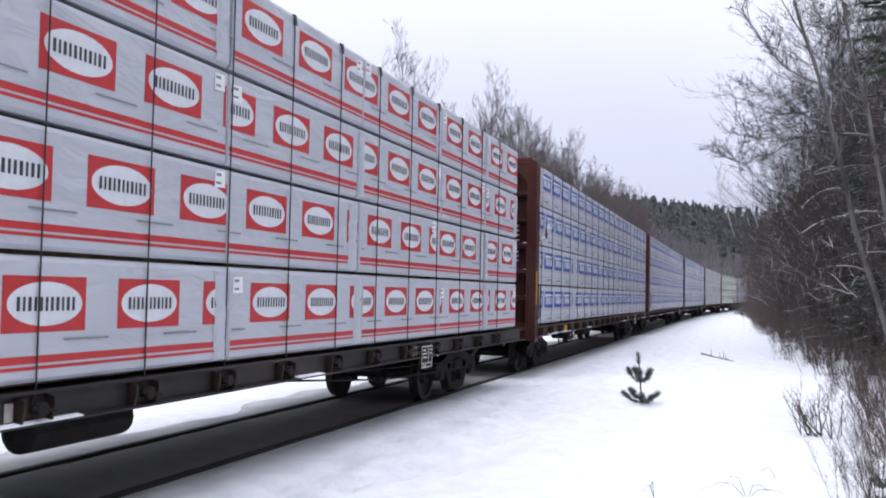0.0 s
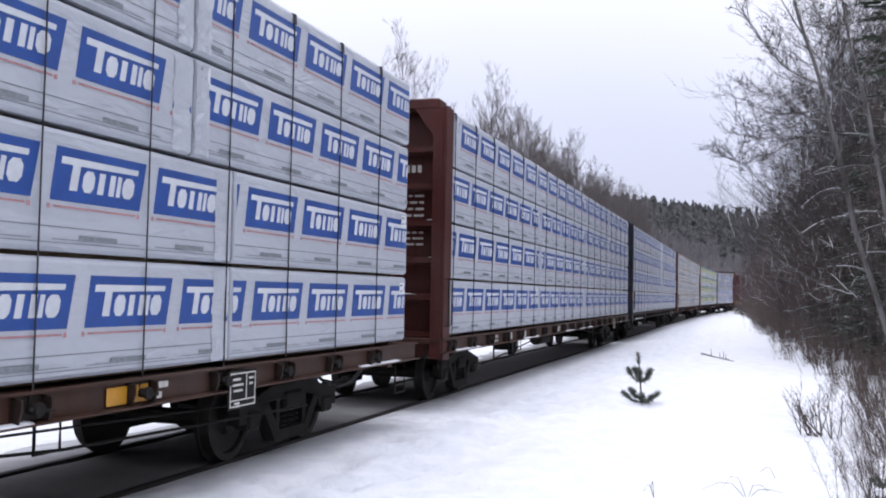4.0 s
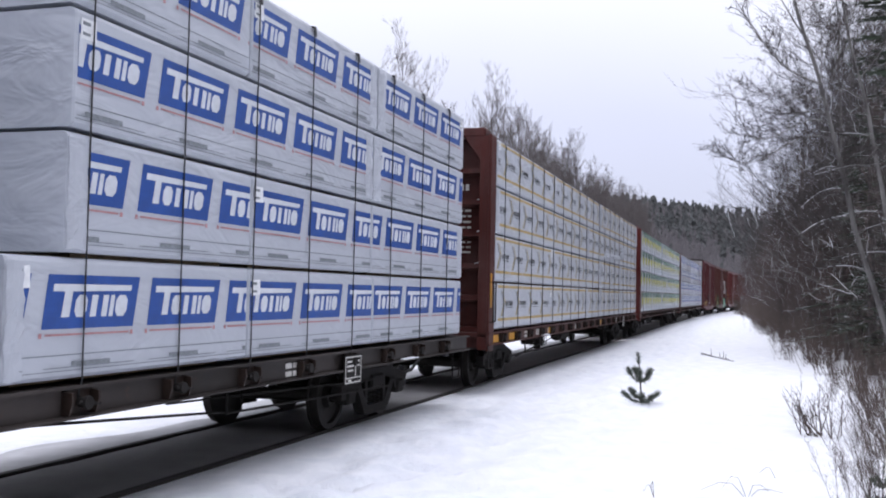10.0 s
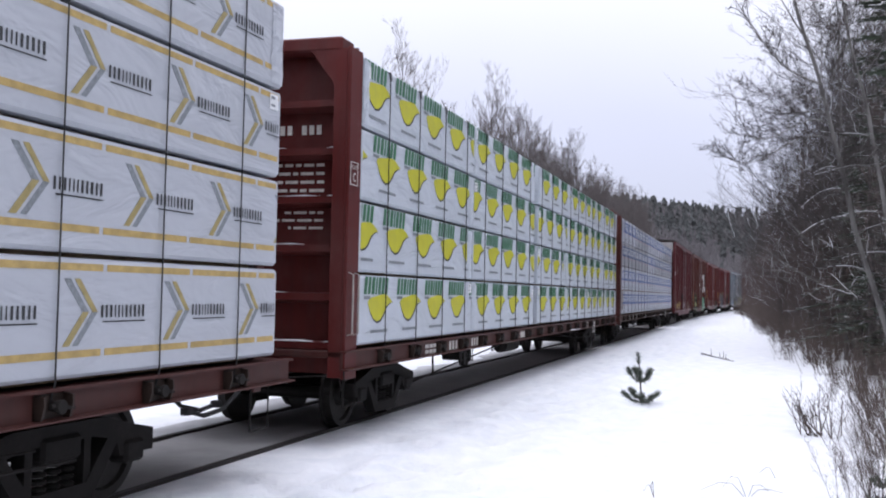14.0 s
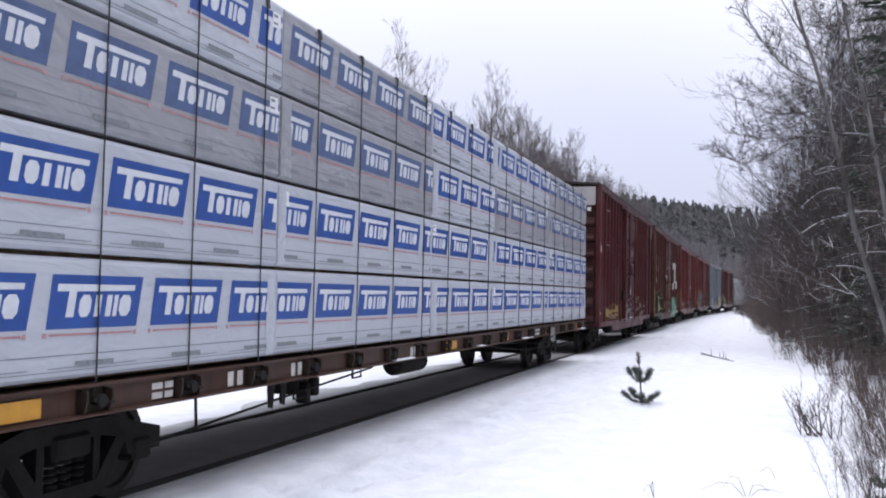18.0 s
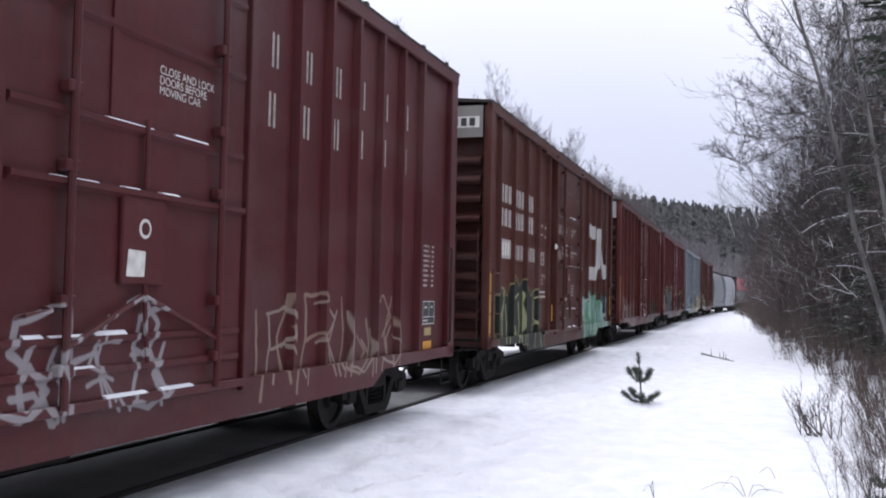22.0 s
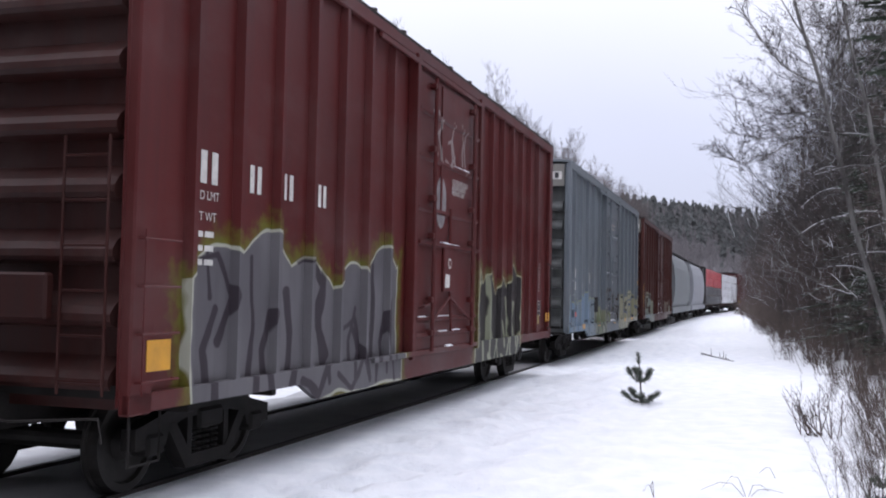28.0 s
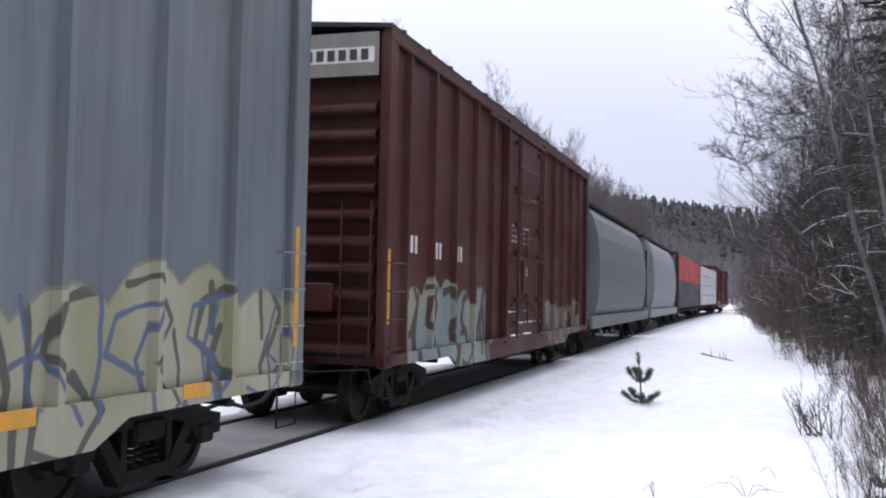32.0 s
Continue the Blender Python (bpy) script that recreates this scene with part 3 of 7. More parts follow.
    leaf = [(0.13, 0.25), (0.20, 0.30), (0.34, 0.315), (0.52, 0.335), (0.66, 0.35), (0.78, 0.34), (0.88, 0.30), (0.98, 0.255), (0.86, 0.235), (0.75, 0.19),
            (0.66, 0.10), (0.56, 0.035), (0.45, 0.015), (0.33, 0.05), (0.22, 0.13)]
    edge = [(0.13, 0.24), (0.22, 0.115), (0.33, 0.03), (0.45, -0.01), (0.57, 0.012), (0.68, 0.08), (0.77, 0.175), (0.87, 0.222), (1.0, 0.25),
            (0.86, 0.235), (0.75, 0.19), (0.66, 0.10), (0.56, 0.035), (0.45, 0.015), (0.33, 0.05), (0.22, 0.13)]
    small = [[(0.0, 0.285), (0.0, 0.325), (0.20, 0.325), (0.20, 0.285)]]
    foot = [[(0.22, -0.12), (0.22, -0.085), (0.80, -0.085), (0.80, -0.12)]]
    return [("leaf", [leaf], LEAF_YELLOW), ("leaf_edge", [edge], PRINT_BLACK), ("word_mark", word, LEAF_GREEN), ("caption", small, PRINT_GREY), ("footer", foot, PRINT_GREY)]


BLUE = plain("blue_print", (0.016, 0.070, 0.290), 0.5, 0.18, 5.0)
RED = plain("red_print", (0.46, 0.026, 0.028), 0.5, 0.15, 5.0)
MARK_WHITE = plain("white_print", (0.62, 0.645, 0.68), 0.5, 0.08, 9.0)
CAPTION_RED = plain("thin_red_print", (0.48, 0.24, 0.25), 0.6, 0.3, 30.0)
PRINT_GREY = plain("grey_print", (0.22, 0.24, 0.26), 0.6, 0.3, 30.0)
PRINT_BLACK = plain("black_print", (0.03, 0.032, 0.035), 0.6, 0.2, 15.0)
GOLD = plain("gold_print", (0.45, 0.32, 0.115), 0.6, 0.25, 9.0)
GOLD_DULL = plain("dull_gold_print", (0.36, 0.29, 0.12), 0.6, 0.25, 9.0)
LEAF_YELLOW = plain("yellow_print", (0.50, 0.48, 0.02), 0.55, 0.1, 6.0)
LEAF_GREEN = plain("green_print", (0.035, 0.15, 0.07), 0.55, 0.2, 6.0)
WRAP = {
    "blue": wrap("white_wrap", (0.425, 0.447, 0.490)),
    "worn": wrap("grey_worn_wrap", (0.285, 0.29, 0.31), 0.4),
    "red": wrap("pale_grey_wrap", (0.415, 0.435, 0.475)),
    "gold": wrap("dull_white_wrap", (0.41, 0.43, 0.468), 0.15),
    "leaf": wrap("bright_white_wrap", (0.46, 0.495, 0.54), 0.12),
    "plain": wrap("plain_white_wrap", (0.50, 0.50, 0.51)),
    "scarlet": wrap("scarlet_wrap", (0.42, 0.025, 0.03)),
    "black": wrap("black_wrap", (0.022, 0.023, 0.026)),
}
LABELS = {
    "blue": "lumber bundle in white wrap printed with blue marks",
    "worn": "lumber bundle in dirty grey wrap with faded blue marks",
    "red": "lumber bundle in pale wrap with red and white oval marks",
    "gold": "lumber bundle in white wrap with gold bands and chevrons",
    "leaf": "lumber bundle in white wrap with green and yellow leaf marks",
    "plain": "lumber bundle in plain white wrap",
    "scarlet": "lumber bundle in scarlet red wrap",
    "black": "lumber bundle in black wrap",
}
PITCH = {"blue": 1.165, "worn": 1.165, "red": 1.16, "gold": 1.165, "leaf": 1.13}
WIDE = {"blue": 1.06, "worn": 1.06, "red": 0.80, "gold": 0.98, "leaf": 1.0}
RISE = {"blue": 0.340, "worn": 0.340, "red": 0.325, "gold": 0.22, "leaf": 0.25}
HALF = 1.545
TIER = 0.858
DECK = 1.10


def clip_poly(poly, x0, x1):
    for lim, sgn in ((x0, 1), (x1, -1)):
        out = []
        for i, p in enumerate(poly):
            q = poly[(i + 1) % len(poly)]
            ip, iq = (p[0] - lim) * sgn >= 0, (q[0] - lim) * sgn >= 0
            if ip:
                out.append(p)
            if ip != iq:
                k = (lim - p[0]) / (q[0] - p[0])
                out.append((lim, p[1] + k * (q[1] - p[1])))
        poly = out
        if len(poly) < 3:
            return []
    return poly


def bundle_mesh(length, style, depth):
    """The wrapped pack: rounded long edges and sides that sag a little between the straps."""
    def make():
        h = TIER - 0.035
        sh = Shape()
        prof = [(0.0, 0.03), (0.0, h - 0.04), (0.012, h - 0.012), (0.045, h), (depth - 0.045, h), (depth - 0.012, h - 0.012), (depth, h - 0.04),
                (depth, 0.03), (depth - 0.03, 0.0), (0.03, 0.0)]
        n = len(prof)
        rows = [0.0, 0.015] + [q * length / 12 for q in range(1, 12)] + [length - 0.015, length]
        v, f = [], []
        for i, x in enumerate(rows):
            end = 0.012 if i in (0, len(rows) - 1) else 0.0
            for y, z in prof:
                yy = y + (end if y < depth / 2 else -end)
                v.append((x, yy, z))
        for i in range(len(rows) - 1):
            for k in range(n):
                f.append((i * n + k, i * n + (k + 1) % n, (i + 1) * n + (k + 1) % n, (i + 1) * n + k))
        f += [tuple(range(n))[::-1], tuple(range((len(rows) - 1) * n, len(rows) * n))]
        return sh.add(v, f).mesh("lumber_pack", WRAP[style])
    return shared(("bundle", round(length, 2), style, depth), make)


def add_bundle(car_index, x, tier, length, style, seed, near=True, phase=None):
    """One pack of boards in printed wrap; it rides on the car, so it is keyed along with it."""
    rnd = random.Random(seed)
    depth = HALF - 0.17
    ob = thing("lumber_pack", LABELS[style], "lumber bundle", "lumber bundles on the centrebeam cars", me=bundle_mesh(length, style, depth))
    jut = rnd.uniform(0.0, 0.02)
    y = -HALF + jut if near else 0.17 - jut
    at = Matrix.Translation((x, y, DECK + tier * TIER + 0.034))
    KEYED.append((ob, car_index, at))
    if not near:
        return ob
    bear = shared(("bearers", round(length, 2)), lambda: bearer_mesh(length, depth))
    held("bearer", bear, ob)
    if style in PITCH:
        kind = "blue" if style == "worn" else style
        first = -rnd.uniform(0.1, PITCH[style]) if phase is None else (phase - 0.12 - x) % PITCH[style] - PITCH[style]
        count = int((length - first) / PITCH[style]) + 1
        for i in range(count):
            a = first + i * PITCH[style]
            cut0, cut1 = 0.03 - a, length - 0.03 - a
            whole = cut0 <= -0.02 and cut1 >= WIDE[style] + 0.1
            top = None
            for j, (nm, polys, mat) in enumerate(logo_shapes(kind)):
                if style == "worn" and mat is BLUE:
                    mat = BLUE_FADED
                z = RISE[style]
                def make(polys=polys, mat=mat, nm=nm, j=j):
                    sh = Shape()
                    for poly in polys:
                        poly = poly if whole else clip_poly(poly, cut0, cut1)
                        if poly:
                            sh.side(poly, -0.0015 - 0.0022 * j, 0.0012)
                    return sh.mesh(nm, mat) if sh.v else None
                me = shared(("logo", style, j), make) if whole else make()
                if me is None:
                    continue
                if top is None:
                    top = held(nm, me, ob, at=(a, 0, z))
                else:
                    held(nm, me, top)
    bands = {"red": ((0.125, 0.175, RED), (0.085, 0.108, RED)), "gold": ((0.14, 0.19, GOLD), (0.735, 0.785, GOLD)),
             "blue": ((0.16, 0.168, PRINT_GREY), (0.055, 0.061, PRINT_GREY)), "worn": ((0.16, 0.168, PRINT_GREY),)}.get(style, ())
    for z0, z1, mat in bands:
        def make(z0=z0, z1=z1, mat=mat):
            sh = Shape()
            q = 0.02
            while q < length - 0.05:
                e = min(length - 0.02, q + (9.0 if style != "gold" else 1.10))
                sh.side([(q, z0), (e - (0.03 if style == "gold" else 0), z0), (e - (0.03 if style == "gold" else 0), z1), (q, z1)], -0.0012, 0.001)
                q = e + 0.012
            return sh.mesh("printed_band", mat)
        held("printed_band", shared(("band", style, z0, round(length, 2)), make), ob)
    if rnd.random() < 0.7 and car_index < 7:
        k = rnd.randrange(3)
        held("wrap_fold", fold_mesh(style, k), ob, at=(rnd.choice((0.005, length - 0.19 - 0.05 * k)), 0, 0))
    if rnd.random() < 0.75:
        def tag_make():
            sh = Shape()
            return sh.side([(0, 0), (0.17, 0.005), (0.165, 0.15), (0.004, 0.145)], -0.007).mesh("paper_tag", TAG)
        tag = held("paper_tag", shared("tag", tag_make), ob, "small white paper tag", at=(0.04 if rnd.random() < 0.5 else length - 0.24, 0, 0.60 + rnd.uniform(-0.05, 0.05)))
        held("printed_lines", shared("taglines", lambda: blocks(blocks(Shape(), 0.02, 0.14, 0.10, 0.125, 5, -0.0105), 0.02, 0.12, 0.03, 0.05, 6, -0.0105).mesh("printed_lines", PRINT_GREY)), tag)
    return ob


LOAD_END = {0: 22.5, 1: 22.5, 2: 22.55, 3: 22.55, 4: 22.65, 5: 22.75, 6: 22.95}
BLUE_FADED = plain("faded_blue_print", (0.075, 0.115, 0.235), 0.6, 0.25, 4.0)


def bearer_mesh(length, depth):
    return Shape().box(0.25, length - 0.25, 0.16, depth - 0.16, -0.036, 0.002, 0.004).mesh("bearer", WOOD)


# ---- centrebeam flat cars ----
def add_strap(car, x, top, loose=0.0):
    y = -HALF - 0.010
    sh = shared(("strap", round(top, 2)), lambda: Shape().tube([(0, -0.2, top + 0.004), (0, -HALF + 0.08, top + 0.006), (0, y + 0.006, top - 0.03), (0, y, top - 0.2), (0, y, 2.2), (0, y, DECK + 0.02),
                                                     (0, y + 0.05, 0.92)], 0.0065, 5).mesh("strap", STRAP))
    st = held("strap", sh, car, at=(x, 0, 0))
    cp = shared(("corner", round(top, 2)), lambda: Shape().prism([(-HALF + 0.07, top - 0.012), (-HALF - 0.012, top - 0.018), (-HALF - 0.022, top - 0.12), (-HALF - 0.012, top - 0.12),
                                                   (-HALF - 0.006, top - 0.032), (-HALF + 0.07, top - 0.026)], "x", -0.030, 0.030).mesh("corner_guard", STRAP))
    held("corner_guard", cp, st)


def winch_mesh():
    sh = Shape()
    y0, y1 = -HALF - 0.055, -HALF + 0.06
    sh.lathe([(y0 - 0.01, 0.025), (y0 - 0.01, 0.048), (y0 + 0.015, 0.05), (y0 + 0.017, 0.036), (y1, 0.036)], 12, (0.02, 0, 0.965))
    sh.tube([(-0.06, y0 + 0.02, 0.975), (0.17, y0 + 0.02, 0.945)], 0.014, 5)
    return sh.mesh("winch", STEEL_DARK)


def winch_cheek_mesh(tint):
    """Two gusset plates that hold a winch on the sill."""
    sh = Shape()
    for x in (-0.15, 0.13):
        sh.prism([(-HALF + 0.05, 1.055), (-HALF - 0.05, 1.04), (-HALF - 0.055, 0.98), (-HALF - 0.03, 0.885), (-HALF + 0.05, 0.885)], "x", x, x + 0.020)
    # thin dark back plate that stands for the shadow behind the winch
    sh.box(-0.16, 0.155, -HALF + 0.022, -HALF + 0.027, 0.89, 1.05)
    return sh


def centrebeam(index, colour, sill_colour, tall=4.66, label="", marks=STENCIL, strap0=0.55, gap=()):
    """A flat car with a high centre beam and a bulkhead at each end, 22.9 m long."""
    length = 22.95
    tint = PAINTS[colour]
    sill = PAINTS[sill_colour]
    car = thing("centrebeam_car", label, "freight car", "cars of the freight train")
    # deck and frame
    sh = Shape().box(-0.33, length, -HALF + 0.06, HALF - 0.06, 1.00, 1.08, 0.01)
    part("deck", sh, sill, car)
    for sgn in (-1, 1):
        y = sgn * (HALF - 0.06)
        prof = [(y, 0.862), (y + sgn * 0.11, 0.862), (y + sgn * 0.11, 0.876), (y + sgn * 0.03, 0.882), (y + sgn * 0.03, 1.060), (y + sgn * 0.08, 1.065), (y + sgn * 0.08, 1.085), (y, 1.085)]
        sh = Shape().prism(prof, "x", -0.36, length + 0.02)
        part("side_sill", sh, sill, car)
    sh = Shape().box(-0.4, length, -0.32, 0.32, 0.70, 0.99, 0.02)
    for x in np.arange(1.2, length - 1, 2.36):
        sh.box(x, x + 0.12, -HALF + 0.08, HALF - 0.08, 0.87, 0.985, 0.01)
    part("centre_sill", sh, STEEL_DARK, car)
    # snow lying along the lower flange
    sh = Shape()
    rnd = random.Random(index * 7 + 1)
    x = 0.3
    while x < length:
        w = rnd.uniform(0.4, 1.4)
        if rnd.random() < 0.25:
            sh.prism([(-HALF - 0.044, 0.877), (-HALF + 0.0, 0.879), (-HALF + 0.02, 0.895), (-HALF - 0.02, 0.889)], "x", x, min(length, x + w))
        x += w + rnd.uniform(0.1, 0.9)
    tagged(part("sill_snow", sh, SNOW, car, "thin snow on the sill"), kind="stuff")
    for i in range(19 if strap0 < 0.9 else 18):
        x = strap0 + 1.18 * i
        w = held("winch", shared("winch", winch_mesh), car, at=(x, 0, 0))
        held("winch_bracket", shared(("cheek", sill_colour), lambda: winch_cheek_mesh(sill).mesh("winch_bracket", PAINTS["sill_shade"])), w)
        if tuple(gap) and gap[0] < x < gap[1]:
            continue
        add_strap(car, x, DECK + 4 * TIER)
    # centre beam: top chord, posts and braces
    part("top_chord", Shape().box(-0.2, length - 0.2, -0.17, 0.17, tall - 0.16, tall, 0.02), tint, car)
    for i in range(11):
        x = 0.6 + 2.1 * i
        part("beam_post", Shape().box(x, x + 0.18, -0.12, 0.12, 1.05, tall - 0.16, 0.01), tint, car)
    # bulkheads
    for end, (x0, x1) in (("front", (-0.33, 0.02)), ("rear", (LOAD_END.get(index, 22.4) + 0.02, LOAD_END.get(index, 22.4) + 0.17))):
        hw = HALF - 0.01 if end == "front" or index == 5 else 1.30
        inner = x1 - 0.06 if end == "front" else x0 + 0.06
        bulk = part("bulkhead", Shape().box(min(inner, inner + 0.05), max(inner, inner + 0.05), -hw + 0.05, hw - 0.05, 0.80, tall - 0.05, 0.0), tint, car)
        for sgn in (-1, 1):
            y0, y1 = (-hw, -hw + 0.05) if sgn < 0 else (hw - 0.05, hw)
            sh = Shape().box(x0, x1, y0, y1, 0.76, tall - 0.10, 0.008)
            yi = y1 if sgn < 0 else y0
            sh.box(x0, x0 + 0.03, min(yi, yi - sgn * 0.16), max(yi, yi - sgn * 0.16), 0.78, tall - 0.12, 0.004)
            part("bulkhead_post", sh, tint, bulk)
            g = Shape().prism([(sgn * (hw - 0.05), tall - 0.12), (sgn * (hw - 0.05), tall - 0.75), (sgn * (hw - 0.52), tall - 0.12)], "x", x0 + 0.002, x0 + 0.03)
            part("gusset", g, tint, bulk)
        part("bulkhead_cap", Shape().box(x0 - 0.01, x1 + 0.01, -hw + 0.12, hw - 0.12, tall - 0.14, tall + 0.02, 0.02), tint, bulk)
        step = (tall - 1.3) / 6
        for i in range(6):
            z = 1.12 + step * i
            xr1 = x1 - 0.05
            xr0 = xr1 - (0.22 if end == "front" else 0.05)
            part("bulkhead_rib", Shape().prism([(xr1, z - 0.07), (xr0, z - 0.03), (xr0, z + 0.05), (xr1, z + 0.06)], "y", -hw + 0.06, hw - 0.06), tint, bulk)
        if end == "front":
            rnd = random.Random(index * 13 + 5)
            sh = Shape()
            for i in range(5):
                z = 1.12 + step * i + 0.052
                y = -hw + 0.07
                sh.prism([(y, z), (y + rnd.uniform(0.10, 0.30), z), (y + 0.05, z + rnd.uniform(0.03, 0.09)), (y, z + rnd.uniform(0.06, 0.16))], "x", -0.22, -0.06)
                a = y + rnd.uniform(0.3, 0.9)
                sh.prism([(a, z), (a + rnd.uniform(0.3, 1.1), z), (a + 0.2, z + 0.016)], "x", -0.245, -0.10)
            tagged(part("shelf_snow", sh, SNOW, bulk, "snow caught on the bulkhead ribs"), kind="stuff")
    # marks on the end: plain bars
    sh = Shape()
    rnd = random.Random(index + 40)
    for y0, y1, z0, z1, cnt in ((-1.05, -0.25, 3.60, 3.71, 8), (-1.1, -0.15, 3.22, 3.255, 0), (-1.1, -0.05, 3.12, 3.155, 0), (-1.1, -0.15, 3.02, 3.055, 0), (-1.1, -0.3, 2.92, 2.955, 0),
                                (-1.1, -0.6, 2.66, 2.69, 0), (-1.1, -0.5, 2.57, 2.60, 0), (-1.1, -0.65, 2.48, 2.51, 0)):
        y = y0
        while y < y1:
            w = 0.06 if cnt else rnd.uniform(0.06, 0.2)
            if not (cnt and abs(y - y0 - 0.30) < 0.05):
                sh.box(-0.047, -0.0425, y, min(y1, y + w), z0, z1)
            y += w + 0.035
    tagged(part("end_lettering", sh, marks, car, "worn lettering as plain bars"), kind="stuff")
    if index == 5:
        box = part("plate_box", Shape().tube([(-0.29, -HALF + 0.007, 2.98), (-0.08, -HALF + 0.007, 2.98), (-0.08, -HALF + 0.007, 3.24), (-0.29, -HALF + 0.007, 3.24), (-0.29, -HALF + 0.007, 2.98)], 0.007, 4), STENCIL, car)
        lettered(box, "PLATE", -0.275, 3.16, 0.065, STENCIL, -HALF + 0.006)
        lettered(box, "C", -0.23, 3.02, 0.14, STENCIL, -HALF + 0.006)
    if index == 6:
        for x in (22.98, 23.09):
            part("handrail", Shape().tube([(x, -1.27, 3.0), (x, -1.36, 2.97), (x, -1.36, 1.65), (x, -1.27, 1.62)], 0.014, 6), STENCIL_DIM, car, "pale upright hand rail")
    # sill marks
    sh = Shape()
    ys = -HALF + 0.026
    for x0, x1, z0, z1, cnt in ((3.75, 4.25, 0.90, 1.03, 3), (5.0, 5.45, 0.90, 1.03, 3), (2.6, 3.1, 0.975, 1.025, 6), (2.6, 3.1, 0.90, 0.95, 6), (8.6, 9.1, 0.90, 1.02, 5), (16.6, 17.1, 0.98, 1.03, 7),
                                (16.6, 17.0, 0.90, 0.95, 6)):
        blocks(sh, x0, x1, z0, z1, cnt, ys, 0.42, seed=index)
    tagged(part("sill_lettering", sh, marks, car, "worn lettering as plain bars"), kind="stuff")
    # placard board, steps, brake gear
    px = {0: 16.75, 2: 18.20, 4: 18.0, 5: 17.41}.get(index, 17.9)
    pl = part("placard", Shape().box(px, px + 0.49, -HALF - 0.05, -HALF - 0.035, 0.70, 1.04, 0.002), RUST if index == 2 else STEEL_DARK, car, "ruled notice board")
    sh = Shape()
    y0, y1 = -HALF - 0.054, -HALF - 0.0505
    for z in (0.722, 0.775, 1.01):
        sh.box(px + 0.02, px + 0.47, y0, y1, z, z + 0.012)
    for x, z in ((0.02, 0.722), (0.30, 0.775), (0.458, 0.722)):
        sh.box(px + x, px + x + 0.012, y0, y1, z + 0.012, 1.01)
    for x0, x1, z in ((0.07, 0.20, 0.955), (0.06, 0.25, 0.905), (0.08, 0.24, 0.855), (0.35, 0.43, 0.955), (0.36, 0.42, 0.905), (0.10, 0.19, 0.742)):
        sh.box(px + x0, px + x1, y0, y1, z, z + 0.02)
    tagged(part("placard_ruling", sh, STENCIL_DIM if index == 2 else STENCIL, pl), kind="stuff")
    for x in (-0.32, 22.2):
        sh = Shape()
        sh.tube([(x, -HALF + 0.02, 0.88), (x, -HALF + 0.02, 0.46), (x + 0.34, -HALF + 0.02, 0.46), (x + 0.34, -HALF + 0.02, 0.88)], 0.012, 6)
        part("stirrup_step", sh, STEEL_DARK, car)
    sh = Shape()
    sh.tube([(-0.27, -HALF + 0.03, 1.25), (-0.27, -HALF - 0.05, 1.28), (-0.27, -HALF - 0.05, 1.95), (-0.27, -HALF + 0.03, 1.98)], 0.011, 5)
    sh.tube([(-0.10, -HALF + 0.03, 1.25), (-0.10, -HALF - 0.05, 1.28), (-0.10, -HALF - 0.05, 1.95), (-0.10, -HALF + 0.03, 1.98)], 0.011, 5)
    part("grab_iron", sh, STENCIL_DIM if index in (5, 6) else STEEL_DARK, car)
    # brake rods rising from the trucks to the middle of the sill, hung in loops and plates
    yb = -1.32
    part("brake_rod", Shape().tube([(2.7, yb, 0.50), (5.2, yb, 0.655), (7.7, yb, 0.80)], 0.013, 6), STEEL_DARK, car)
    part("brake_rod", Shape().tube([(length - 2.9, yb, 0.52), (16.1, yb, 0.61), (13.2, yb, 0.82)], 0.013, 6), STEEL_DARK, car)
    part("brake_rod", Shape().tube([(length - 3.2, yb + 0.1, 0.62), (15.0, yb + 0.1, 0.78)], 0.011, 6), STEEL_DARK, car)
    for x in (5.42, 15.78, 7.0):
        z = 0.62 if x != 7.0 else 0.72
        part("rod_hanger", Shape().tube([(x, yb - 0.03, 0.89), (x, yb - 0.03, z), (x + 0.26, yb - 0.03, z), (x + 0.26, yb - 0.03, 0.89)], 0.014, 6), STEEL_DARK, car)
    part("rod_bracket", Shape().prism([(4.78, 0.90), (4.82, 0.60), (4.90, 0.58), (4.94, 0.90)], "y", yb - 0.06, yb - 0.04).prism([(5.05, 0.90), (5.07, 0.61), (5.16, 0.59), (5.20, 0.90)], "y", yb - 0.06, yb - 0.04), STEEL_DARK, car)
    part("rod_post", Shape().tube([(3.55, yb, 0.89), (3.58, yb, 0.53)], 0.016, 6), STEEL_DARK, car)
    part("air_reservoir", Shape().lathe([(9.9, 0.05), (10.0, 0.16), (11.2, 0.16), (11.3, 0.05)], 14, (0, -0.75, 0.66), "x"), STEEL_DARK, car, smooth=False)
    part("belly_frame", Shape().prism([(8.6, 0.93), (9.1, 0.70), (9.5, 0.66), (13.4, 0.66), (13.8, 0.70), (14.3, 0.93)], "y", -0.55, 0.55), STEEL_DARK, car)
    part("brake_valve", Shape().box(6.3, 6.7, -0.95, -0.6, 0.56, 0.84, 0.03).box(6.38, 6.5, -1.05, -0.9, 0.46, 0.7, 0.02).box(6.66, 6.8, -1.02, -0.9, 0.52, 0.74, 0.02), STEEL_DARK, car)
    add_truck(car, 2.25)
    add_truck(car, length - 2.75)
    add_couplers(car, length + 0.15)
    KEYED.append((car, index, Matrix()))
    return car


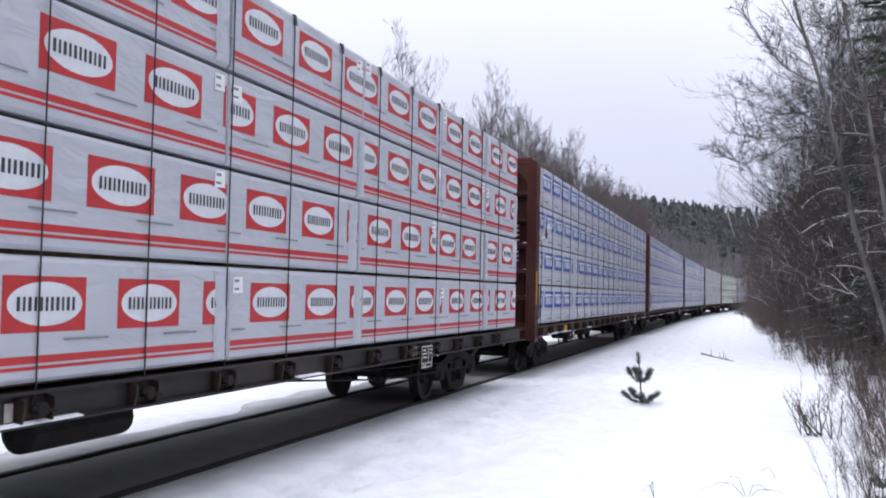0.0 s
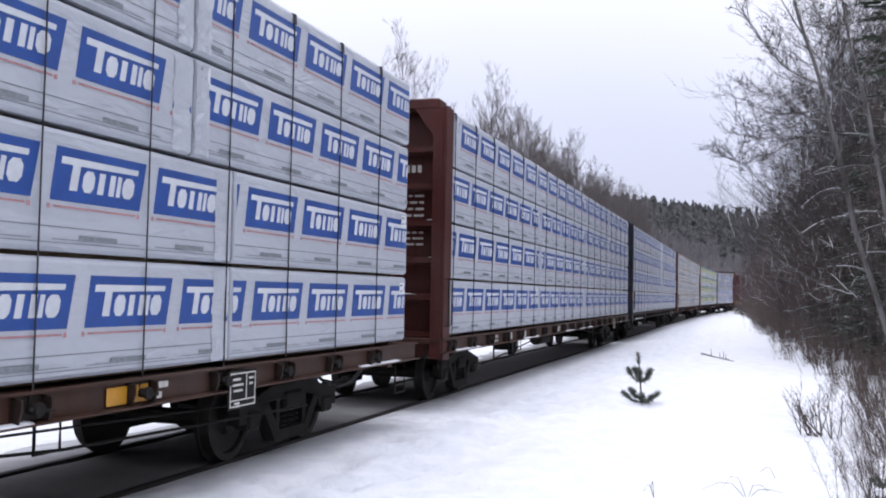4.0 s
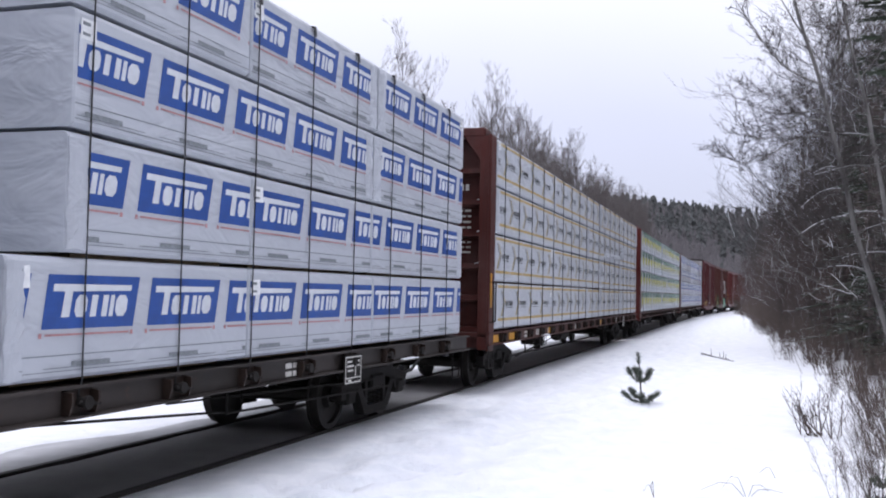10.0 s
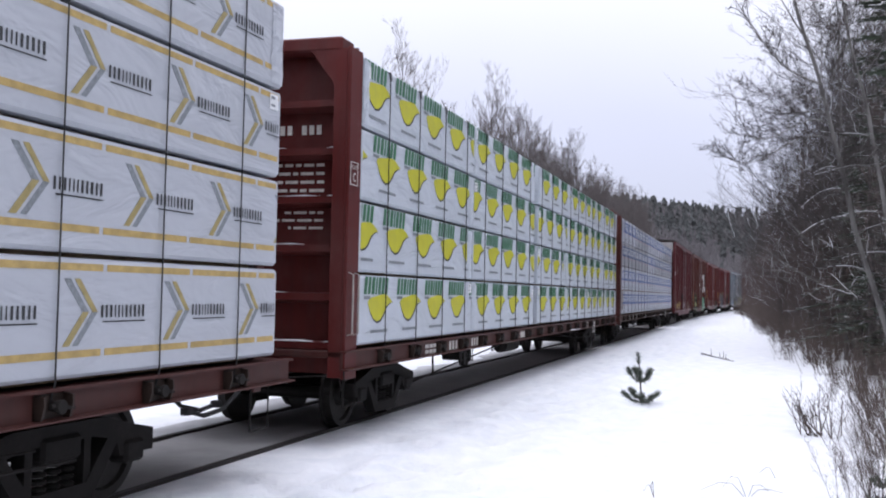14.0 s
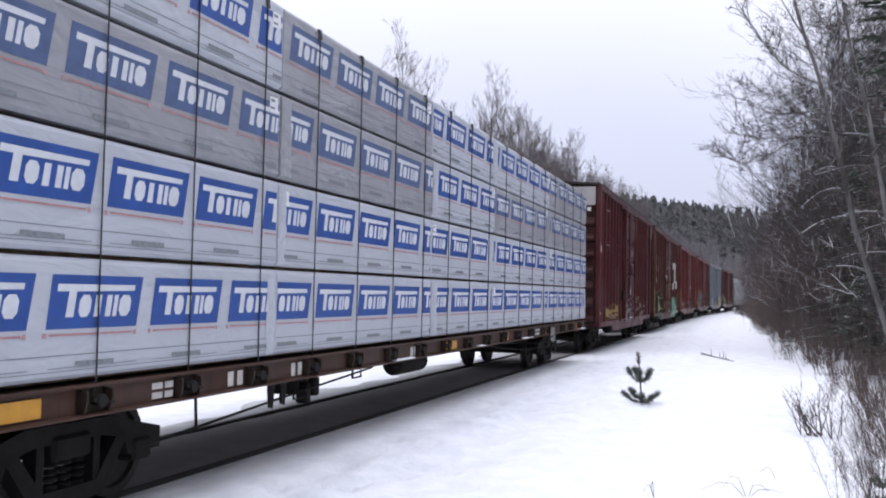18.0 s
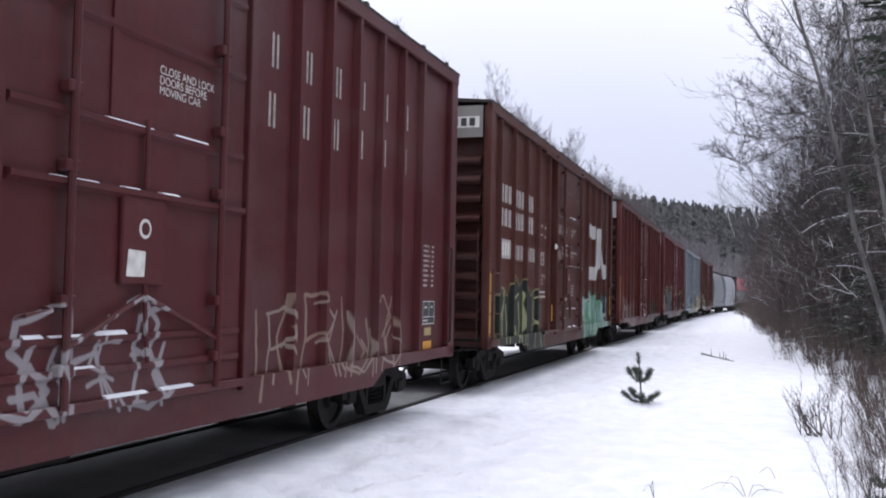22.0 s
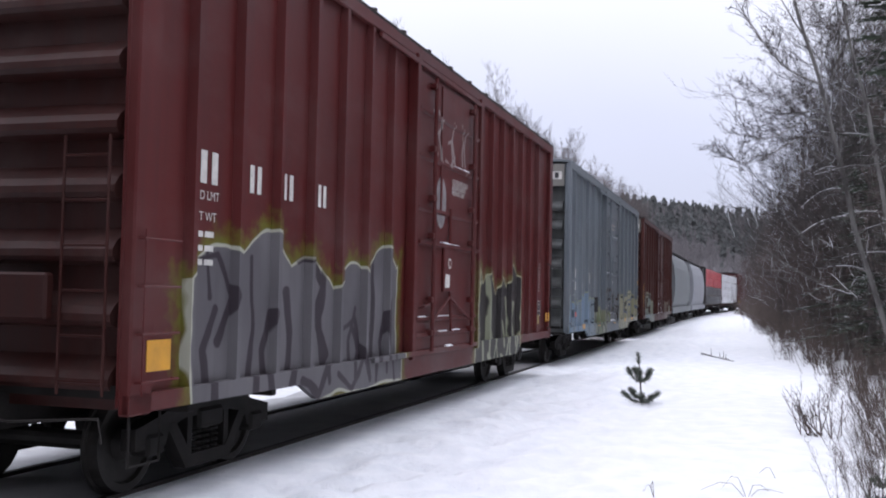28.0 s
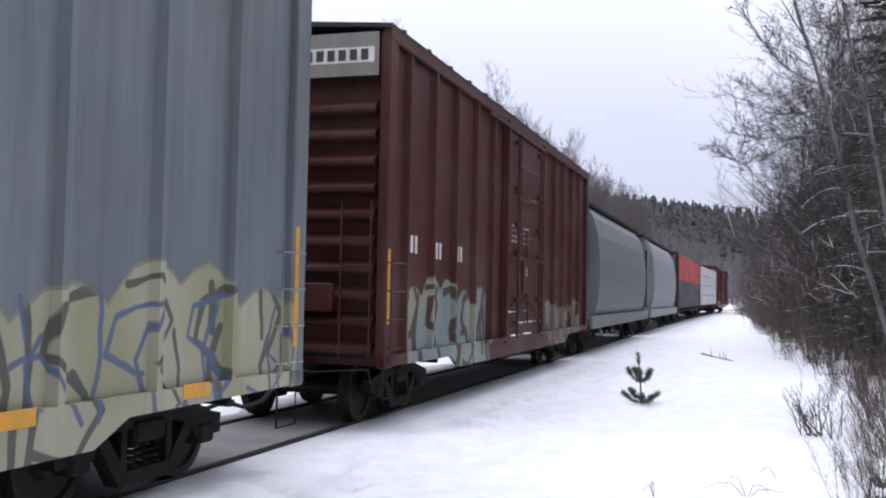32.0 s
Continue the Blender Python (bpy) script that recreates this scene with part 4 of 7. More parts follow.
def reflectors(car, spots, z0=0.90, z1=1.03, y=-HALF + 0.02, mat=None):
    for x, w in spots:
        part("reflector", Shape().side([(x, z0), (x + w, z0), (x + w, z1), (x, z1)], y, 0.004), mat or YELLOW, car, "yellow reflector plate")


def upright_reflector(car, x, z0, z1, y=-HALF - 0.002):
    part("reflector", Shape().side([(x, z0), (x + 0.085, z0), (x + 0.085, z1), (x, z1)], y, 0.004), YELLOW, car, "upright yellow reflector strip")


def load(index, tiers, styles, gap=None):
    """tiers: from the deck up, the seams between the packs of a tier and where a mark begins in each pack; gap: a stretch left empty."""
    for tier, (seams, phases) in enumerate(tiers):
        edges = [0.04] + list(seams) + [LOAD_END.get(index, 22.4)]
        for j in range(len(edges) - 1):
            a, b = edges[j], edges[j + 1]
            if gap and gap[tier][0] - 0.01 <= a and b <= gap[tier][1] + 0.01:
                continue
            st = styles[tier]
            st = st[j % len(st)] if isinstance(st, (list, tuple)) else st
            for near in (True, False):
                add_bundle(index, a, tier, b - a - 0.02, st, index * 1000 + tier * 50 + j, near, phases[j] if j < len(phases) else None)


# ---- box cars ----
def boxcar(index, colour, label, pitch=0.77, door=(6.3, 9.4), cap=None, roof=None, end_tint=None, length=15.8, top=5.12, rear_bar=False, post0=0.85, post1=None):
    tint = PAINTS[colour]
    car = thing("boxcar", label, "freight car", "cars of the freight train")
    face = -HALF + 0.085
    low = 0.86
    # side sheets behind the posts
    for sgn in (-1, 1):
        y0, y1 = (face, face + 0.05) if sgn < 0 else (-face - 0.05, -face)
        part("side_sheet", Shape().box(0.02, length - 0.02, y0, y1, low, top - 0.06, 0.004), tint, car)
        ys = (-HALF - 0.0, -HALF + 0.06) if sgn < 0 else (HALF - 0.06, HALF)
        part("side_sill", Shape().prism([(0.0, low + 0.10), (0.0, 0.82), (2.9, 0.80), (3.3, 0.615), (length - 3.3, 0.615), (length - 2.9, 0.80), (length, 0.82), (length, low + 0.10)], "y", *ys), tint, car)
        part("top_chord", Shape().box(0, length, ys[0] - 0.01 * (sgn < 0), ys[1] + 0.01 * (sgn > 0), top - 0.16, top, 0.012), tint, car)
        if sgn < 0:
            spots = [q for q in np.arange(post0, length - 0.5, pitch) if q < door[0] - 0.25 or (post1 is None and q > door[1] + 0.25)]
            spots += [] if post1 is None else list(np.arange(post1, length - 1.3, pitch))
            for q in spots:
                part("side_post", Shape().prism([(q - 0.06, face + 0.004), (q - 0.035, -HALF + 0.002), (q + 0.035, -HALF + 0.002), (q + 0.06, face + 0.004)], "z", low, top - 0.1), tint, car)
        for x in (0.0, length - 0.30):
            part("corner_post", Shape().box(x, x + 0.30, ys[0], ys[1] + 0.04 * (sgn < 0), 0.80, top - 0.02, 0.015), tint, car)
    # floor and underframe
    part("floor", Shape().box(0.05, length - 0.05, -HALF + 0.1, HALF - 0.1, 0.92, 1.02), STEEL_DARK, car)
    sh = Shape().box(-0.1, length + 0.1, -0.3, 0.3, 0.62, 0.93, 0.02)
    for x in np.arange(1.0, length - 0.5, 1.5):
        sh.box(x, x + 0.1, -HALF + 0.12, HALF - 0.12, 0.72, 0.93, 0.01)
    part("underframe", sh, STEEL_DARK, car)
    part("air_reservoir", Shape().lathe([(6.6, 0.05), (6.7, 0.2), (7.7, 0.2), (7.8, 0.05)], 12, (0, -0.85, 0.60), "x"), STEEL_DARK, car)
    # roof: shallow pitch with pressed ribs
    rt = PAINTS[roof] if roof else tint
    part("roof", Shape().prism([(-HALF, top - 0.02), (-HALF - 0.015, top + 0.03), (0, top + 0.15), (HALF + 0.015, top + 0.03), (HALF, top - 0.02), (0, top + 0.08)], "x", -0.03, length + 0.03), rt, car)
    for x in np.arange(0.5, length - 0.2, 1.05):
        held("roof_rib", shared(("roofrib", rt.name, top), lambda: Shape().prism([(-HALF - 0.01, top + 0.032), (-HALF - 0.01, top + 0.07), (0, top + 0.19), (HALF + 0.01, top + 0.07), (HALF + 0.01, top + 0.032), (0, top + 0.152)],
                                                                           "x", -0.04, 0.04).mesh("roof_rib", rt)), car, at=(x, 0, 0))
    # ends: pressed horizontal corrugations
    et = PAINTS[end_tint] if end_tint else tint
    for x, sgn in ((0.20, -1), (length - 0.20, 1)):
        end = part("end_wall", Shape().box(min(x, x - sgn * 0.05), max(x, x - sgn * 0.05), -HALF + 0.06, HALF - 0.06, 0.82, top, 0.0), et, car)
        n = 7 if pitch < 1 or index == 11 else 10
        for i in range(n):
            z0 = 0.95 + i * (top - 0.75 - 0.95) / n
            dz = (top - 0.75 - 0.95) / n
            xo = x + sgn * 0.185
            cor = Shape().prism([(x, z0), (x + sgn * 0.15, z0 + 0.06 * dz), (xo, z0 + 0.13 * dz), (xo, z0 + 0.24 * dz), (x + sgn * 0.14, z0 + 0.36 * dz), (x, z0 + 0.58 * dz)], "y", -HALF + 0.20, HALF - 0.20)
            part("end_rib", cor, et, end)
        if sgn < 0:
            part("end_cap", Shape().box(-0.012, 0.012, -HALF + 0.16, HALF - 0.16, top - 0.62, top - 0.06, 0.004), PAINTS[cap] if cap else et, end, "bare light band under the roof" if cap else "")
            sh = Shape()
            z = (top - 0.42, top - 0.28) if cap != "cap_white" else (top - 0.22, top - 0.12) if index != 7 else (top - 0.80, top - 0.69)
            if cap in ("cap_grey",):
                part("number_board", Shape().box(-0.016, -0.012, -HALF + 0.22, -HALF + 1.45, top - 0.45, top - 0.25), STENCIL, end)
            for i in range(7):
                y0 = -HALF + 0.30 + 0.155 * i
                sh.box(-0.024, -0.0165, y0, y0 + 0.10, *z)
            part("end_lettering", sh, PRINT_BLACK if cap and index != 7 else STENCIL, end, "number as plain bars")
            part("brake_housing", Shape().box(-0.10, 0.0, -0.85, -0.15, 1.50, 1.86, 0.02), et, end)
    # ladders
    for x0 in (0.06, length - 0.62):
        if rear_bar and x0 > 1:
            part("handrail", Shape().tube([(length - 0.42, -HALF + 0.01, 2.45), (length - 0.42, -HALF - 0.07, 2.42), (length - 0.42, -HALF - 0.07, 1.05), (length - 0.42, -HALF + 0.01, 1.02)], 0.020, 6), PAINTS["roof_dark"], car, "dark upright hand rail")
            continue
        ladder = part("ladder", Shape().tube([(x0 + 0.02, -HALF - 0.05, 0.95), (x0 + 0.02, -HALF - 0.05, 2.2)], 0.011, 5), tint, car)
        for i in range(4):
            part("rung", Shape().tube([(x0, -HALF + 0.01, 1.05 + 0.36 * i), (x0, -HALF - 0.055, 1.05 + 0.36 * i), (x0 + 0.5, -HALF - 0.055, 1.05 + 0.36 * i), (x0 + 0.5, -HALF + 0.01, 1.05 + 0.36 * i)], 0.010, 5), tint, ladder)
    for x, ya, high, rungs in ((-0.06, -1.35, 2.9, 6), (length + 0.06, -1.42, 2.4, 5)):
        stile = shared(("stile", high, et.name), lambda: Shape().tube([(0, 0, 0.95), (0, 0, high)], 0.013, 5).mesh("end_ladder", et))
        rung = shared(("rung", et.name), lambda: Shape().tube([(0, 0, 0), (0, 0.4, 0)], 0.011, 5).mesh("rung", et))
        ladder = held("end_ladder", stile, car, at=(x, ya, 0))
        held("stile", stile, ladder, at=(0, 0.4, 0))
        for i in range(rungs):
            held("rung", rung, ladder, at=(0, 0, 1.05 + 0.34 * i))
    sh = Shape()
    for z, cnt in ((3.95, 6), (3.86, 8), (3.36, 7), (2.86, 5), (2.78, 7)):
        for i in range(cnt):
            sh.box(-0.006, -0.002, 0.15 + 0.11 * i, 0.15 + 0.11 * i + 0.075, z, z + 0.045)
    tagged(part("end_notice", sh, STENCIL_DIM, car, "small worn notices as plain bars"), kind="stuff")
    for x in (0.05, length - 0.5):
        sh = Shape().tube([(x, -HALF + 0.03, 0.84), (x, -HALF + 0.03, 0.42), (x + 0.40, -HALF + 0.03, 0.42), (x + 0.40, -HALF + 0.03, 0.84)], 0.012, 6)
        part("stirrup_step", sh, STEEL_DARK, car)
    # plug door with frame, rails, pipes and crank
    d0, d1 = door
    dr = part("door", Shape().box(d0, d1, -HALF - 0.012, face + 0.002, low + 0.10, top - 0.30, 0.008), tint, car)
    for x in (d0 - 0.12, d1 + 0.02):
        part("door_frame", Shape().box(x, x + 0.13, -HALF - 0.055, face, low, top - 0.12, 0.010), tint, car)
    for z in (low + 0.04, top - 0.26):
        part("door_rail", Shape().box(d0 - 1.5, d1 + 0.2, -HALF - 0.06, -HALF - 0.015, z, z + 0.07, 0.008), tint, dr)
    ribs = (1.18, 1.40, 2.46, 2.94, 3.66, 4.30)
    for z in ribs:
        out = 0.075 if z == 2.46 else 0.045
        part("door_rib", Shape().prism([(-HALF - 0.010, z - 0.05), (-HALF - out, z - 0.02), (-HALF - out, z + 0.02), (-HALF - 0.010, z + 0.03)], "x", d0 + 0.05, d1 - 0.05), tint, dr)
    pipes = (d0 + 0.60, d1 - 0.48)
    for x in pipes:
        part("lock_pipe", Shape().tube([(x, -HALF - 0.085, low + 0.08), (x, -HALF - 0.085, top - 0.31)], 0.030, 8), tint, dr)
        for z in (low + 0.30, 1.62, 2.52, 3.05, 3.75, top - 0.48):
            part("pipe_bracket", Shape().box(x - 0.075, x + 0.075, -HALF - 0.105, -HALF - 0.012, z, z + 0.085, 0.012), tint, dr)
    mid = d0 + 1.48
    part("lock_pipe", Shape().tube([(mid, -HALF - 0.05, 2.5), (mid, -HALF - 0.05, 3.02)], 0.022, 6), tint, dr)
    part("door_stile", Shape().box(mid - 0.42, mid - 0.34, -HALF - 0.03, -HALF - 0.012, 2.96, top - 0.33, 0.006), tint, dr)
    rnd = random.Random(index)
    sh = Shape()
    for z, out in [(q + 0.02, 0.075 if q == 2.46 else 0.045) for q in ribs[:5]] + [(low + 0.11, 0.06)]:
        a = rnd.uniform(d0 + 0.1, d1 - 1.3)
        for _ in range(rnd.choice((0, 1, 2)) if z > 2.6 else rnd.choice((1, 2, 3))):
            e = min(d1 - 0.08, a + rnd.uniform(0.15, 0.65))
            up = rnd.uniform(0.014, 0.035)
            if e > a + 0.05:
                sh.prism([(-HALF - out - 0.003, z), (-HALF - 0.013, z), (-HALF - 0.013, z + up), (-HALF - out * 0.7, z + up * 0.7)], "x", a, e)
            a = e + rnd.uniform(0.05, 0.5)
    tagged(part("ledge_snow", sh, SNOW, dr, "thin snow caught on the door ribs"), kind="stuff")
    # operating gear: a plate with a round mark and a card, its lever arms and handle
    plate = part("gear_plate", Shape().box(mid - 0.27, mid + 0.27, -HALF - 0.055, -HALF - 0.012, 1.78, 2.44, 0.012), tint, dr, "raised plate of the door gear")
    part("ring_mark", Shape().prism([(mid + 0.075 * math.cos(2 * math.pi * i / 18), 2.20 + 0.075 * math.sin(2 * math.pi * i / 18)) for i in range(18)], "y", -HALF - 0.0575, -HALF - 0.0548), STENCIL, plate, "round white mark")
    part("ring_core", Shape().prism([(mid + 0.05 * math.cos(2 * math.pi * i / 14), 2.20 + 0.05 * math.sin(2 * math.pi * i / 14)) for i in range(14)], "y", -HALF - 0.0605, -HALF - 0.0578), tint, plate)
    if index in (7, 10):
        part("card", Shape().side([(mid - 0.22, 1.84), (mid + 0.0, 1.84), (mid + 0.01, 2.03), (mid - 0.20, 2.04)], -HALF - 0.0555, 0.003), STENCIL, plate, "white card")
    for x0, x1, z0, z1 in ((mid, pipes[0], 1.70, 1.34), (mid, pipes[1], 1.70, 1.34), (mid, mid + 0.05, 1.78, 1.20)):
        part("lever_arm", Shape().tube([(x0, -HALF - 0.06, z0), (x1, -HALF - 0.075, z1)], 0.020, 6), tint, dr)
    part("door_handle", Shape().tube([(d0 + 0.20, -HALF - 0.02, 1.55), (d0 + 0.20, -HALF - 0.09, 1.57), (d0 + 0.44, -HALF - 0.09, 1.60), (d0 + 0.44, -HALF - 0.02, 1.62)], 0.016, 6), tint, dr)
    add_truck(car, 1.95)
    add_truck(car, length - 1.95)
    add_couplers(car, length)
    KEYED.append((car, index, Matrix()))
    return car


def fold_mesh(style, kind):
    """A crumpled fold where a pack's wrap is tucked round its end."""
    def make():
        rnd = random.Random(kind * 31 + 7)
        w, h = 0.16 + 0.05 * kind, TIER - 0.10
        v, f = [], []
        nx, nz = 4, 13
        for i in range(nx + 1):
            for j in range(nz + 1):
                u, q = i / nx, j / nz
                swell = math.sin(math.pi * u) * (0.4 + 0.6 * abs(math.sin(2.5 * q + kind)))
                v.append((w * (u + rnd.gauss(0, 0.05)), -0.006 - 0.026 * swell * rnd.uniform(0.4, 1.0), 0.02 + h * q + rnd.gauss(0, 0.006)))
        for i in range(nx):
            for j in range(nz):
                a = i * (nz + 1) + j
                f.append((a, a + nz + 1, a + nz + 2, a + 1))
        return Shape().add(v, f).mesh("wrap_fold", WRAP[style])
    return shared(("fold", style, kind), make)


def torn_wrap(car, x, z, w, h, deep, mat, seed, label="crumpled torn flap of wrap"):
    """A loose, creased flap of wrap standing off the load."""
    rnd = random.Random(seed)
    nx, nz = max(4, int(w / 0.07)), max(4, int(h / 0.05))
    v, f = [], []
    for i in range(nx + 1):
        for j in range(nz + 1):
            u, q = i / nx, j / nz
            swell = math.sin(math.pi * u) ** 0.6 * (0.35 + 0.65 * math.sin(math.pi * min(1, q * 1.0 + 0.05)))
            edge = 0.25 if i in (0, nx) or j in (0, nz) else 0.06
            v.append((x + w * (u + rnd.gauss(0, edge * 0.18)), -HALF - 0.004 - deep * swell * rnd.uniform(0.35, 1.0), z + h * (q + rnd.gauss(0, edge * 0.25))))
    for i in range(nx):
        for j in range(nz):
            a = i * (nz + 1) + j
            f.append((a, a + nz + 1, a + nz + 2, a + 1))
    sh = Shape().add(v, f)
    return part("torn_wrap", sh, mat, car, label)


def rear_stencils(car, x, z):
    """Columns of small worn notices and a ruled black box near a car's rear end."""
    rows = []
    rnd = random.Random(int(x * 100))
    for i in range(9):
        zz = z - 0.07 * i
        a = rnd.uniform(0.16, 0.30)
        rows += [(x, x + a, zz, zz + 0.030, 6), (x + 0.36, x + 0.50, zz, zz + 0.030, 4)]
    stencils(car, rows, STENCIL_DIM)
    box = part("notice_box", Shape().side([(x, z - 1.10), (x + 0.52, z - 1.10), (x + 0.52, z - 0.77), (x, z - 0.77)], -HALF + 0.082), PRINT_BLACK, car, "black ruled notice box")
    sh = Shape()
    for a, b, c, d in ((x, x + 0.52, z - 1.10, z - 1.088), (x, x + 0.52, z - 0.782, z - 0.77), (x, x + 0.012, z - 1.10, z - 0.77), (x + 0.508, x + 0.52, z - 1.10, z - 0.77),
                       (x, x + 0.52, z - 1.0, z - 0.99), (x + 0.27, x + 0.28, z - 1.0, z - 0.77)):
        sh.side([(a, c), (b, c), (b, d), (a, d)], -HALF + 0.0795)
    blocks(sh, x + 0.09, x + 0.20, z - 0.87, z - 0.845, 3, -HALF + 0.0795)
    blocks(sh, x + 0.36, x + 0.45, z - 0.87, z - 0.845, 2, -HALF + 0.0795)
    blocks(sh, x + 0.03, x + 0.22, z - 1.055, z - 1.035, 5, -HALF + 0.0795)
    part("ruled_lines", sh, STENCIL, box)


def lettered(car, text, x, z, size, mat, y=-HALF + 0.082, name="notice"):
    """Words that can be read, set flat on a car's side."""
    me = TEXTS[text].copy()
    me.materials.clear()
    me.materials.append(mat)
    return held(name, me, car, at=pose(x, y - 0.002, z, 90, 0, 0) @ Matrix.Diagonal((size, size, size, 1)))


def stencils(car, rows, mat, y=-HALF + 0.083, name="lettering", seed=1):
    sh = Shape()
    for x0, x1, z0, z1, cnt in rows:
        blocks(sh, x0, x1, z0, z1, cnt, y, 0.45, seed=seed)
    tagged(part(name, sh, mat, car, "lettering as plain bars"), kind="stuff")


# ---- covered hoppers ----
def hopper(index, colour, label, length=16.3):
    tint = PAINTS[colour]
    car = thing("covered_hopper", label, "freight car", "cars of the freight train")
    prof = [(-1.30, 1.05), (-1.47, 1.5), (-1.545, 2.2), (-1.54, 2.9), (-1.46, 3.6), (-1.30, 4.15), (-1.02, 4.5), (-0.6, 4.62), (0.6, 4.62), (1.02, 4.5), (1.30, 4.15), (1.46, 3.6),
            (1.54, 2.9), (1.545, 2.2), (1.47, 1.5), (1.30, 1.05)]
    part("tank_body", Shape().prism(prof, "x", 1.5, length - 1.3), tint, car)
    for x in (1.3, length - 1.35):
        part("end_sheet", Shape().prism([(p[0] * 1.012, p[1] * 1.006) for p in prof], "x", x, x + 0.08), tint, car)
    for sgn, xa, xb in ((-1, 1.35, 0.1), (1, length - 1.3, length - 0.1)):
        part("slope_sheet", Shape().prism([(xa, 4.1), (xa, 1.1), (xb, 1.15)], "y", -1.2, 1.2), STEEL_DARK, car)
        part("end_frame", Shape().box(min(xb, xb + sgn * 0.1), max(xb, xb + sgn * 0.1), -1.4, 1.4, 0.85, 1.25, 0.02).tube([(xb, -1.35, 1.2), (xb, -1.35, 4.4)], 0.03, 5).tube([(xb, 1.35, 1.2), (xb, 1.35, 4.4)], 0.03, 5), tint, car)
    part("side_sill", Shape().box(0.05, length - 0.05, -HALF - 0.0, -HALF + 0.10, 0.80, 1.16, 0.01), tint, car)
    part("side_sill", Shape().box(0.05, length - 0.05, HALF - 0.10, HALF, 0.80, 1.16, 0.01), tint, car)
    part("roof_walk", Shape().box(0.3, length - 0.3, -0.62, 0.62, 4.64, 4.72, 0.01), STEEL_DARK, car)
    part("roof_edge", Shape().box(0.3, length - 0.3, -1.12, -0.62, 4.55, 4.66, 0.01), STEEL_DARK, car)
    for x in (3.2, 6.6, 10.0, 12.6):
        part("outlet", Shape().prism([(x - 1.2, 1.05), (x + 1.2, 1.05), (x + 0.35, 0.45), (x - 0.35, 0.45)], "y", -0.8, 0.8), STEEL_DARK, car)
    part("underframe", Shape().box(0, length, -0.25, 0.25, 0.66, 0.95, 0.02), STEEL_DARK, car)
    add_truck(car, 1.9)
    add_truck(car, length - 1.9)
    add_couplers(car, length)
    KEYED.append((car, index, Matrix()))
    return car

# ---- paints of the cars ----
WHITE_PAINT = (0.50, 0.49, 0.47)
EMBLEM = [(12.45, 3.55, 11.45, 3.66, 0.185, WHITE_PAINT), (11.45, 3.66, 11.30, 3.5, 0.185, WHITE_PAINT), (11.28, 3.5, 11.28, 2.55, 0.185, WHITE_PAINT), (11.28, 2.55, 11.45, 2.40, 0.185, WHITE_PAINT),
          (11.45, 2.40, 12.80, 2.40, 0.185, WHITE_PAINT), (12.80, 2.40, 13.05, 2.62, 0.185, WHITE_PAINT), (13.05, 2.62, 13.12, 3.60, 0.185, WHITE_PAINT), (13.12, 3.60, 13.34, 3.58, 0.185, WHITE_PAINT),
          (13.34, 3.58, 14.34, 2.47, 0.185, WHITE_PAINT), (14.34, 2.47, 14.56, 2.52, 0.185, WHITE_PAINT), (14.56, 2.52, 14.66, 3.62, 0.185, WHITE_PAINT)]
FADED = (0.30, 0.26, 0.24)
RIM = [(2.00, 4.52), (1.82, 4.38), (1.88, 4.12), (1.78, 3.85), (1.80, 3.60), (1.98, 3.42), (2.22, 3.33), (2.46, 3.42), (2.62, 3.60), (2.66, 3.85), (2.58, 4.12), (2.62, 4.38), (2.42, 4.46), (2.20, 4.42), (2.00, 4.52)]
SHIELD = [(a, b, c, d, 0.012, FADED) for (a, b), (c, d) in zip(RIM, RIM[1:])]
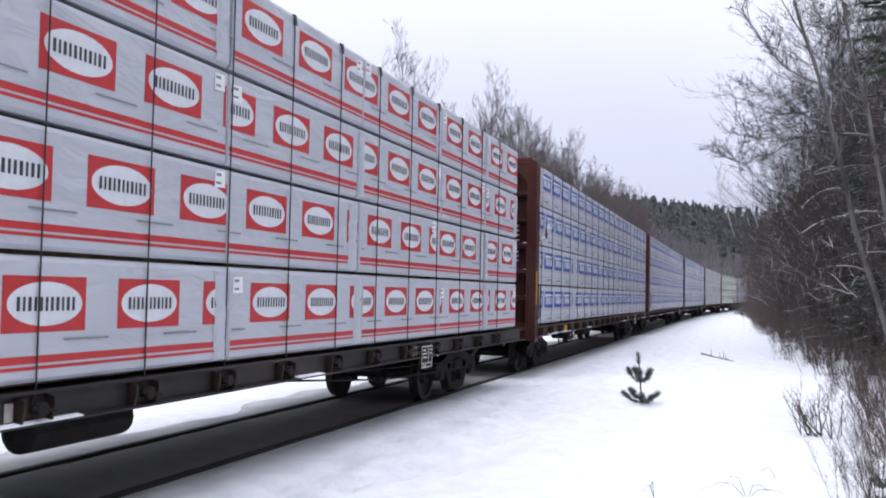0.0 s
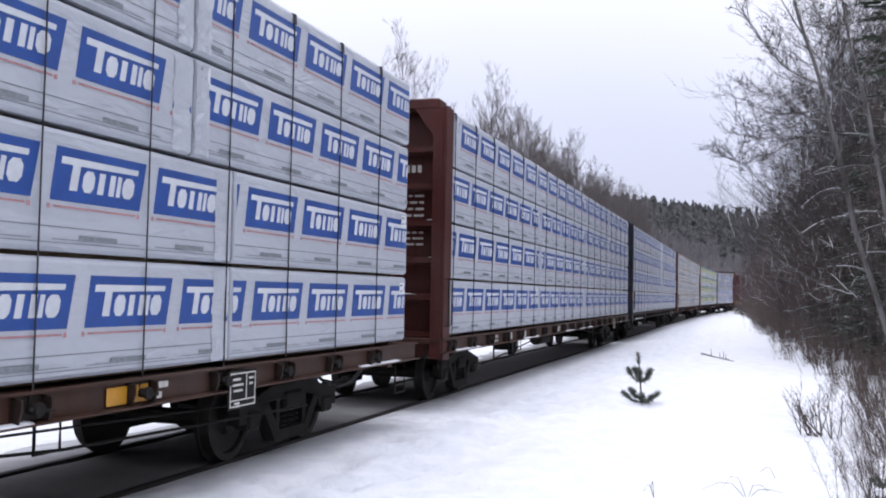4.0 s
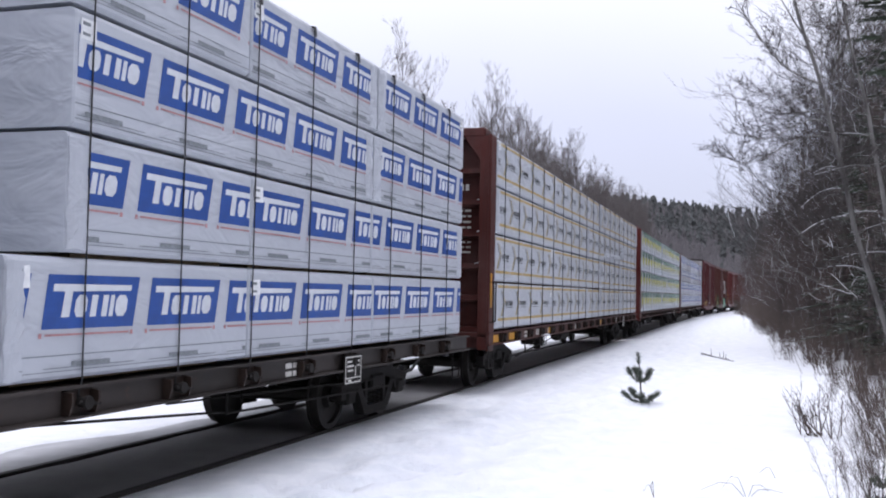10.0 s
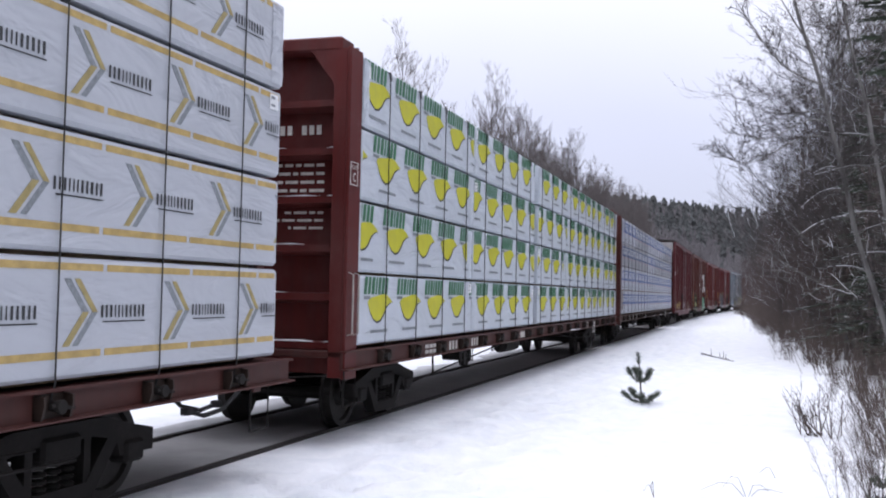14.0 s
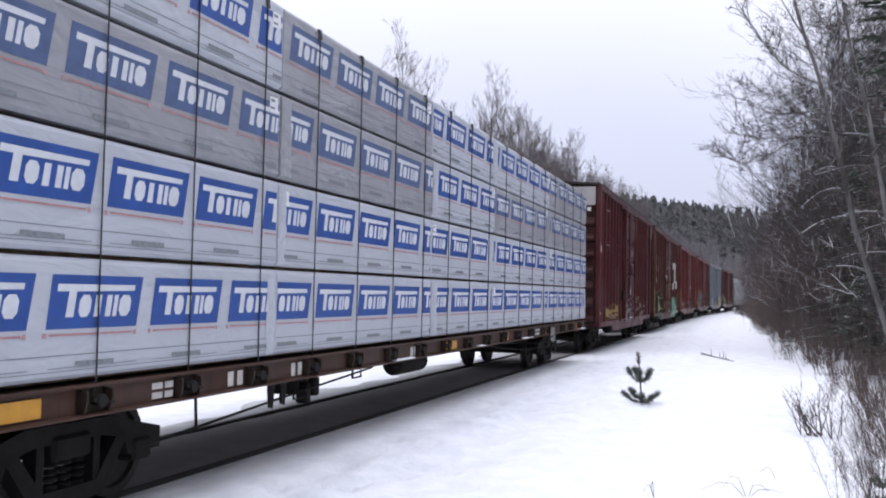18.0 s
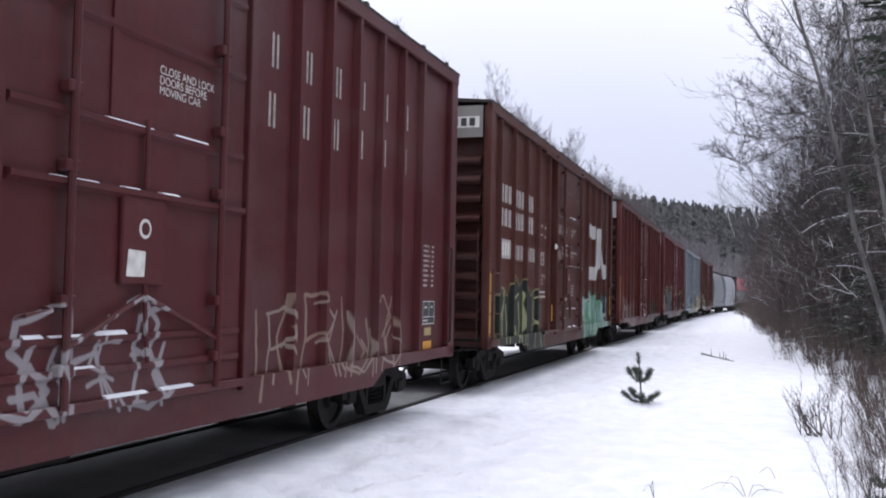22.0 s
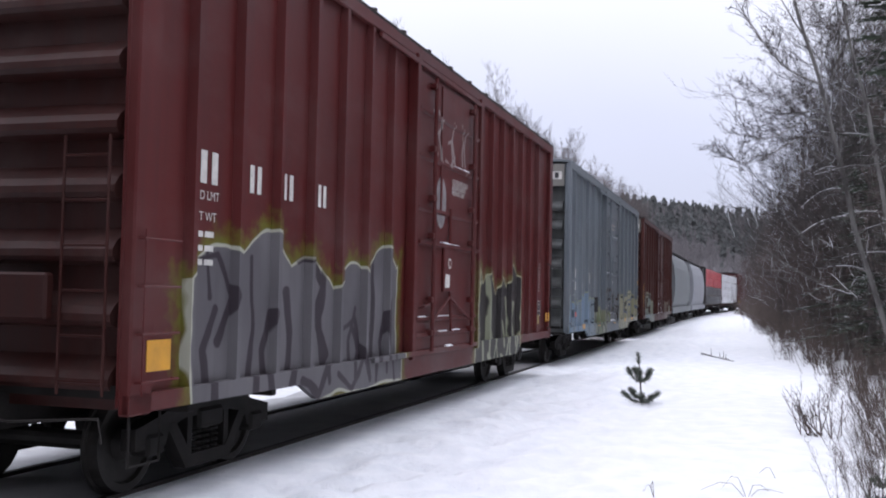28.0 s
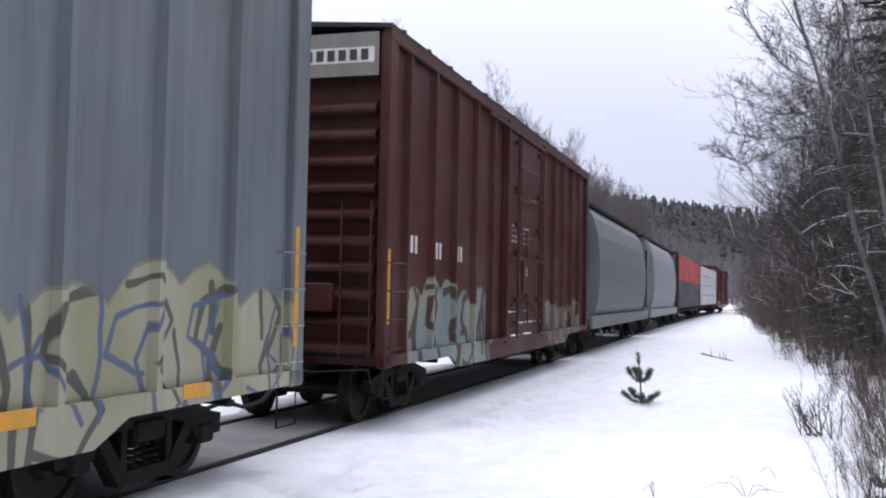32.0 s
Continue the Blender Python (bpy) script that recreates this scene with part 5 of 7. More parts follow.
PAINTS = {
    "charcoal": paint("charcoal_paint", (0.026, 0.023, 0.022), 0.4, 0.3),
    "oxide": paint("brown_oxide_paint", (0.078, 0.017, 0.013), 0.45, 0.3),
    "oxide_sill": paint("rusted_brown_sill_paint", (0.070, 0.031, 0.019), 0.6, 0.5),
    # sill brown darkened to carry the shade in the winch recesses
    "sill_shade": paint("shaded_grimy_bracket_paint", (0.030, 0.017, 0.012), 0.5, 0.4),
    "navy": paint("blue_black_paint", (0.009, 0.013, 0.023), 0.3, 0.1),
    "black_sill": paint("brown_black_sill_paint", (0.030, 0.024, 0.021), 0.5, 0.4),
    "dark_red": paint("dark_red_paint", (0.105, 0.013, 0.011), 0.35, 0.15),
    "red_sill": paint("red_brown_sill_paint", (0.072, 0.020, 0.016), 0.5, 0.35),
    "maroon": paint("maroon_paint", (0.088, 0.014, 0.016), 0.3, 0.12, 0.5,
                    [(1.42, 4.75, 1.08, 1.62, ((0.36, 0.27, 0.12), (0.33, 0.24, 0.10), (0.20, 0.12, 0.07)), (0.20, 0.13, 0.07), None, 3, (0.075, 0.016, 0.016), 0.03),
                     (1.45, 4.5, 0.80, 1.30, None, None, None, 31, (0.26, 0.20, 0.19), 0.016),
                     (6.2, 8.25, 0.98, 1.85, None, None, None, 5, (0.30, 0.28, 0.29), 0.016),
                     (6.3, 8.3, 0.95, 1.55, None, None, None, 55, (0.30, 0.28, 0.29), 0.014),
                     (9.6, 13.6, 0.85, 1.95, None, None, None, 2, (0.24, 0.17, 0.13), 0.014),
                     (9.8, 13.8, 0.9, 1.8, None, None, None, 22, (0.26, 0.21, 0.18), 0.010)], SHIELD),
    "brown": paint("dark_brown_paint", (0.082, 0.020, 0.013), 0.35, 0.2, 0.55,
                   [(0.80, 4.90, 0.60, 2.25, ((0.017, 0.018, 0.014), (0.022, 0.023, 0.020), (0.030, 0.030, 0.027)), (0.20, 0.20, 0.09), None, 1, (0.38, 0.39, 0.20), 0.016),
                    (10.1, 15.2, 0.62, 2.05, ((0.13, 0.30, 0.17), (0.33, 0.42, 0.45), (0.12, 0.27, 0.13)), (0.014, 0.016, 0.015), (0.025, 0.035, 0.02), 4, (0.016, 0.018, 0.018), 0.050),
                    (10.3, 15.0, 0.75, 1.95, None, None, None, 41, (0.40, 0.46, 0.42), 0.012)], EMBLEM),
    "red": paint("faded_red_paint", (0.105, 0.016, 0.012), 0.35, 0.15, 0.5,
                 [(1.3, 5.2, 0.62, 1.85, ((0.13, 0.065, 0.06), (0.20, 0.15, 0.14), (0.22, 0.15, 0.15)), (0.16, 0.09, 0.08), None, 7, (0.30, 0.27, 0.26), 0.020),
                  (9.8, 14.5, 0.66, 1.75, ((0.07, 0.03, 0.022), (0.05, 0.055, 0.040), (0.09, 0.11, 0.085)), (0.05, 0.02, 0.014), None, 8, (0.035, 0.02, 0.016), 0.03)]),
    "crimson": paint("crimson_brown_paint", (0.098, 0.013, 0.012), 0.3, 0.1, 0.5,
                     [(7.0, 8.9, 3.75, 4.55, None, None, None, 91, (0.26, 0.22, 0.21), 0.020),
                      (0.85, 5.95, 0.70, 2.42, ((0.100, 0.093, 0.100), (0.135, 0.127, 0.133), (0.125, 0.117, 0.122)), (0.36, 0.36, 0.29), (0.13, 0.16, 0.012), 9, (0.026, 0.018, 0.024), 0.050),
                      (9.5, 12.85, 0.62, 2.45, ((0.030, 0.026, 0.026), (0.040, 0.034, 0.033), (0.045, 0.045, 0.036)), (0.38, 0.38, 0.25), (0.16, 0.17, 0.06), 6, (0.30, 0.31, 0.22), 0.035)]),
    "slate": paint("blue_grey_paint", (0.182, 0.206, 0.226), 0.45, 0.12, 0.5,
                   [(6.6, 9.3, 0.95, 2.25, None, None, None, 71, (0.040, 0.030, 0.026), 0.030), (6.7, 9.2, 1.0, 2.2, None, None, None, 72, (0.060, 0.045, 0.036), 0.020),
                    (0.15, 4.65, 0.60, 1.98, ((0.22, 0.26, 0.285), (0.16, 0.24, 0.34), (0.24, 0.28, 0.30)), (0.28, 0.31, 0.21), None, 11, (0.055, 0.07, 0.085), 0.030),
                    (4.75, 7.0, 0.60, 1.70, ((0.14, 0.17, 0.09), (0.28, 0.28, 0.21), (0.30, 0.30, 0.24)), (0.22, 0.23, 0.18), None, 12, (0.025, 0.028, 0.028), 0.06),
                    (9.9, 15.7, 0.60, 2.10, ((0.36, 0.35, 0.26), (0.28, 0.27, 0.17), (0.34, 0.33, 0.26)), (0.22, 0.22, 0.16), None, 13, (0.07, 0.072, 0.066), 0.030),
                    (11.5, 15.6, 0.85, 1.95, None, None, None, 133, (0.085, 0.115, 0.20), 0.016)]),
    "rust_brown": paint("rust_brown_paint", (0.070, 0.017, 0.012), 0.35, 0.2, 0.55,
                        [(0.9, 5.2, 0.66, 2.10, ((0.24, 0.25, 0.19), (0.15, 0.20, 0.22), (0.24, 0.29, 0.31)), (0.20, 0.18, 0.13), None, 14, (0.055, 0.028, 0.022), 0.055),
                         (10.2, 14.6, 0.70, 1.75, ((0.14, 0.10, 0.08), (0.20, 0.20, 0.165), (0.18, 0.17, 0.14)), (0.10, 0.06, 0.05), None, 15, (0.06, 0.025, 0.02), 0.06)]),
    "hopper_grey": paint("hopper_grey_paint", (0.20, 0.215, 0.22), 0.25, 0.06),
    "hopper_pale": paint("pale_hopper_paint", (0.30, 0.31, 0.33), 0.25, 0.08),
    "cap_white": paint("chalky_white_cap", (0.46, 0.44, 0.43), 0.25, 0.2),
    "cap_grey": paint("bare_galvanised_cap", (0.26, 0.25, 0.225), 0.3, 0.25),
    # end paints: side colours darkened for shade between cars, plus heavier dirt and rust
    "slate_end_shade": paint("shaded_grimy_grey_end_paint", (0.115, 0.122, 0.120), 0.7, 0.5),
    "end_shade": paint("shaded_grimy_end_paint", (0.056, 0.014, 0.011), 0.6, 0.4),
    "roof_dark": paint("dark_roof_paint", (0.035, 0.028, 0.026), 0.3, 0.3),
}

# ---- the train, front to back: where each car's body begins, in metres behind the first bulkhead ----
FRONT = [-24.54, 0.1, 24.6, 49.08, 73.7, 98.35, 122.72, 148.35, 166.2, 184.15, 202.4, 220.5, 238.6, 255.4, 273.2, 291.2, 314.8, 338.5]
LONG = [22.95] * 7 + [15.8] * 6 + [16.3] * 2 + [22.95] * 2 + [15.8]


def build_train():
    centrebeam(0, "charcoal", "charcoal", label="charcoal centrebeam flat car loaded with red-marked lumber packs", marks=STENCIL_DIM, strap0=0.95)
    load(0, [([2.5, 5.55, 8.6, 11.65, 14.71, 17.7, 20.15], [0.84, 0.1, 0.6, 0.89, 0.54, 0.52, 0.92, 0.14]), ([2.5, 5.55, 8.55, 11.6, 14.59, 17.51, 20.15], [0.48, 0.2, 0.9, 0.51, 0.44, 1.02, 0.40, 0.56]), ([2.45, 5.5, 8.5, 11.56, 14.53, 17.72, 20.15], [1.14, 0.3, 0.7, 1.15, 0.92, 0.54, 0.65, 0.01]), ([2.45, 5.5, 8.5, 11.57, 14.62, 17.65, 20.15], [0.1, 0.5, 0.9, 0.3, 0.24, 0.47, 0.62, 0.89])], ["red"] * 4)
    car = centrebeam(1, "oxide", "oxide_sill", label="brown centrebeam flat car with yellow reflectors and blue-marked lumber", strap0=0.17)
    reflectors(car, [(0.15, 0.5), (3.2, 0.62), (7.15, 0.55), (11.0, 0.5), (16.3, 0.5)])
    upright_reflector(car, -0.32, 1.55, 2.25)
    load(1, [([4.46, 8.92, 13.16, 17.99], [0.77, 0.19, 0.04, 0.99, 1.01]), ([4.5, 9.03, 13.17, 18.0], [0.65, 0.53, 0.23, 0.60, 0.83]), ([6.4, 12.52, 17.32], [0.81, 0.08, 0.81, 0.06]), ([6.3, 12.39, 17.3], [0.24, 0.44, 0.57, 0.8])], ["blue"] * 4)
    torn_wrap(car, 0.60, 2.99, 0.20, 0.22, 0.03, STRAP, 11, "dark torn hole in the wrap")
    torn_wrap(car, 0.70, 3.06, 0.22, 0.26, 0.11, WRAP["blue"], 12)
    torn_wrap(car, 0.06, 2.92, 0.5, 0.12, 0.06, WRAP["blue"], 13)
    torn_wrap(car, 12.3, 2.90, 0.5, 0.15, 0.06, WRAP["blue"], 14)
    car = centrebeam(2, "oxide", "oxide_sill", label="rusty brown centrebeam flat car loaded with blue-marked lumber", strap0=0.07)
    reflectors(car, [(7.7, 0.4)], mat=RUST)
    load(2, [([6.49, 12.54, 17.48], [1.0, 0.96, 0.2, 0.24]), ([6.53, 12.56, 17.06], [0.51, 0.31, 0.74, 0.09]), ([6.57, 12.51, 17.22], [0.04, 1.07, 0.18, 0.37]), ([6.45, 12.37, 17.3], [0.53, 0.57, 0.32, 0.14])], ["blue"] * 4)
    car = centrebeam(3, "navy", "black_sill", label="blue-black centrebeam flat car with a gap in its lumber load", strap0=0.48, gap=(12.1, 13.2))
    upright_reflector(car, -0.30, 1.62, 1.9)
    load(3, [([4.1, 7.25, 12.12, 12.72, 15.79, 18.85], [0.02, 0.06, 0.61, 0, 0.36, 0.68, 0.30]), ([4.05, 7.1, 12.12, 13.25, 15.79, 18.75], [1.15, 0.20, 0.41, 0, 0.18, 0.80, 0.67]),
             ([3.95, 7.1, 12.1, 13.28, 18.75], [0.05, 0.04, 0.08, 0, 0.40, 0.29]), ([4.0, 7.3, 10.06, 12.12, 13.28, 15.71, 18.86], [0.06, 1.09, 0.96, 0.92, 0, 0.65, 0.42, 0.49])], ["blue"] * 4,
         gap=[(12.12, 12.72), (12.12, 13.25), (12.10, 13.28), (12.12, 13.28)])
    car = centrebeam(4, "oxide", "red_sill", label="oxide-red centrebeam flat car loaded with gold-banded lumber packs", strap0=0.64)
    reflectors(car, [(0.0, 0.4), (1.25, 0.45), (5.05, 0.42), (6.44, 0.46), (12.75, 0.5), (16.05, 0.30), (17.42, 0.45)])
    upright_reflector(car, -0.30, 1.52, 2.12)
    load(4, [([5.34, 10.4, 13.04, 17.8], [0.62, 0.31, 0.55, 0.52, 1.07]), ([5.4, 10.4, 12.98, 17.75], [0.25, 0.375, 1.04, 0.05, 0.54]),
             ([5.4, 10.4, 12.93, 17.75], [1.155, 1.155, 1.06, 0.96, 1.07]), ([5.45, 10.4, 12.81, 17.8], [0.6, 0.61, 0.49, 0.39, 0.45])], ["gold"] * 4)
    for x, z, w, h, deep, seed in ((12.86, 2.46, 0.26, 0.30, 0.07, 1), (17.45, 3.02, 0.62, 0.50, 0.16, 2), (13.4, 2.93, 1.5, 0.16, 0.09, 3), (14.9, 2.97, 1.3, 0.15, 0.08, 4), (16.2, 2.95, 1.2, 0.18, 0.10, 5),
                                   (13.3, 3.86, 0.4, 0.12, 0.05, 6), (12.75, 1.78, 0.22, 0.24, 0.06, 7), (15.1, 2.05, 0.5, 0.14, 0.06, 8)):
        torn_wrap(car, x, z, w, h, deep, WRAP["gold"], seed)
    car = centrebeam(5, "dark_red", "red_sill", label="red centrebeam flat car loaded with green and yellow marked lumber", strap0=0.89)
    load(5, [([4.9, 9.7, 10.05, 13.4, 16.76, 19.7], [0.3, 0.7, 0, 0.1, 0.86, 0.77, 0.15]), ([4.9, 9.7, 10.05, 13.4, 16.79, 19.58], [0.9, 0.2, 0, 0.5, 0.13, 0.24, 0.88]), ([4.9, 9.7, 10.05, 13.8, 17.26, 19.6], [0.5, 0.1, 0, 0.8, 0.3, 0.35, 0.36]), ([4.9, 9.7, 10.05, 13.8, 17.21, 19.59], [0.1, 0.6, 0, 0.3, 0.7, 0.44, 0.9])], ["leaf"] * 4, gap=[(9.7, 10.05)] * 4)
    car = centrebeam(6, "oxide", "oxide_sill", label="brown centrebeam flat car loaded with weathered blue-marked lumber", strap0=0.69)
    reflectors(car, [(0.9, 0.45), (10.2, 0.55), (13.6, 0.55), (17.2, 0.5), (21.6, 0.45)])
    load(6, [([4.6, 9.42, 12.86, 17.44], [0.3, 0.97, 0.02, 1.09, 0.52]), ([4.6, 9.37, 12.9, 17.88], [0.9, 0.94, 1.09, 0.44, 0.2]), ([4.6, 9.39, 12.98, 17.68], [0.4, 0.91, 0.42, 0.29, 0.8]), ([4.6, 9.3, 12.93, 17.9], [0.7, 0.2, 0.75, 0.67, 0.4])],
         ["blue", "blue", ("worn", "worn", "blue", "worn", "worn"), ("blue", "worn", "blue")])

    car = boxcar(7, "maroon", "maroon boxcar with a white end cap and pale tags", 0.77, cap="cap_white", roof="roof_dark", rear_bar=True, post0=0.56, post1=10.38, end_tint="end_shade", door=(6.2, 9.2))
    stencils(car, [(0.81, 1.22, 2.33, 2.54, 2), (0.87, 1.18, 1.86, 2.08, 2), (1.56, 1.90, 1.86, 2.08, 2), (2.38, 2.56, 1.86, 2.08, 1)], STENCIL)
    for text, x, z in (("LD LMT", 0.82, 1.70), ("191100", 1.57, 1.70), ("LT WT", 0.82, 1.54), ("71900", 1.57, 1.54)):
        lettered(car, text, x, z, 0.10, STENCIL_DIM)
    part("plate_box", Shape().tube([(3.07, -HALF + 0.075, 1.80), (3.30, -HALF + 0.075, 1.80), (3.30, -HALF + 0.075, 2.06), (3.07, -HALF + 0.075, 2.06), (3.07, -HALF + 0.075, 1.80)], 0.008, 4), STENCIL_DIM, car)
    stencils(car, [(9.86 + 0.765 * i - 0.05 * (i > 2), 10.11 + 0.765 * i - 0.05 * (i > 2), 3.93, 4.27, 1) for i in range(7) if i != 6] + [(14.30, 14.55, 3.93, 4.27, 1)] +
             [(9.82 + 0.765 * i - 0.05 * (i > 2), 10.07 + 0.765 * i - 0.05 * (i > 2), 3.34, 3.68, 1) for i in range(6)] + [(14.34, 14.56, 3.34, 3.68, 1)], STENCIL_DIM, name="large_lettering")
    lettered(car, "CLOSE AND LOCK\nDOORS BEFORE\nMOVING CAR", 7.86, 3.42, 0.095, STENCIL, -HALF - 0.014)
    reflectors(car, [(0.74, 0.32)], 0.94, 1.10, -HALF + 0.08)
    reflectors(car, [(0.78, 0.24)], 1.20, 1.29, -HALF + 0.08, GOLD_DULL)
    reflectors(car, [(0.08, 0.22)], 1.18, 1.27, -HALF - 0.001, GOLD_DULL)
    rear_stencils(car, 14.54, 2.41)
    reflectors(car, [(14.56, 0.38)], 0.88, 1.07, -HALF + 0.08)
    reflectors(car, [(14.62, 0.30)], 1.15, 1.26, -HALF + 0.08, GOLD_DULL)
    part("scrawl", Shape().tube([(0.06, -HALF - 0.002, 3.1), (0.10, -HALF - 0.002, 3.35), (0.14, -HALF - 0.002, 3.08), (0.19, -HALF - 0.002, 3.30), (0.24, -HALF - 0.002, 3.08), (0.27, -HALF - 0.002, 3.25)], 0.008, 4), STENCIL, car, "white sprayed scrawl")
    part("red_reflector", Shape().side([(4.62, 1.50), (4.80, 1.50), (4.80, 1.63), (4.62, 1.63)], -HALF + 0.083, 0.02), RED_LIGHT, car, "bright red plate")
    part("junction_box", Shape().box(5.45, 5.80, -HALF - 0.06, -HALF + 0.05, 1.62, 1.98, 0.02), STEEL_DARK, car)

    car = boxcar(8, "brown", "dark brown boxcar with large white lettering and dark tags", 1.13, door=(6.1, 9.5), cap="cap_grey", roof="roof_dark", end_tint="end_shade")
    big = []
    for z in (3.48, 3.03):
        big += [(1.09, 2.02, z, z + 0.34, 3), (2.26, 3.08, z, z + 0.34, 3), (3.42, 4.0, z, z + 0.34, 2)]
    big += [(2.23, 3.06, 2.44, 2.73, 3), (3.38, 4.18, 2.44, 2.73, 3)]
    stencils(car, big, STENCIL, name="large_lettering")
    part("patch", Shape().side([(1.08, 2.43), (1.97, 2.43), (1.97, 2.79), (1.08, 2.79)], -HALF + 0.083), STENCIL_DIM, car, "faded repaint patch")
    stencils(car, [(1.22, 1.86, 2.49, 2.73, 3)], STENCIL, y=-HALF + 0.078, name="patch_lettering")
    part("patch", Shape().side([(5.68, 2.80), (6.0, 2.83), (6.0, 2.92), (5.70, 2.94)], -HALF - 0.056), STENCIL, car, "white dab of paint")
    stencils(car, [(4.80, 5.02, 3.24, 3.30, 1), (5.18, 5.34, 3.23, 3.28, 1), (4.80, 5.03, 3.06, 3.11, 1), (5.18, 5.34, 3.02, 3.07, 1), (4.55, 5.30, 1.80, 1.84, 7), (4.75, 5.30, 1.70, 1.74, 6)] +
             [(4.56, 4.60, 2.16 - 0.09 * i, 2.21 - 0.09 * i, 1) for i in range(3)] + [(4.90, 5.02, 2.16 - 0.09 * i, 2.21 - 0.09 * i, 1) for i in range(3)], STENCIL)
    lettered(car, "XP", 5.12, 2.12, 0.11, STENCIL)
    plate_f = part("plate_box", Shape().tube([(4.78, -HALF + 0.075, 2.42), (5.04, -HALF + 0.075, 2.42), (5.04, -HALF + 0.075, 2.70), (4.78, -HALF + 0.075, 2.70), (4.78, -HALF + 0.075, 2.42)], 0.008, 4), STENCIL, car)
    lettered(plate_f, "PLATE", 4.81, 2.61, 0.075, STENCIL)
    lettered(plate_f, "F", 4.88, 2.47, 0.15, STENCIL)
    for text, x, z in (("DOOR OPENING\nW  12-6\nH  12-4", 8.02, 3.36), ("OUVERTURE DE PORTE\nW  12-6\nH  12-4", 7.97, 2.80), ("CLOSE AND LOCK\nDOORS BEFORE\nMOVING CAR", 6.82, 3.36), ("VERROUILLER LA\nPORTE AVANT DE\nDEPLACER LE WAGON", 6.78, 2.84)):
        lettered(car, text, x, z, 0.082, STENCIL, -HALF - 0.016)
    for z in (3.22, 2.62):
        box = part("notice_box", Shape().tube([(6.22, -HALF - 0.016, z), (6.60, -HALF - 0.016, z), (6.60, -HALF - 0.016, z + 0.19), (6.22, -HALF - 0.016, z + 0.19), (6.22, -HALF - 0.016, z)], 0.007, 4), STENCIL_DIM, car)
        stencils(box, [(6.26, 6.56, z + 0.11, z + 0.15, 5), (6.26, 6.54, z + 0.04, z + 0.08, 5)], STENCIL_DIM, y=-HALF - 0.016, name="notice")
    stencils(car, [(8.0, 8.42, 1.98 - 0.08 * j, 2.02 - 0.08 * j, 5) for j in range(4)] + [(7.2, 7.52, 1.62, 1.70, 4)], STENCIL_DIM, y=-HALF - 0.016, name="door_lettering")
    upright_reflector(car, 3.34, 1.14, 1.62, -HALF + 0.082)
    upright_reflector(car, 5.64, 1.16, 1.54)
    upright_reflector(car, 0.05, 1.02, 2.15)
    upright_reflector(car, 15.25, 1.15, 2.05)

    car = boxcar(9, "red", "faded red boxcar with pale tags along its sill", 1.13, cap="cap_white", roof="roof_dark", length=16.1, end_tint="end_shade")
    stencils(car, [(0.98, 1.50, 2.36, 2.58, 3), (1.0, 1.48, 1.94, 2.16, 3), (2.12, 2.6, 1.94, 2.16, 3), (1.0, 1.3, 1.66, 1.72, 4), (1.0, 1.3, 1.50, 1.56, 4)], STENCIL)
    reflectors(car, [(0.9, 0.45)], 0.92, 1.1, -HALF + 0.08)
    upright_reflector(car, 0.06, 1.25, 2.45)
    upright_reflector(car, 15.9, 1.2, 2.4)
    rear_stencils(car, 14.5, 2.3)

    car = boxcar(10, "crimson", "crimson boxcar with large grey and black tags", 0.77, cap="cap_white", roof="roof_dark", rear_bar=True, end_tint="end_shade", post1=9.71)
    stencils(car, [(1.02, 1.38, 2.66, 2.94, 2), (1.88, 2.16, 2.66, 2.92, 2), (2.55, 2.84, 2.66, 2.92, 2), (3.38, 3.64, 2.66, 2.90, 2), (0.9, 1.3, 2.20, 2.25, 6), (0.9, 1.3, 2.08, 2.13, 6), (0.9, 1.3, 1.96, 2.01, 6)], STENCIL)
    lettered(car, "CLOSE AND LOCK\nDOORS BEFORE\nMOVING CAR", 7.95, 3.42, 0.10, STENCIL, -HALF - 0.016)
    for text, z in (("LD LMT", 2.52), ("LT WT", 2.34)):
        lettered(car, text, 0.96, z, 0.11, STENCIL)
    part("sprayed_oval", Shape().side([(7.42 + 0.24 * math.cos(2 * math.pi * i / 24), 3.12 + (0.34 if math.sin(2 * math.pi * i / 24) > 0 else 0.42) * math.sin(2 * math.pi * i / 24)) for i in range(24)], -HALF - 0.0135, 0.0015), PALE_SPRAY, car, "pale grey sprayed oval")
    reflectors(car, [(0.20, 0.32)], 1.12, 1.36, -HALF - 0.001)
    reflectors(car, [(15.18, 0.16), (15.45, 0.20)], 1.18, 1.37, -HALF - 0.001)
    reflectors(car, [(14.45, 0.42)], 1.13, 1.32, -HALF + 0.08, GOLD_DULL)
    rear_stencils(car, 14.45, 2.40)

    car = boxcar(11, "slate", "blue-grey boxcar with pale blue and cream tags", 1.13, cap="cap_grey", roof="slate", end_tint="slate_end_shade")
    stencils(car, [(1.0, 1.55, 2.22, 2.46, 3), (1.0, 1.55, 1.90, 2.12, 3), (2.12, 2.6, 1.90, 2.12, 3)], STENCIL)
    lettered(car, "SELLING\nLIKE HOT\nCAKES\n   ?", 1.0, 3.28, 0.20, MARKER)
    stencils(car, [(7.2, 8.5, 4.02, 4.09, 9), (7.2, 8.3, 3.90, 3.96, 8)], STENCIL_DIM, y=-HALF - 0.014, name="door_lettering")
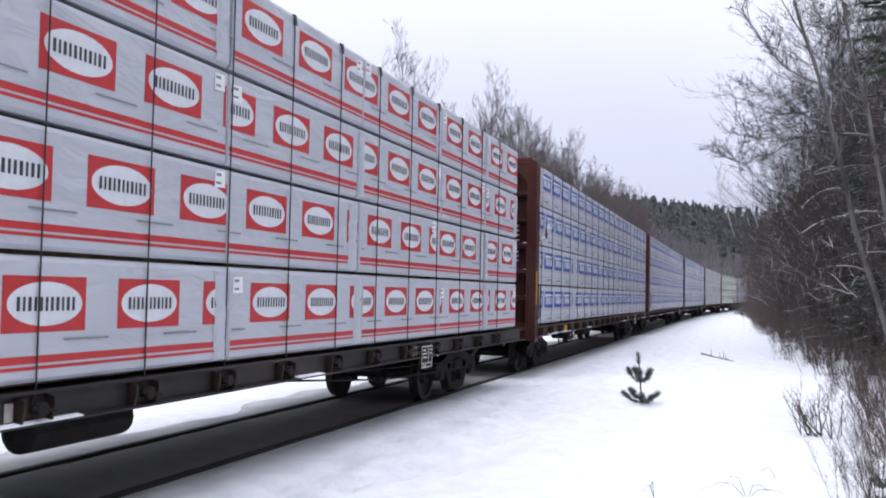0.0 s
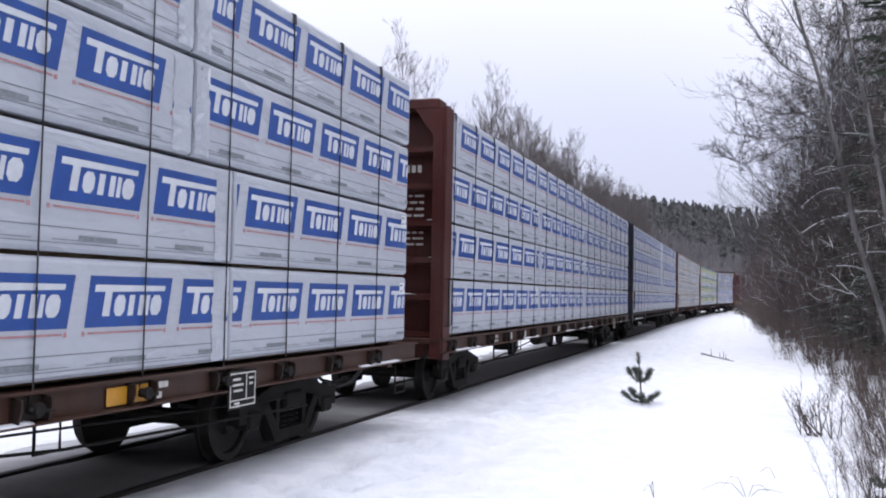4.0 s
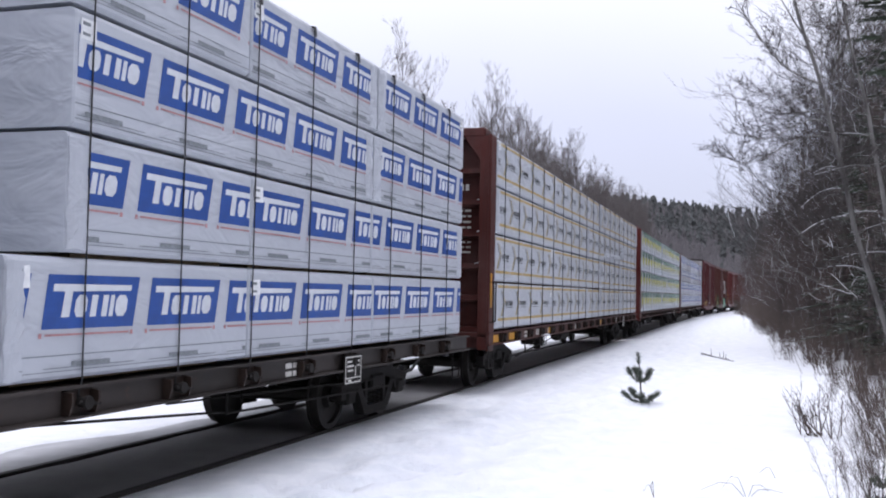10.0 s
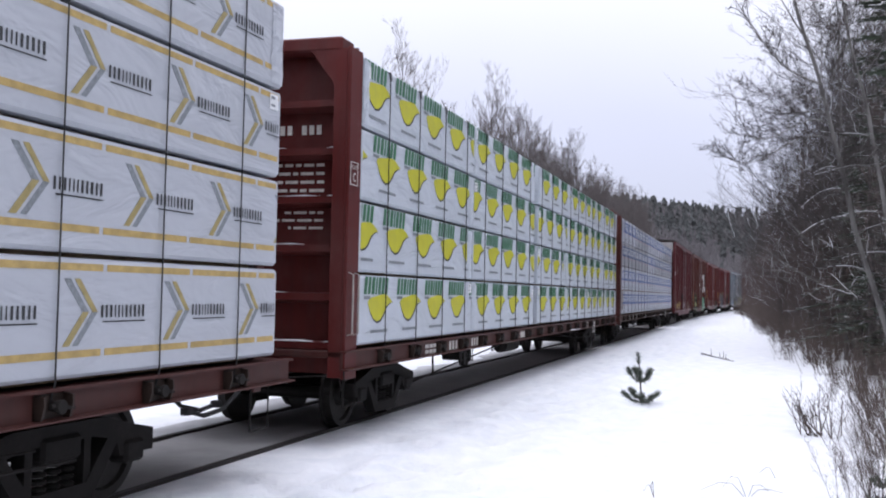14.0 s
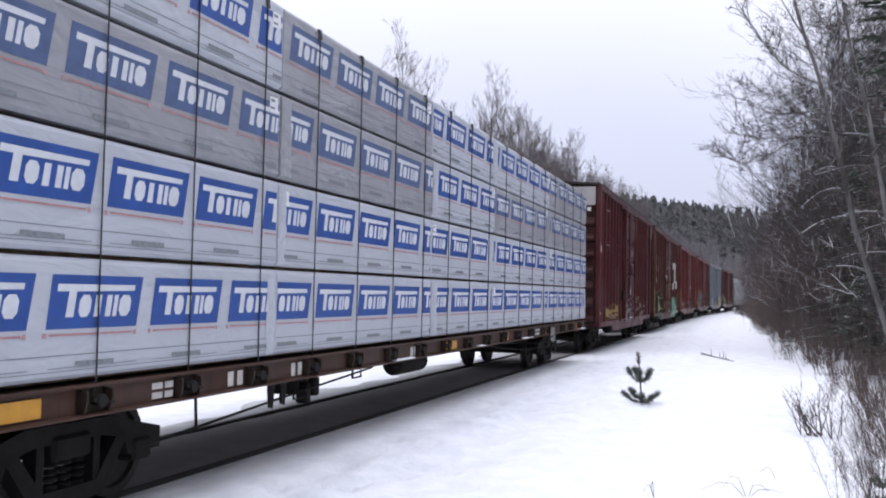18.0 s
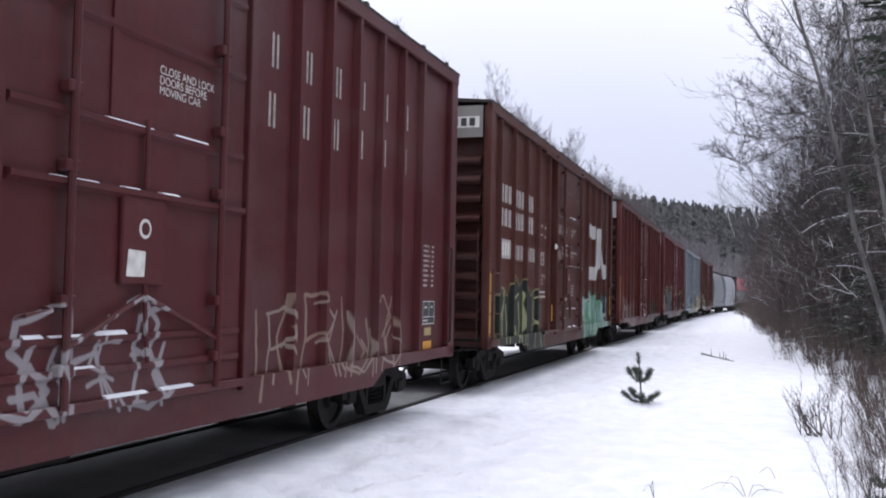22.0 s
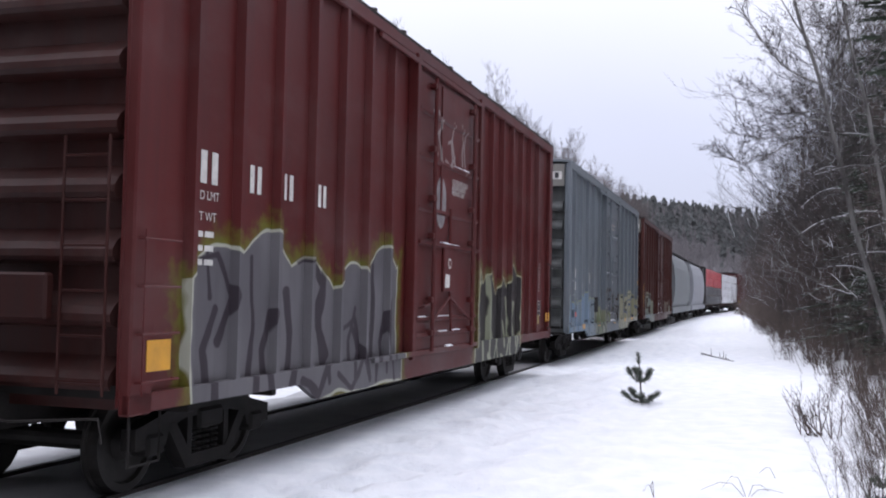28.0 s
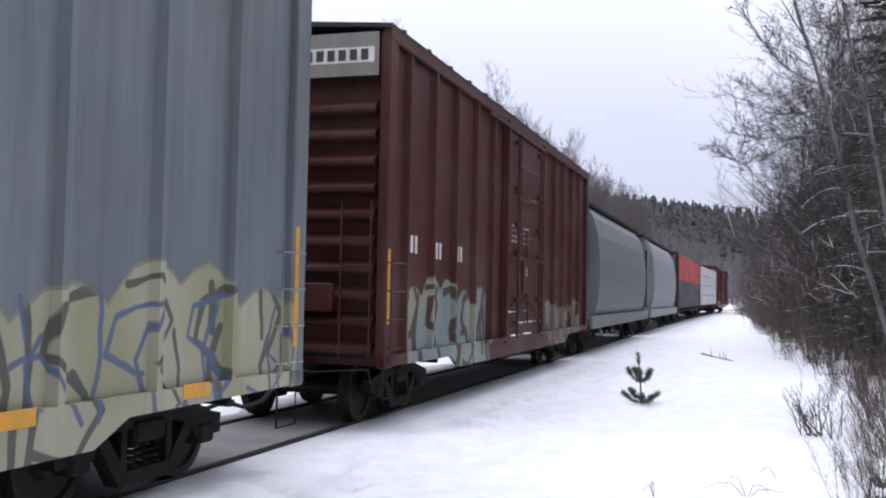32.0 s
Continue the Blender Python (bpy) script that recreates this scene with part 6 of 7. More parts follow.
    part("plate_box", Shape().tube([(3.50, -HALF + 0.075, 2.12), (3.75, -HALF + 0.075, 2.12), (3.75, -HALF + 0.075, 2.40), (3.50, -HALF + 0.075, 2.40), (3.50, -HALF + 0.075, 2.12)], 0.008, 4), STENCIL, car)
    part("red_reflector", Shape().side([(1.46, 1.20), (1.60, 1.20), (1.60, 1.32), (1.46, 1.32)], -HALF + 0.083, 0.01), RED_LIGHT, car, "small red plate")
    reflectors(car, [(2.2, 0.42), (5.1, 0.42), (8.6, 0.4), (11.5, 0.4), (13.6, 0.4)], 0.86, 0.98, -HALF - 0.003)
    part("placard", Shape().box(4.25, 4.85, -HALF - 0.02, -HALF + 0.05, 1.28, 1.72, 0.004), STEEL_DARK, car)
    upright_reflector(car, 15.55, 1.2, 2.4)

    car = boxcar(12, "rust_brown", "rust-brown boxcar with cream and pale blue tags", 1.13, cap="cap_grey", roof="roof_dark")
    stencils(car, [(0.95, 1.5, 2.30, 2.54, 3), (2.1, 2.6, 2.26, 2.50, 3), (3.2, 3.7, 2.26, 2.50, 3)], STENCIL)
    stencils(car, [(6.6 + 1.0 * i, 7.1 + 1.0 * i, 3.05 - 0.10 * j, 3.09 - 0.10 * j, 5) for i in range(2) for j in range(4)], STENCIL_DIM, y=-HALF - 0.014, name="door_lettering")
    upright_reflector(car, 0.05, 1.35, 2.3)

    hopper(13, "hopper_grey", "grey covered hopper car with curved sides")
    hopper(14, "hopper_pale", "pale grey covered hopper car with curved sides")
    centrebeam(15, "charcoal", "charcoal", label="black centrebeam flat car loaded with scarlet and black wrapped lumber")
    load(15, [([4.9, 9.8, 14.7, 19.6], [])] * 4, ["black", "black", "scarlet", "scarlet"])
    centrebeam(16, "oxide", "oxide_sill", label="brown centrebeam flat car loaded with plain white lumber")
    load(16, [([4.9, 9.8, 14.7, 19.6], [])] * 4, ["plain"] * 4)
    boxcar(17, "maroon", "dark maroon boxcar near the end of the train", 0.77, roof="roof_dark")


build_train()

# ---- woods ----
BARK_GREY = bark("grey_bark", (0.090, 0.080, 0.076))
BARK_BIRCH = bark("birch_bark", (0.10, 0.093, 0.088), (0.24, 0.23, 0.22))
BARK_BROWN = bark("red_brown_twigs", (0.088, 0.066, 0.060))
TWIG_GREY = bark("grey_twigs", (0.118, 0.102, 0.097))
SHRUB = bark("shrub_twigs", (0.088, 0.066, 0.056))
TWIG_BIRCH = bark("birch_twigs", (0.055, 0.046, 0.044))
TWIG_DARK = bark("dark_twigs", (0.050, 0.042, 0.040))
NEEDLE = plain("dark_green_needles", (0.038, 0.054, 0.032), 0.7, 0.5, 9.0)
NEEDLE_BLUE = plain("grey_green_needles", (0.15, 0.17, 0.14), 0.7, 0.4, 15.0)
# distance haze is put into these two paler, greyer colours
FAR_BARE = bark("hazed_bare_wood", (0.165, 0.153, 0.156))
FAR_PINE = plain("hazed_pine", (0.092, 0.098, 0.096), 0.8, 0.2, 0.2)


def quick(shape, name, material):
    me = bpy.data.meshes.new(name)
    me.from_pydata(shape.v, [], shape.f)
    me.materials.append(material)
    me.update()
    return me


def bare_tree(rnd, height, radius, lean=0.0, spread=0.5, up=0.35, limbs=16, twigs=4, first=0.25, fine=0.5, kinks=9, snowy=0.0, rmin=0.004, reach=0.40):
    """Trunk and limbs, and a crown of fine forked twigs, as two shapes (and snow on the limbs)."""
    wood, crown, snow = Shape(), Shape(), Shape()
    pts = []
    x = y = 0.0
    ang = rnd.uniform(0, 6.28)
    for i in range(kinks + 1):
        q = i / kinks
        pts.append(Vector((x + lean * height * q * q, y, height * q)))
        x += rnd.gauss(0, 0.018) * height / kinks * 3
        y += rnd.gauss(0, 0.018) * height / kinks * 3
    wood.tube([tuple(p) for p in pts], radius, 7, radius * 0.12, caps=False)

    def shoot(p, d, ln, r, depth):
        steps = 4 if depth else 3
        path = [Vector(p)]
        dd = Vector(d)
        for k in range(steps):
            dd = (dd + Vector((rnd.gauss(0, 0.16), rnd.gauss(0, 0.16), up * 0.22 + rnd.gauss(0, 0.10)))).normalized()
            path.append(path[-1] + dd * ln / steps)
        tgt = wood if depth == 0 else crown
        tgt.tube([tuple(q) for q in path], r, 4 if depth == 0 else 3, max(r * 0.3, rmin * 0.5), caps=False)
        if snowy and depth < 3 and rnd.random() < snowy * (0.3 if depth == 0 else 1.0):
            snow.tube([tuple(q + Vector((0, 0, r * 0.9 + 0.003))) for q in path], r * 0.55 + 0.005, 4, r * 0.3 + 0.003, caps=False)
        if depth >= 3:
            return
        n = twigs if depth == 0 else max(2, twigs - 1)
        for k in range(n):
            j = rnd.uniform(0.25, 1.0) * steps
            i0 = min(steps - 1, int(j))
            base = path[i0].lerp(path[i0 + 1], j - i0)
            ax = Vector((rnd.gauss(0, 1), rnd.gauss(0, 1), rnd.gauss(0, 0.6)))
            nd = (dd * 0.75 + ax.normalized() * 0.65 + Vector((0, 0, up * 0.3))).normalized()
            if depth == 2 and rnd.random() > fine:
                continue
            shoot(base, nd, ln * rnd.uniform(0.38, 0.62), max(rmin, r * 0.42), depth + 1)

    for i in range(limbs):
        q = first + (0.97 - first) * (i + rnd.random()) / limbs
        j = q * kinks
        i0 = min(kinks - 1, int(j))
        base = pts[i0].lerp(pts[i0 + 1], j - i0)
        ang += 2.4 + rnd.gauss(0, 0.5)
        d = Vector((math.cos(ang) * spread, math.sin(ang) * spread, up + rnd.uniform(0, 0.3))).normalized()
        shoot(base, d, height * (reach * (1 - q) + 0.3 * reach) * rnd.uniform(0.7, 1.2), radius * (1 - q * 0.8) * 0.42, 0)
    return wood, crown, snow


def make_tree(name, label, category, group, shapes, mats, at):
    ob = thing(name, label, category, group)
    for nm, sh, mat in zip(("trunk", "crown", "branch_snow"), shapes, mats):
        if sh.v:
            p = held(nm, quick(sh, nm, mat), ob)
            if nm == "branch_snow":
                tagged(p, kind="stuff")
    ob.matrix_basis = at
    return ob


def stand(x, y, turn=0.0, size=1.0, lean=0.0, sink=0.05):
    z = float(ground_z([x], [y])[0]) - sink
    return pose(x, y, z, lean, 0, turn) @ Matrix.Diagonal((size, size, size, 1))


def plant(kinds, spots):
    """kinds: prototypes already standing at the first spots; the rest are copies."""
    for i, (x, y, turn, size, lean) in enumerate(spots):
        if i < len(kinds):
            kinds[i].matrix_basis = stand(x, y, turn, size, lean)
        else:
            copy_thing(kinds[i % len(kinds)], stand(x, y, turn, size, lean))


def wood_edge(s):
    """How far right of the track the woods begin."""
    return 7.35 - 0.018 * s + 0.55 * float(sstep(46, 26, s)) - (0.05 * (s - 82) if s > 82 else 0.0) if s < 128 else 2.75


def birch(rnd, label, at, slope, radius, limbs, fill):
    """A slender leaning birch. limbs: height on the stem, turn, reach, thickness, then rise, sag and lift of its curve, and whether snow lies on it."""
    wood, crown, snow = Shape(), Shape(), Shape()

    def stem(z):
        return Vector((-slope * z + 0.003 * z * z + 0.030 * math.sin(1.7 * z) + 0.012 * math.sin(4.1 * z), 0.02 * math.sin(1.3 * z), z))
    wood.tube([tuple(stem(0.4 * i)) for i in range(28)], radius, 8, radius * 0.16, caps=False)

    def twig(p, d, ln, r, depth):
        path, dd = [Vector(p)], Vector(d)
        steps = 5 if depth < 2 else 2
        for k in range(steps):
            dd = (dd + Vector((rnd.gauss(0, 0.14), rnd.gauss(0, 0.14), rnd.gauss(0.03, 0.12)))).normalized()
            path.append(path[-1] + dd * ln / steps)
        crown.tube([tuple(q) for q in path], r, 3, max(0.0014, r * 0.35), caps=False)
        if depth < 3:
            side(path, dd, ln, r, depth)

    def side(path, dd, ln, r, depth):
        steps = len(path) - 1
        for k in range((15, 8, 5)[depth]):
            u = rnd.uniform(0.15, 1.0) * steps
            i0 = min(steps - 1, int(u))
            b = path[i0].lerp(path[i0 + 1], u - i0)
            run = (path[i0 + 1] - path[i0]).normalized()
            nd = (run * 0.8 + Vector((rnd.gauss(0, 0.5), rnd.gauss(0, 0.5), rnd.gauss(0.16, 0.40)))).normalized()
            twig(b, nd, ln * rnd.uniform(0.22, 0.46), max(0.0021, r * 0.42), depth + 1)
    for z, az, reach, r, rise, sag, lift, white in limbs:
        a = radians(az)
        c, sn = math.cos(a), math.sin(a)
        p0 = stem(z)
        path = []
        for k in range(10):
            u = k / 9
            w = 0.012 * reach * math.sin(7 * u + z * 3)
            path.append(p0 + Vector((c * reach * u + w, sn * reach * u - w, reach * (rise * u + sag * u * u + lift * u ** 3) + w)))
        wood.tube([tuple(q) for q in path], r, 5, r * 0.28, caps=False)
        side(path, (path[-1] - path[-2]).normalized(), reach, r, 0)
        if white:
            snow.tube([tuple(q + Vector((0, 0, r * 0.80))) for q in path[1:]], r * 0.45 + 0.001, 5, r * 0.2, caps=False)
    for k in range(fill):
        z = 1.5 + 6.5 * (k + rnd.random()) / fill
        a = rnd.uniform(0, 6.28)
        twig(stem(z), Vector((math.cos(a), math.sin(a), rnd.uniform(0.2, 0.9))).normalized(), rnd.uniform(0.5, 1.1), 0.006, 1)
    make_tree("birch_tree", label, "tree", "birches at the wood's edge", (wood, crown, snow), (BARK_BIRCH, TWIG_BIRCH, SNOW), at)


def leaning_birches():
    rnd = random.Random(77)
    birch(rnd, "slender leaning grey birch with snow on its lower limbs", stand(6.63, 14.0), 0.27, 0.046,
          ((4.82, 178, 1.25, 0.019, 0.45, 0.35, 0.25, False), (5.59, 170, 0.6, 0.012, 1.4, 0.4, 0.0, False), (4.70, 10, 0.55, 0.014, 1.6, 0.6, 0.5, False),
           (4.24, 184, 1.43, 0.013, 0.75, -2.9, 2.23, False), (4.01, 176, 1.46, 0.014, 0.70, -2.3, 1.43, False), (4.62, 188, 1.13, 0.010, 0.15, -0.2, 0.12, False),
           (4.42, 170, 0.9, 0.009, 0.20, -0.3, 0.15, False), (3.33, 182, 0.66, 0.014, 0.25, -0.66, 0.0, True), (2.94, 186, 0.75, 0.016, 0.08, -0.41, 0.0, True),
           (2.12, 178, 0.72, 0.011, 0.60, -0.52, 0.0, True), (3.61, 184, 0.42, 0.009, 0.45, -0.58, 0.0, True), (3.5, 20, 0.7, 0.011, 0.6, 0.0, 0.2, False),
           (2.7, 350, 0.6, 0.010, 0.5, -0.2, 0.0, True), (5.2, 30, 0.7, 0.010, 0.9, 0.2, 0.0, False), (6.2, 185, 0.8, 0.010, 0.9, 0.3, 0.0, False), (6.8, 10, 0.7, 0.009, 1.0, 0.3, 0.0, False)), 22)
    birch(rnd, "thin leaning grey birch standing behind another birch", stand(7.85, 16.0), 0.205, 0.048,
          ((5.4, 20, 0.9, 0.014, 0.9, 0.3, 0.0, False), (5.0, 175, 0.9, 0.012, 0.8, 0.2, 0.0, False), (4.4, 185, 0.9, 0.011, 0.4, -0.5, 0.2, True), (5.9, 170, 0.9, 0.011, 1.0, 0.3, 0.0, False),
           (3.9, 180, 1.1, 0.012, 0.3, -0.6, 0.2, True), (3.2, 172, 1.0, 0.012, 0.2, -0.5, 0.1, True), (6.4, 5, 0.8, 0.010, 1.1, 0.2, 0.0, False), (2.5, 184, 0.9, 0.011, 0.3, -0.4, 0.0, True)), 20)


def edge_brush():
    """Thin brown saplings crowding the wood's edge close by, leaning out over the snow."""
    rnd = random.Random(61)
    protos = []
    for i in range(5):
        wood = Shape()
        for k in range(9):
            a, r = rnd.uniform(0, 6.28), abs(rnd.gauss(0, 0.16))
            p = Vector((r * math.cos(a), r * math.sin(a), 0))
            h = rnd.uniform(0.9, 2.1)
            d = Vector((rnd.gauss(-0.16, 0.22), rnd.gauss(0, 0.20), 1)).normalized()
            path = [p]
            for q in range(5):
                d = (d + Vector((rnd.gauss(-0.02, 0.07), rnd.gauss(0, 0.07), 0.03))).normalized()
                path.append(path[-1] + d * h / 5)
            wood.tube([tuple(q) for q in path], 0.0065, 4, 0.002, caps=False)
            for j in range(13):
                u = rnd.uniform(0.8, 4.99)
                b = path[int(u)].lerp(path[int(u) + 1], u - int(u))
                e = (d * 0.8 + Vector((rnd.gauss(0, 0.55), rnd.gauss(0, 0.55), rnd.gauss(0.25, 0.2)))).normalized()
                ln = rnd.uniform(0.15, 0.42) * (1.15 - u / 6)
                m = b + e * ln * 0.5
                t = m + (e + Vector((0, 0, 0.35))).normalized() * ln * 0.5
                wood.tube([tuple(b), tuple(m), tuple(t)], 0.0030, 3, 0.0013, caps=False)
                for w in range(3):
                    f = b.lerp(t, rnd.uniform(0.3, 1.0))
                    wood.tube([tuple(f), tuple(f + Vector((rnd.gauss(0, 0.07), rnd.gauss(0, 0.07), rnd.uniform(0.02, 0.13))))], 0.0019, 3, 0.0012, caps=False)
        ob = thing("brush_clump", "clump of thin bare brown saplings in the snow", "sapling", "brush at the wood's edge")
        held("brush", quick(wood, "brush", SHRUB), ob)
        protos.append(ob)
    spots = []
    for i in range(46):
        y = 7.7 + 15.0 * ((i + rnd.random()) / 46) ** 1.15
        x = 0.414 * y + 0.04 + abs(rnd.gauss(0, 0.5 if y > 10 else 0.3)) + 0.10 * math.sin(2.1 * y)
        spots.append((x, y, rnd.uniform(-35, 35), rnd.uniform(0.7, 1.15) * (0.45 if y < 9.6 else 0.75 if y < 11.5 else 1.0), 0))
    for i in range(16):
        y = 15.0 + 10.0 * (i + rnd.random()) / 16
        spots.append((0.388 * y + abs(rnd.gauss(0, 0.35)), y, rnd.uniform(-35, 35), rnd.uniform(0.4, 0.75), 0))
    plant(protos, spots)
    # one low spreading bush standing out in the snow
    wood = Shape()
    for k in range(26):
        a = rnd.uniform(0, 6.28)
        d = Vector((rnd.uniform(-0.95, 0.35), rnd.gauss(0, 0.3), 1)).normalized()
        h = rnd.uniform(0.35, 0.78)
        p = Vector((rnd.gauss(0, 0.12), rnd.gauss(0, 0.10), 0))
        m = p + d * h * 0.5
        t = m + (d + Vector((rnd.gauss(0, 0.1), 0, 0.35))).normalized() * h * 0.5
        wood.tube([tuple(p), tuple(m), tuple(t)], 0.0075, 4, 0.0022, caps=False)
        for j in range(5):
            b = m.lerp(t, rnd.uniform(-0.3, 0.9))
            wood.tube([tuple(b), tuple(b + Vector((rnd.gauss(-0.03, 0.07), rnd.gauss(0, 0.06), rnd.uniform(0.06, 0.20))))], 0.0032, 3, 0.0014, caps=False)
    ob = thing("bush", "low bare bush fanning out of the snow", "shrub")
    held("brush", quick(wood, "brush", SHRUB), ob)
    ob.matrix_basis = stand(4.57, 12.15, 0, 1.0)


def far_line_trees():
    """Bare hardwoods standing behind the train."""
    rnd = random.Random(4)
    protos = []
    for i in range(6):
        shp = bare_tree(rnd, 15.0, 0.12, rnd.uniform(-0.03, 0.03), 0.42, 0.78, 22, 5, 0.22, 0.9, rmin=0.0075, reach=0.34)
        protos.append(make_tree("bare_tree", "tall slender bare grey hardwood tree behind the railway", "tree", "bare trees behind the track", shp, (BARK_GREY, TWIG_GREY, SNOW), Matrix()))
    spots = [(-2.0, 47.0, 30, 0.86, 0), (2.45, 54.5, 100, 0.84, 0), (-0.5, 50.5, 200, 0.72, 0), (3.9, 57.0, 10, 0.76, 0), (0.6, 60.0, 70, 0.62, 0), (4.6, 60.0, 50, 0.80, 0)]
    s = 65.0
    while s < 135:
        for q in range(3):
            x, y, a = on_track(s + rnd.uniform(-1.2, 1.2), -rnd.uniform(8.6, 11.6) - (0.0 if q < 2 else rnd.uniform(2, 12)))
            spots.append((x, y, rnd.uniform(0, 360), rnd.uniform(0.90, 1.14), rnd.uniform(-3, 3)))
        s += rnd.uniform(1.3, 1.9)
    plant(protos, spots)


def right_woods():
    rnd = random.Random(11)
    # tall grey trees at the wood's edge
    protos = []
    for i in range(4):
        shp = bare_tree(rnd, 11.5, 0.070, rnd.uniform(-0.07, -0.02), 0.70, 0.28, 36, 5, 0.14, 0.95, snowy=0.02, rmin=0.0032, reach=0.27)
        protos.append(make_tree("bare_tree", "bare grey-barked tree with snow on its limbs", "tree", "bare trees by the track", shp, (BARK_BIRCH, TWIG_DARK, SNOW), Matrix()))
    spots = []
    for i in range(38):
        if i < 16:
            x, y, a = on_track(rnd.uniform(25, 42), 8.3 + rnd.uniform(0, 2.4))
        else:
            x, y, a = on_track(rnd.uniform(26, 66), 9.2 + rnd.uniform(0, 10))
        spots.append((x, y, rnd.uniform(0, 360), rnd.uniform(0.85, 1.12), rnd.uniform(-4, 4)))
    plant(protos, spots)
    # thicket trees
    brown = []
    for i in range(5):
        shp = bare_tree(rnd, 8.2, 0.045, rnd.uniform(-0.04, 0.04), 0.55, 0.38, 34, 5, 0.12, 0.9, snowy=0.06, rmin=0.004, reach=0.24)
        brown.append(make_tree("young_tree", "young bare brown tree in a dense thicket", "tree", "thicket trees by the track", shp, (TWIG_DARK, BARK_BROWN, SNOW), Matrix()))
    spots = []
    s = 18.0
    while s < 150:
        edge = wood_edge(s) + 0.45
        for _ in range(3 if 30 < s < 62 else 2):
            lat = edge + abs(rnd.gauss(0, 3.0)) + 0.3
            x, y, a = on_track(s + rnd.uniform(-1, 1), lat)
            near = 0.6 if s < 24 else 0.85 if s < 30 else 1.0
            spots.append((x, y, rnd.uniform(0, 360), rnd.uniform(0.7, 1.25) * near * (1 + 0.25 * float(sstep(70, 130, s))), rnd.uniform(-4, 4)))
        s += 1.05 + s * 0.013
    for i in range(20):
        at_s = rnd.uniform(27, 52)
        x, y, a = on_track(at_s, wood_edge(at_s) + 0.5 + rnd.uniform(0, 1) * 2.6)
        spots.append((x, y, rnd.uniform(0, 360), rnd.uniform(0.75, 1.15), rnd.uniform(-4, 4)))
    plant(brown, spots)
    # slender dark poles deeper in
    poles = []
    for i in range(3):
        shp = bare_tree(rnd, 12.0, 0.075, rnd.uniform(-0.02, 0.02), 0.6, 0.18, 30, 5, 0.20, 0.9, snowy=0.025, rmin=0.004, reach=0.24)
        poles.append(make_tree("bare_tree", "tall thin dark bare tree deep in the wood", "tree", "bare trees in the wood", shp, (BARK_GREY, TWIG_DARK, SNOW), Matrix()))
    spots = []
    for i in range(46):
        s = rnd.uniform(22, 110)
        x, y, a = on_track(s, wood_edge(s) + 1.2 + rnd.uniform(0, 1) ** 1.5 * 18)
        spots.append((x, y, rnd.uniform(0, 360), rnd.uniform(0.6, 1.05) * (0.7 if s < 28 else 1.0), rnd.uniform(-4, 4)))
    plant(poles, spots)


def conifer(rnd, height, base, clumps, droop=0.25, first=0.10, dust=0.30):
    trunk, leaf, snow = Shape(), Shape(), Shape()
    trunk.tube([(0, 0, 0), (0, 0, height * 0.5), (0, 0, height)], 0.018 * height, 6, 0.004, caps=False)
    n = int(height * 9)
    for i in range(n):
        q = first + (1 - first) * (i + rnd.random()) / n
        z = height * q
        ln = base * (1 - q) ** 0.8 * rnd.uniform(0.65, 1.15) + 0.08
        a = rnd.uniform(0, 6.28)
        tip = Vector((math.cos(a) * ln, math.sin(a) * ln, -droop * ln + 0.12 * rnd.random()))
        leaf.tube([(0, 0, z), tuple(Vector((0, 0, z)) + tip)], 0.012 + 0.004 * ln, 3, 0.004, caps=False)
        for k in range(clumps):
            u = 0.2 + 0.8 * (k + rnd.random()) / clumps
            c = Vector((0, 0, z)) + tip * u
            side = Vector((-math.sin(a), math.cos(a), 0)) * rnd.choice((-1, 1)) * (0.35 * ln * (1.1 - u) + 0.05) + Vector((math.cos(a), math.sin(a), -0.1)) * 0.08
            w = Vector((math.cos(a), math.sin(a), 0.15)) * (0.05 + 0.03 * ln)
            leaf.add([c - w * 0.4, c + w, c + side + w * 0.5 + Vector((0, 0, rnd.uniform(-0.05, 0.02))), c + side * 0.8 - w * 0.5], [(0, 1, 2, 3)])
            if rnd.random() < dust:
                up = Vector((0, 0, 0.012))
                snow.add([c + up, c + w + up, c + side * 0.7 + w * 0.5 + up], [(0, 1, 2)])
    return trunk, leaf, snow


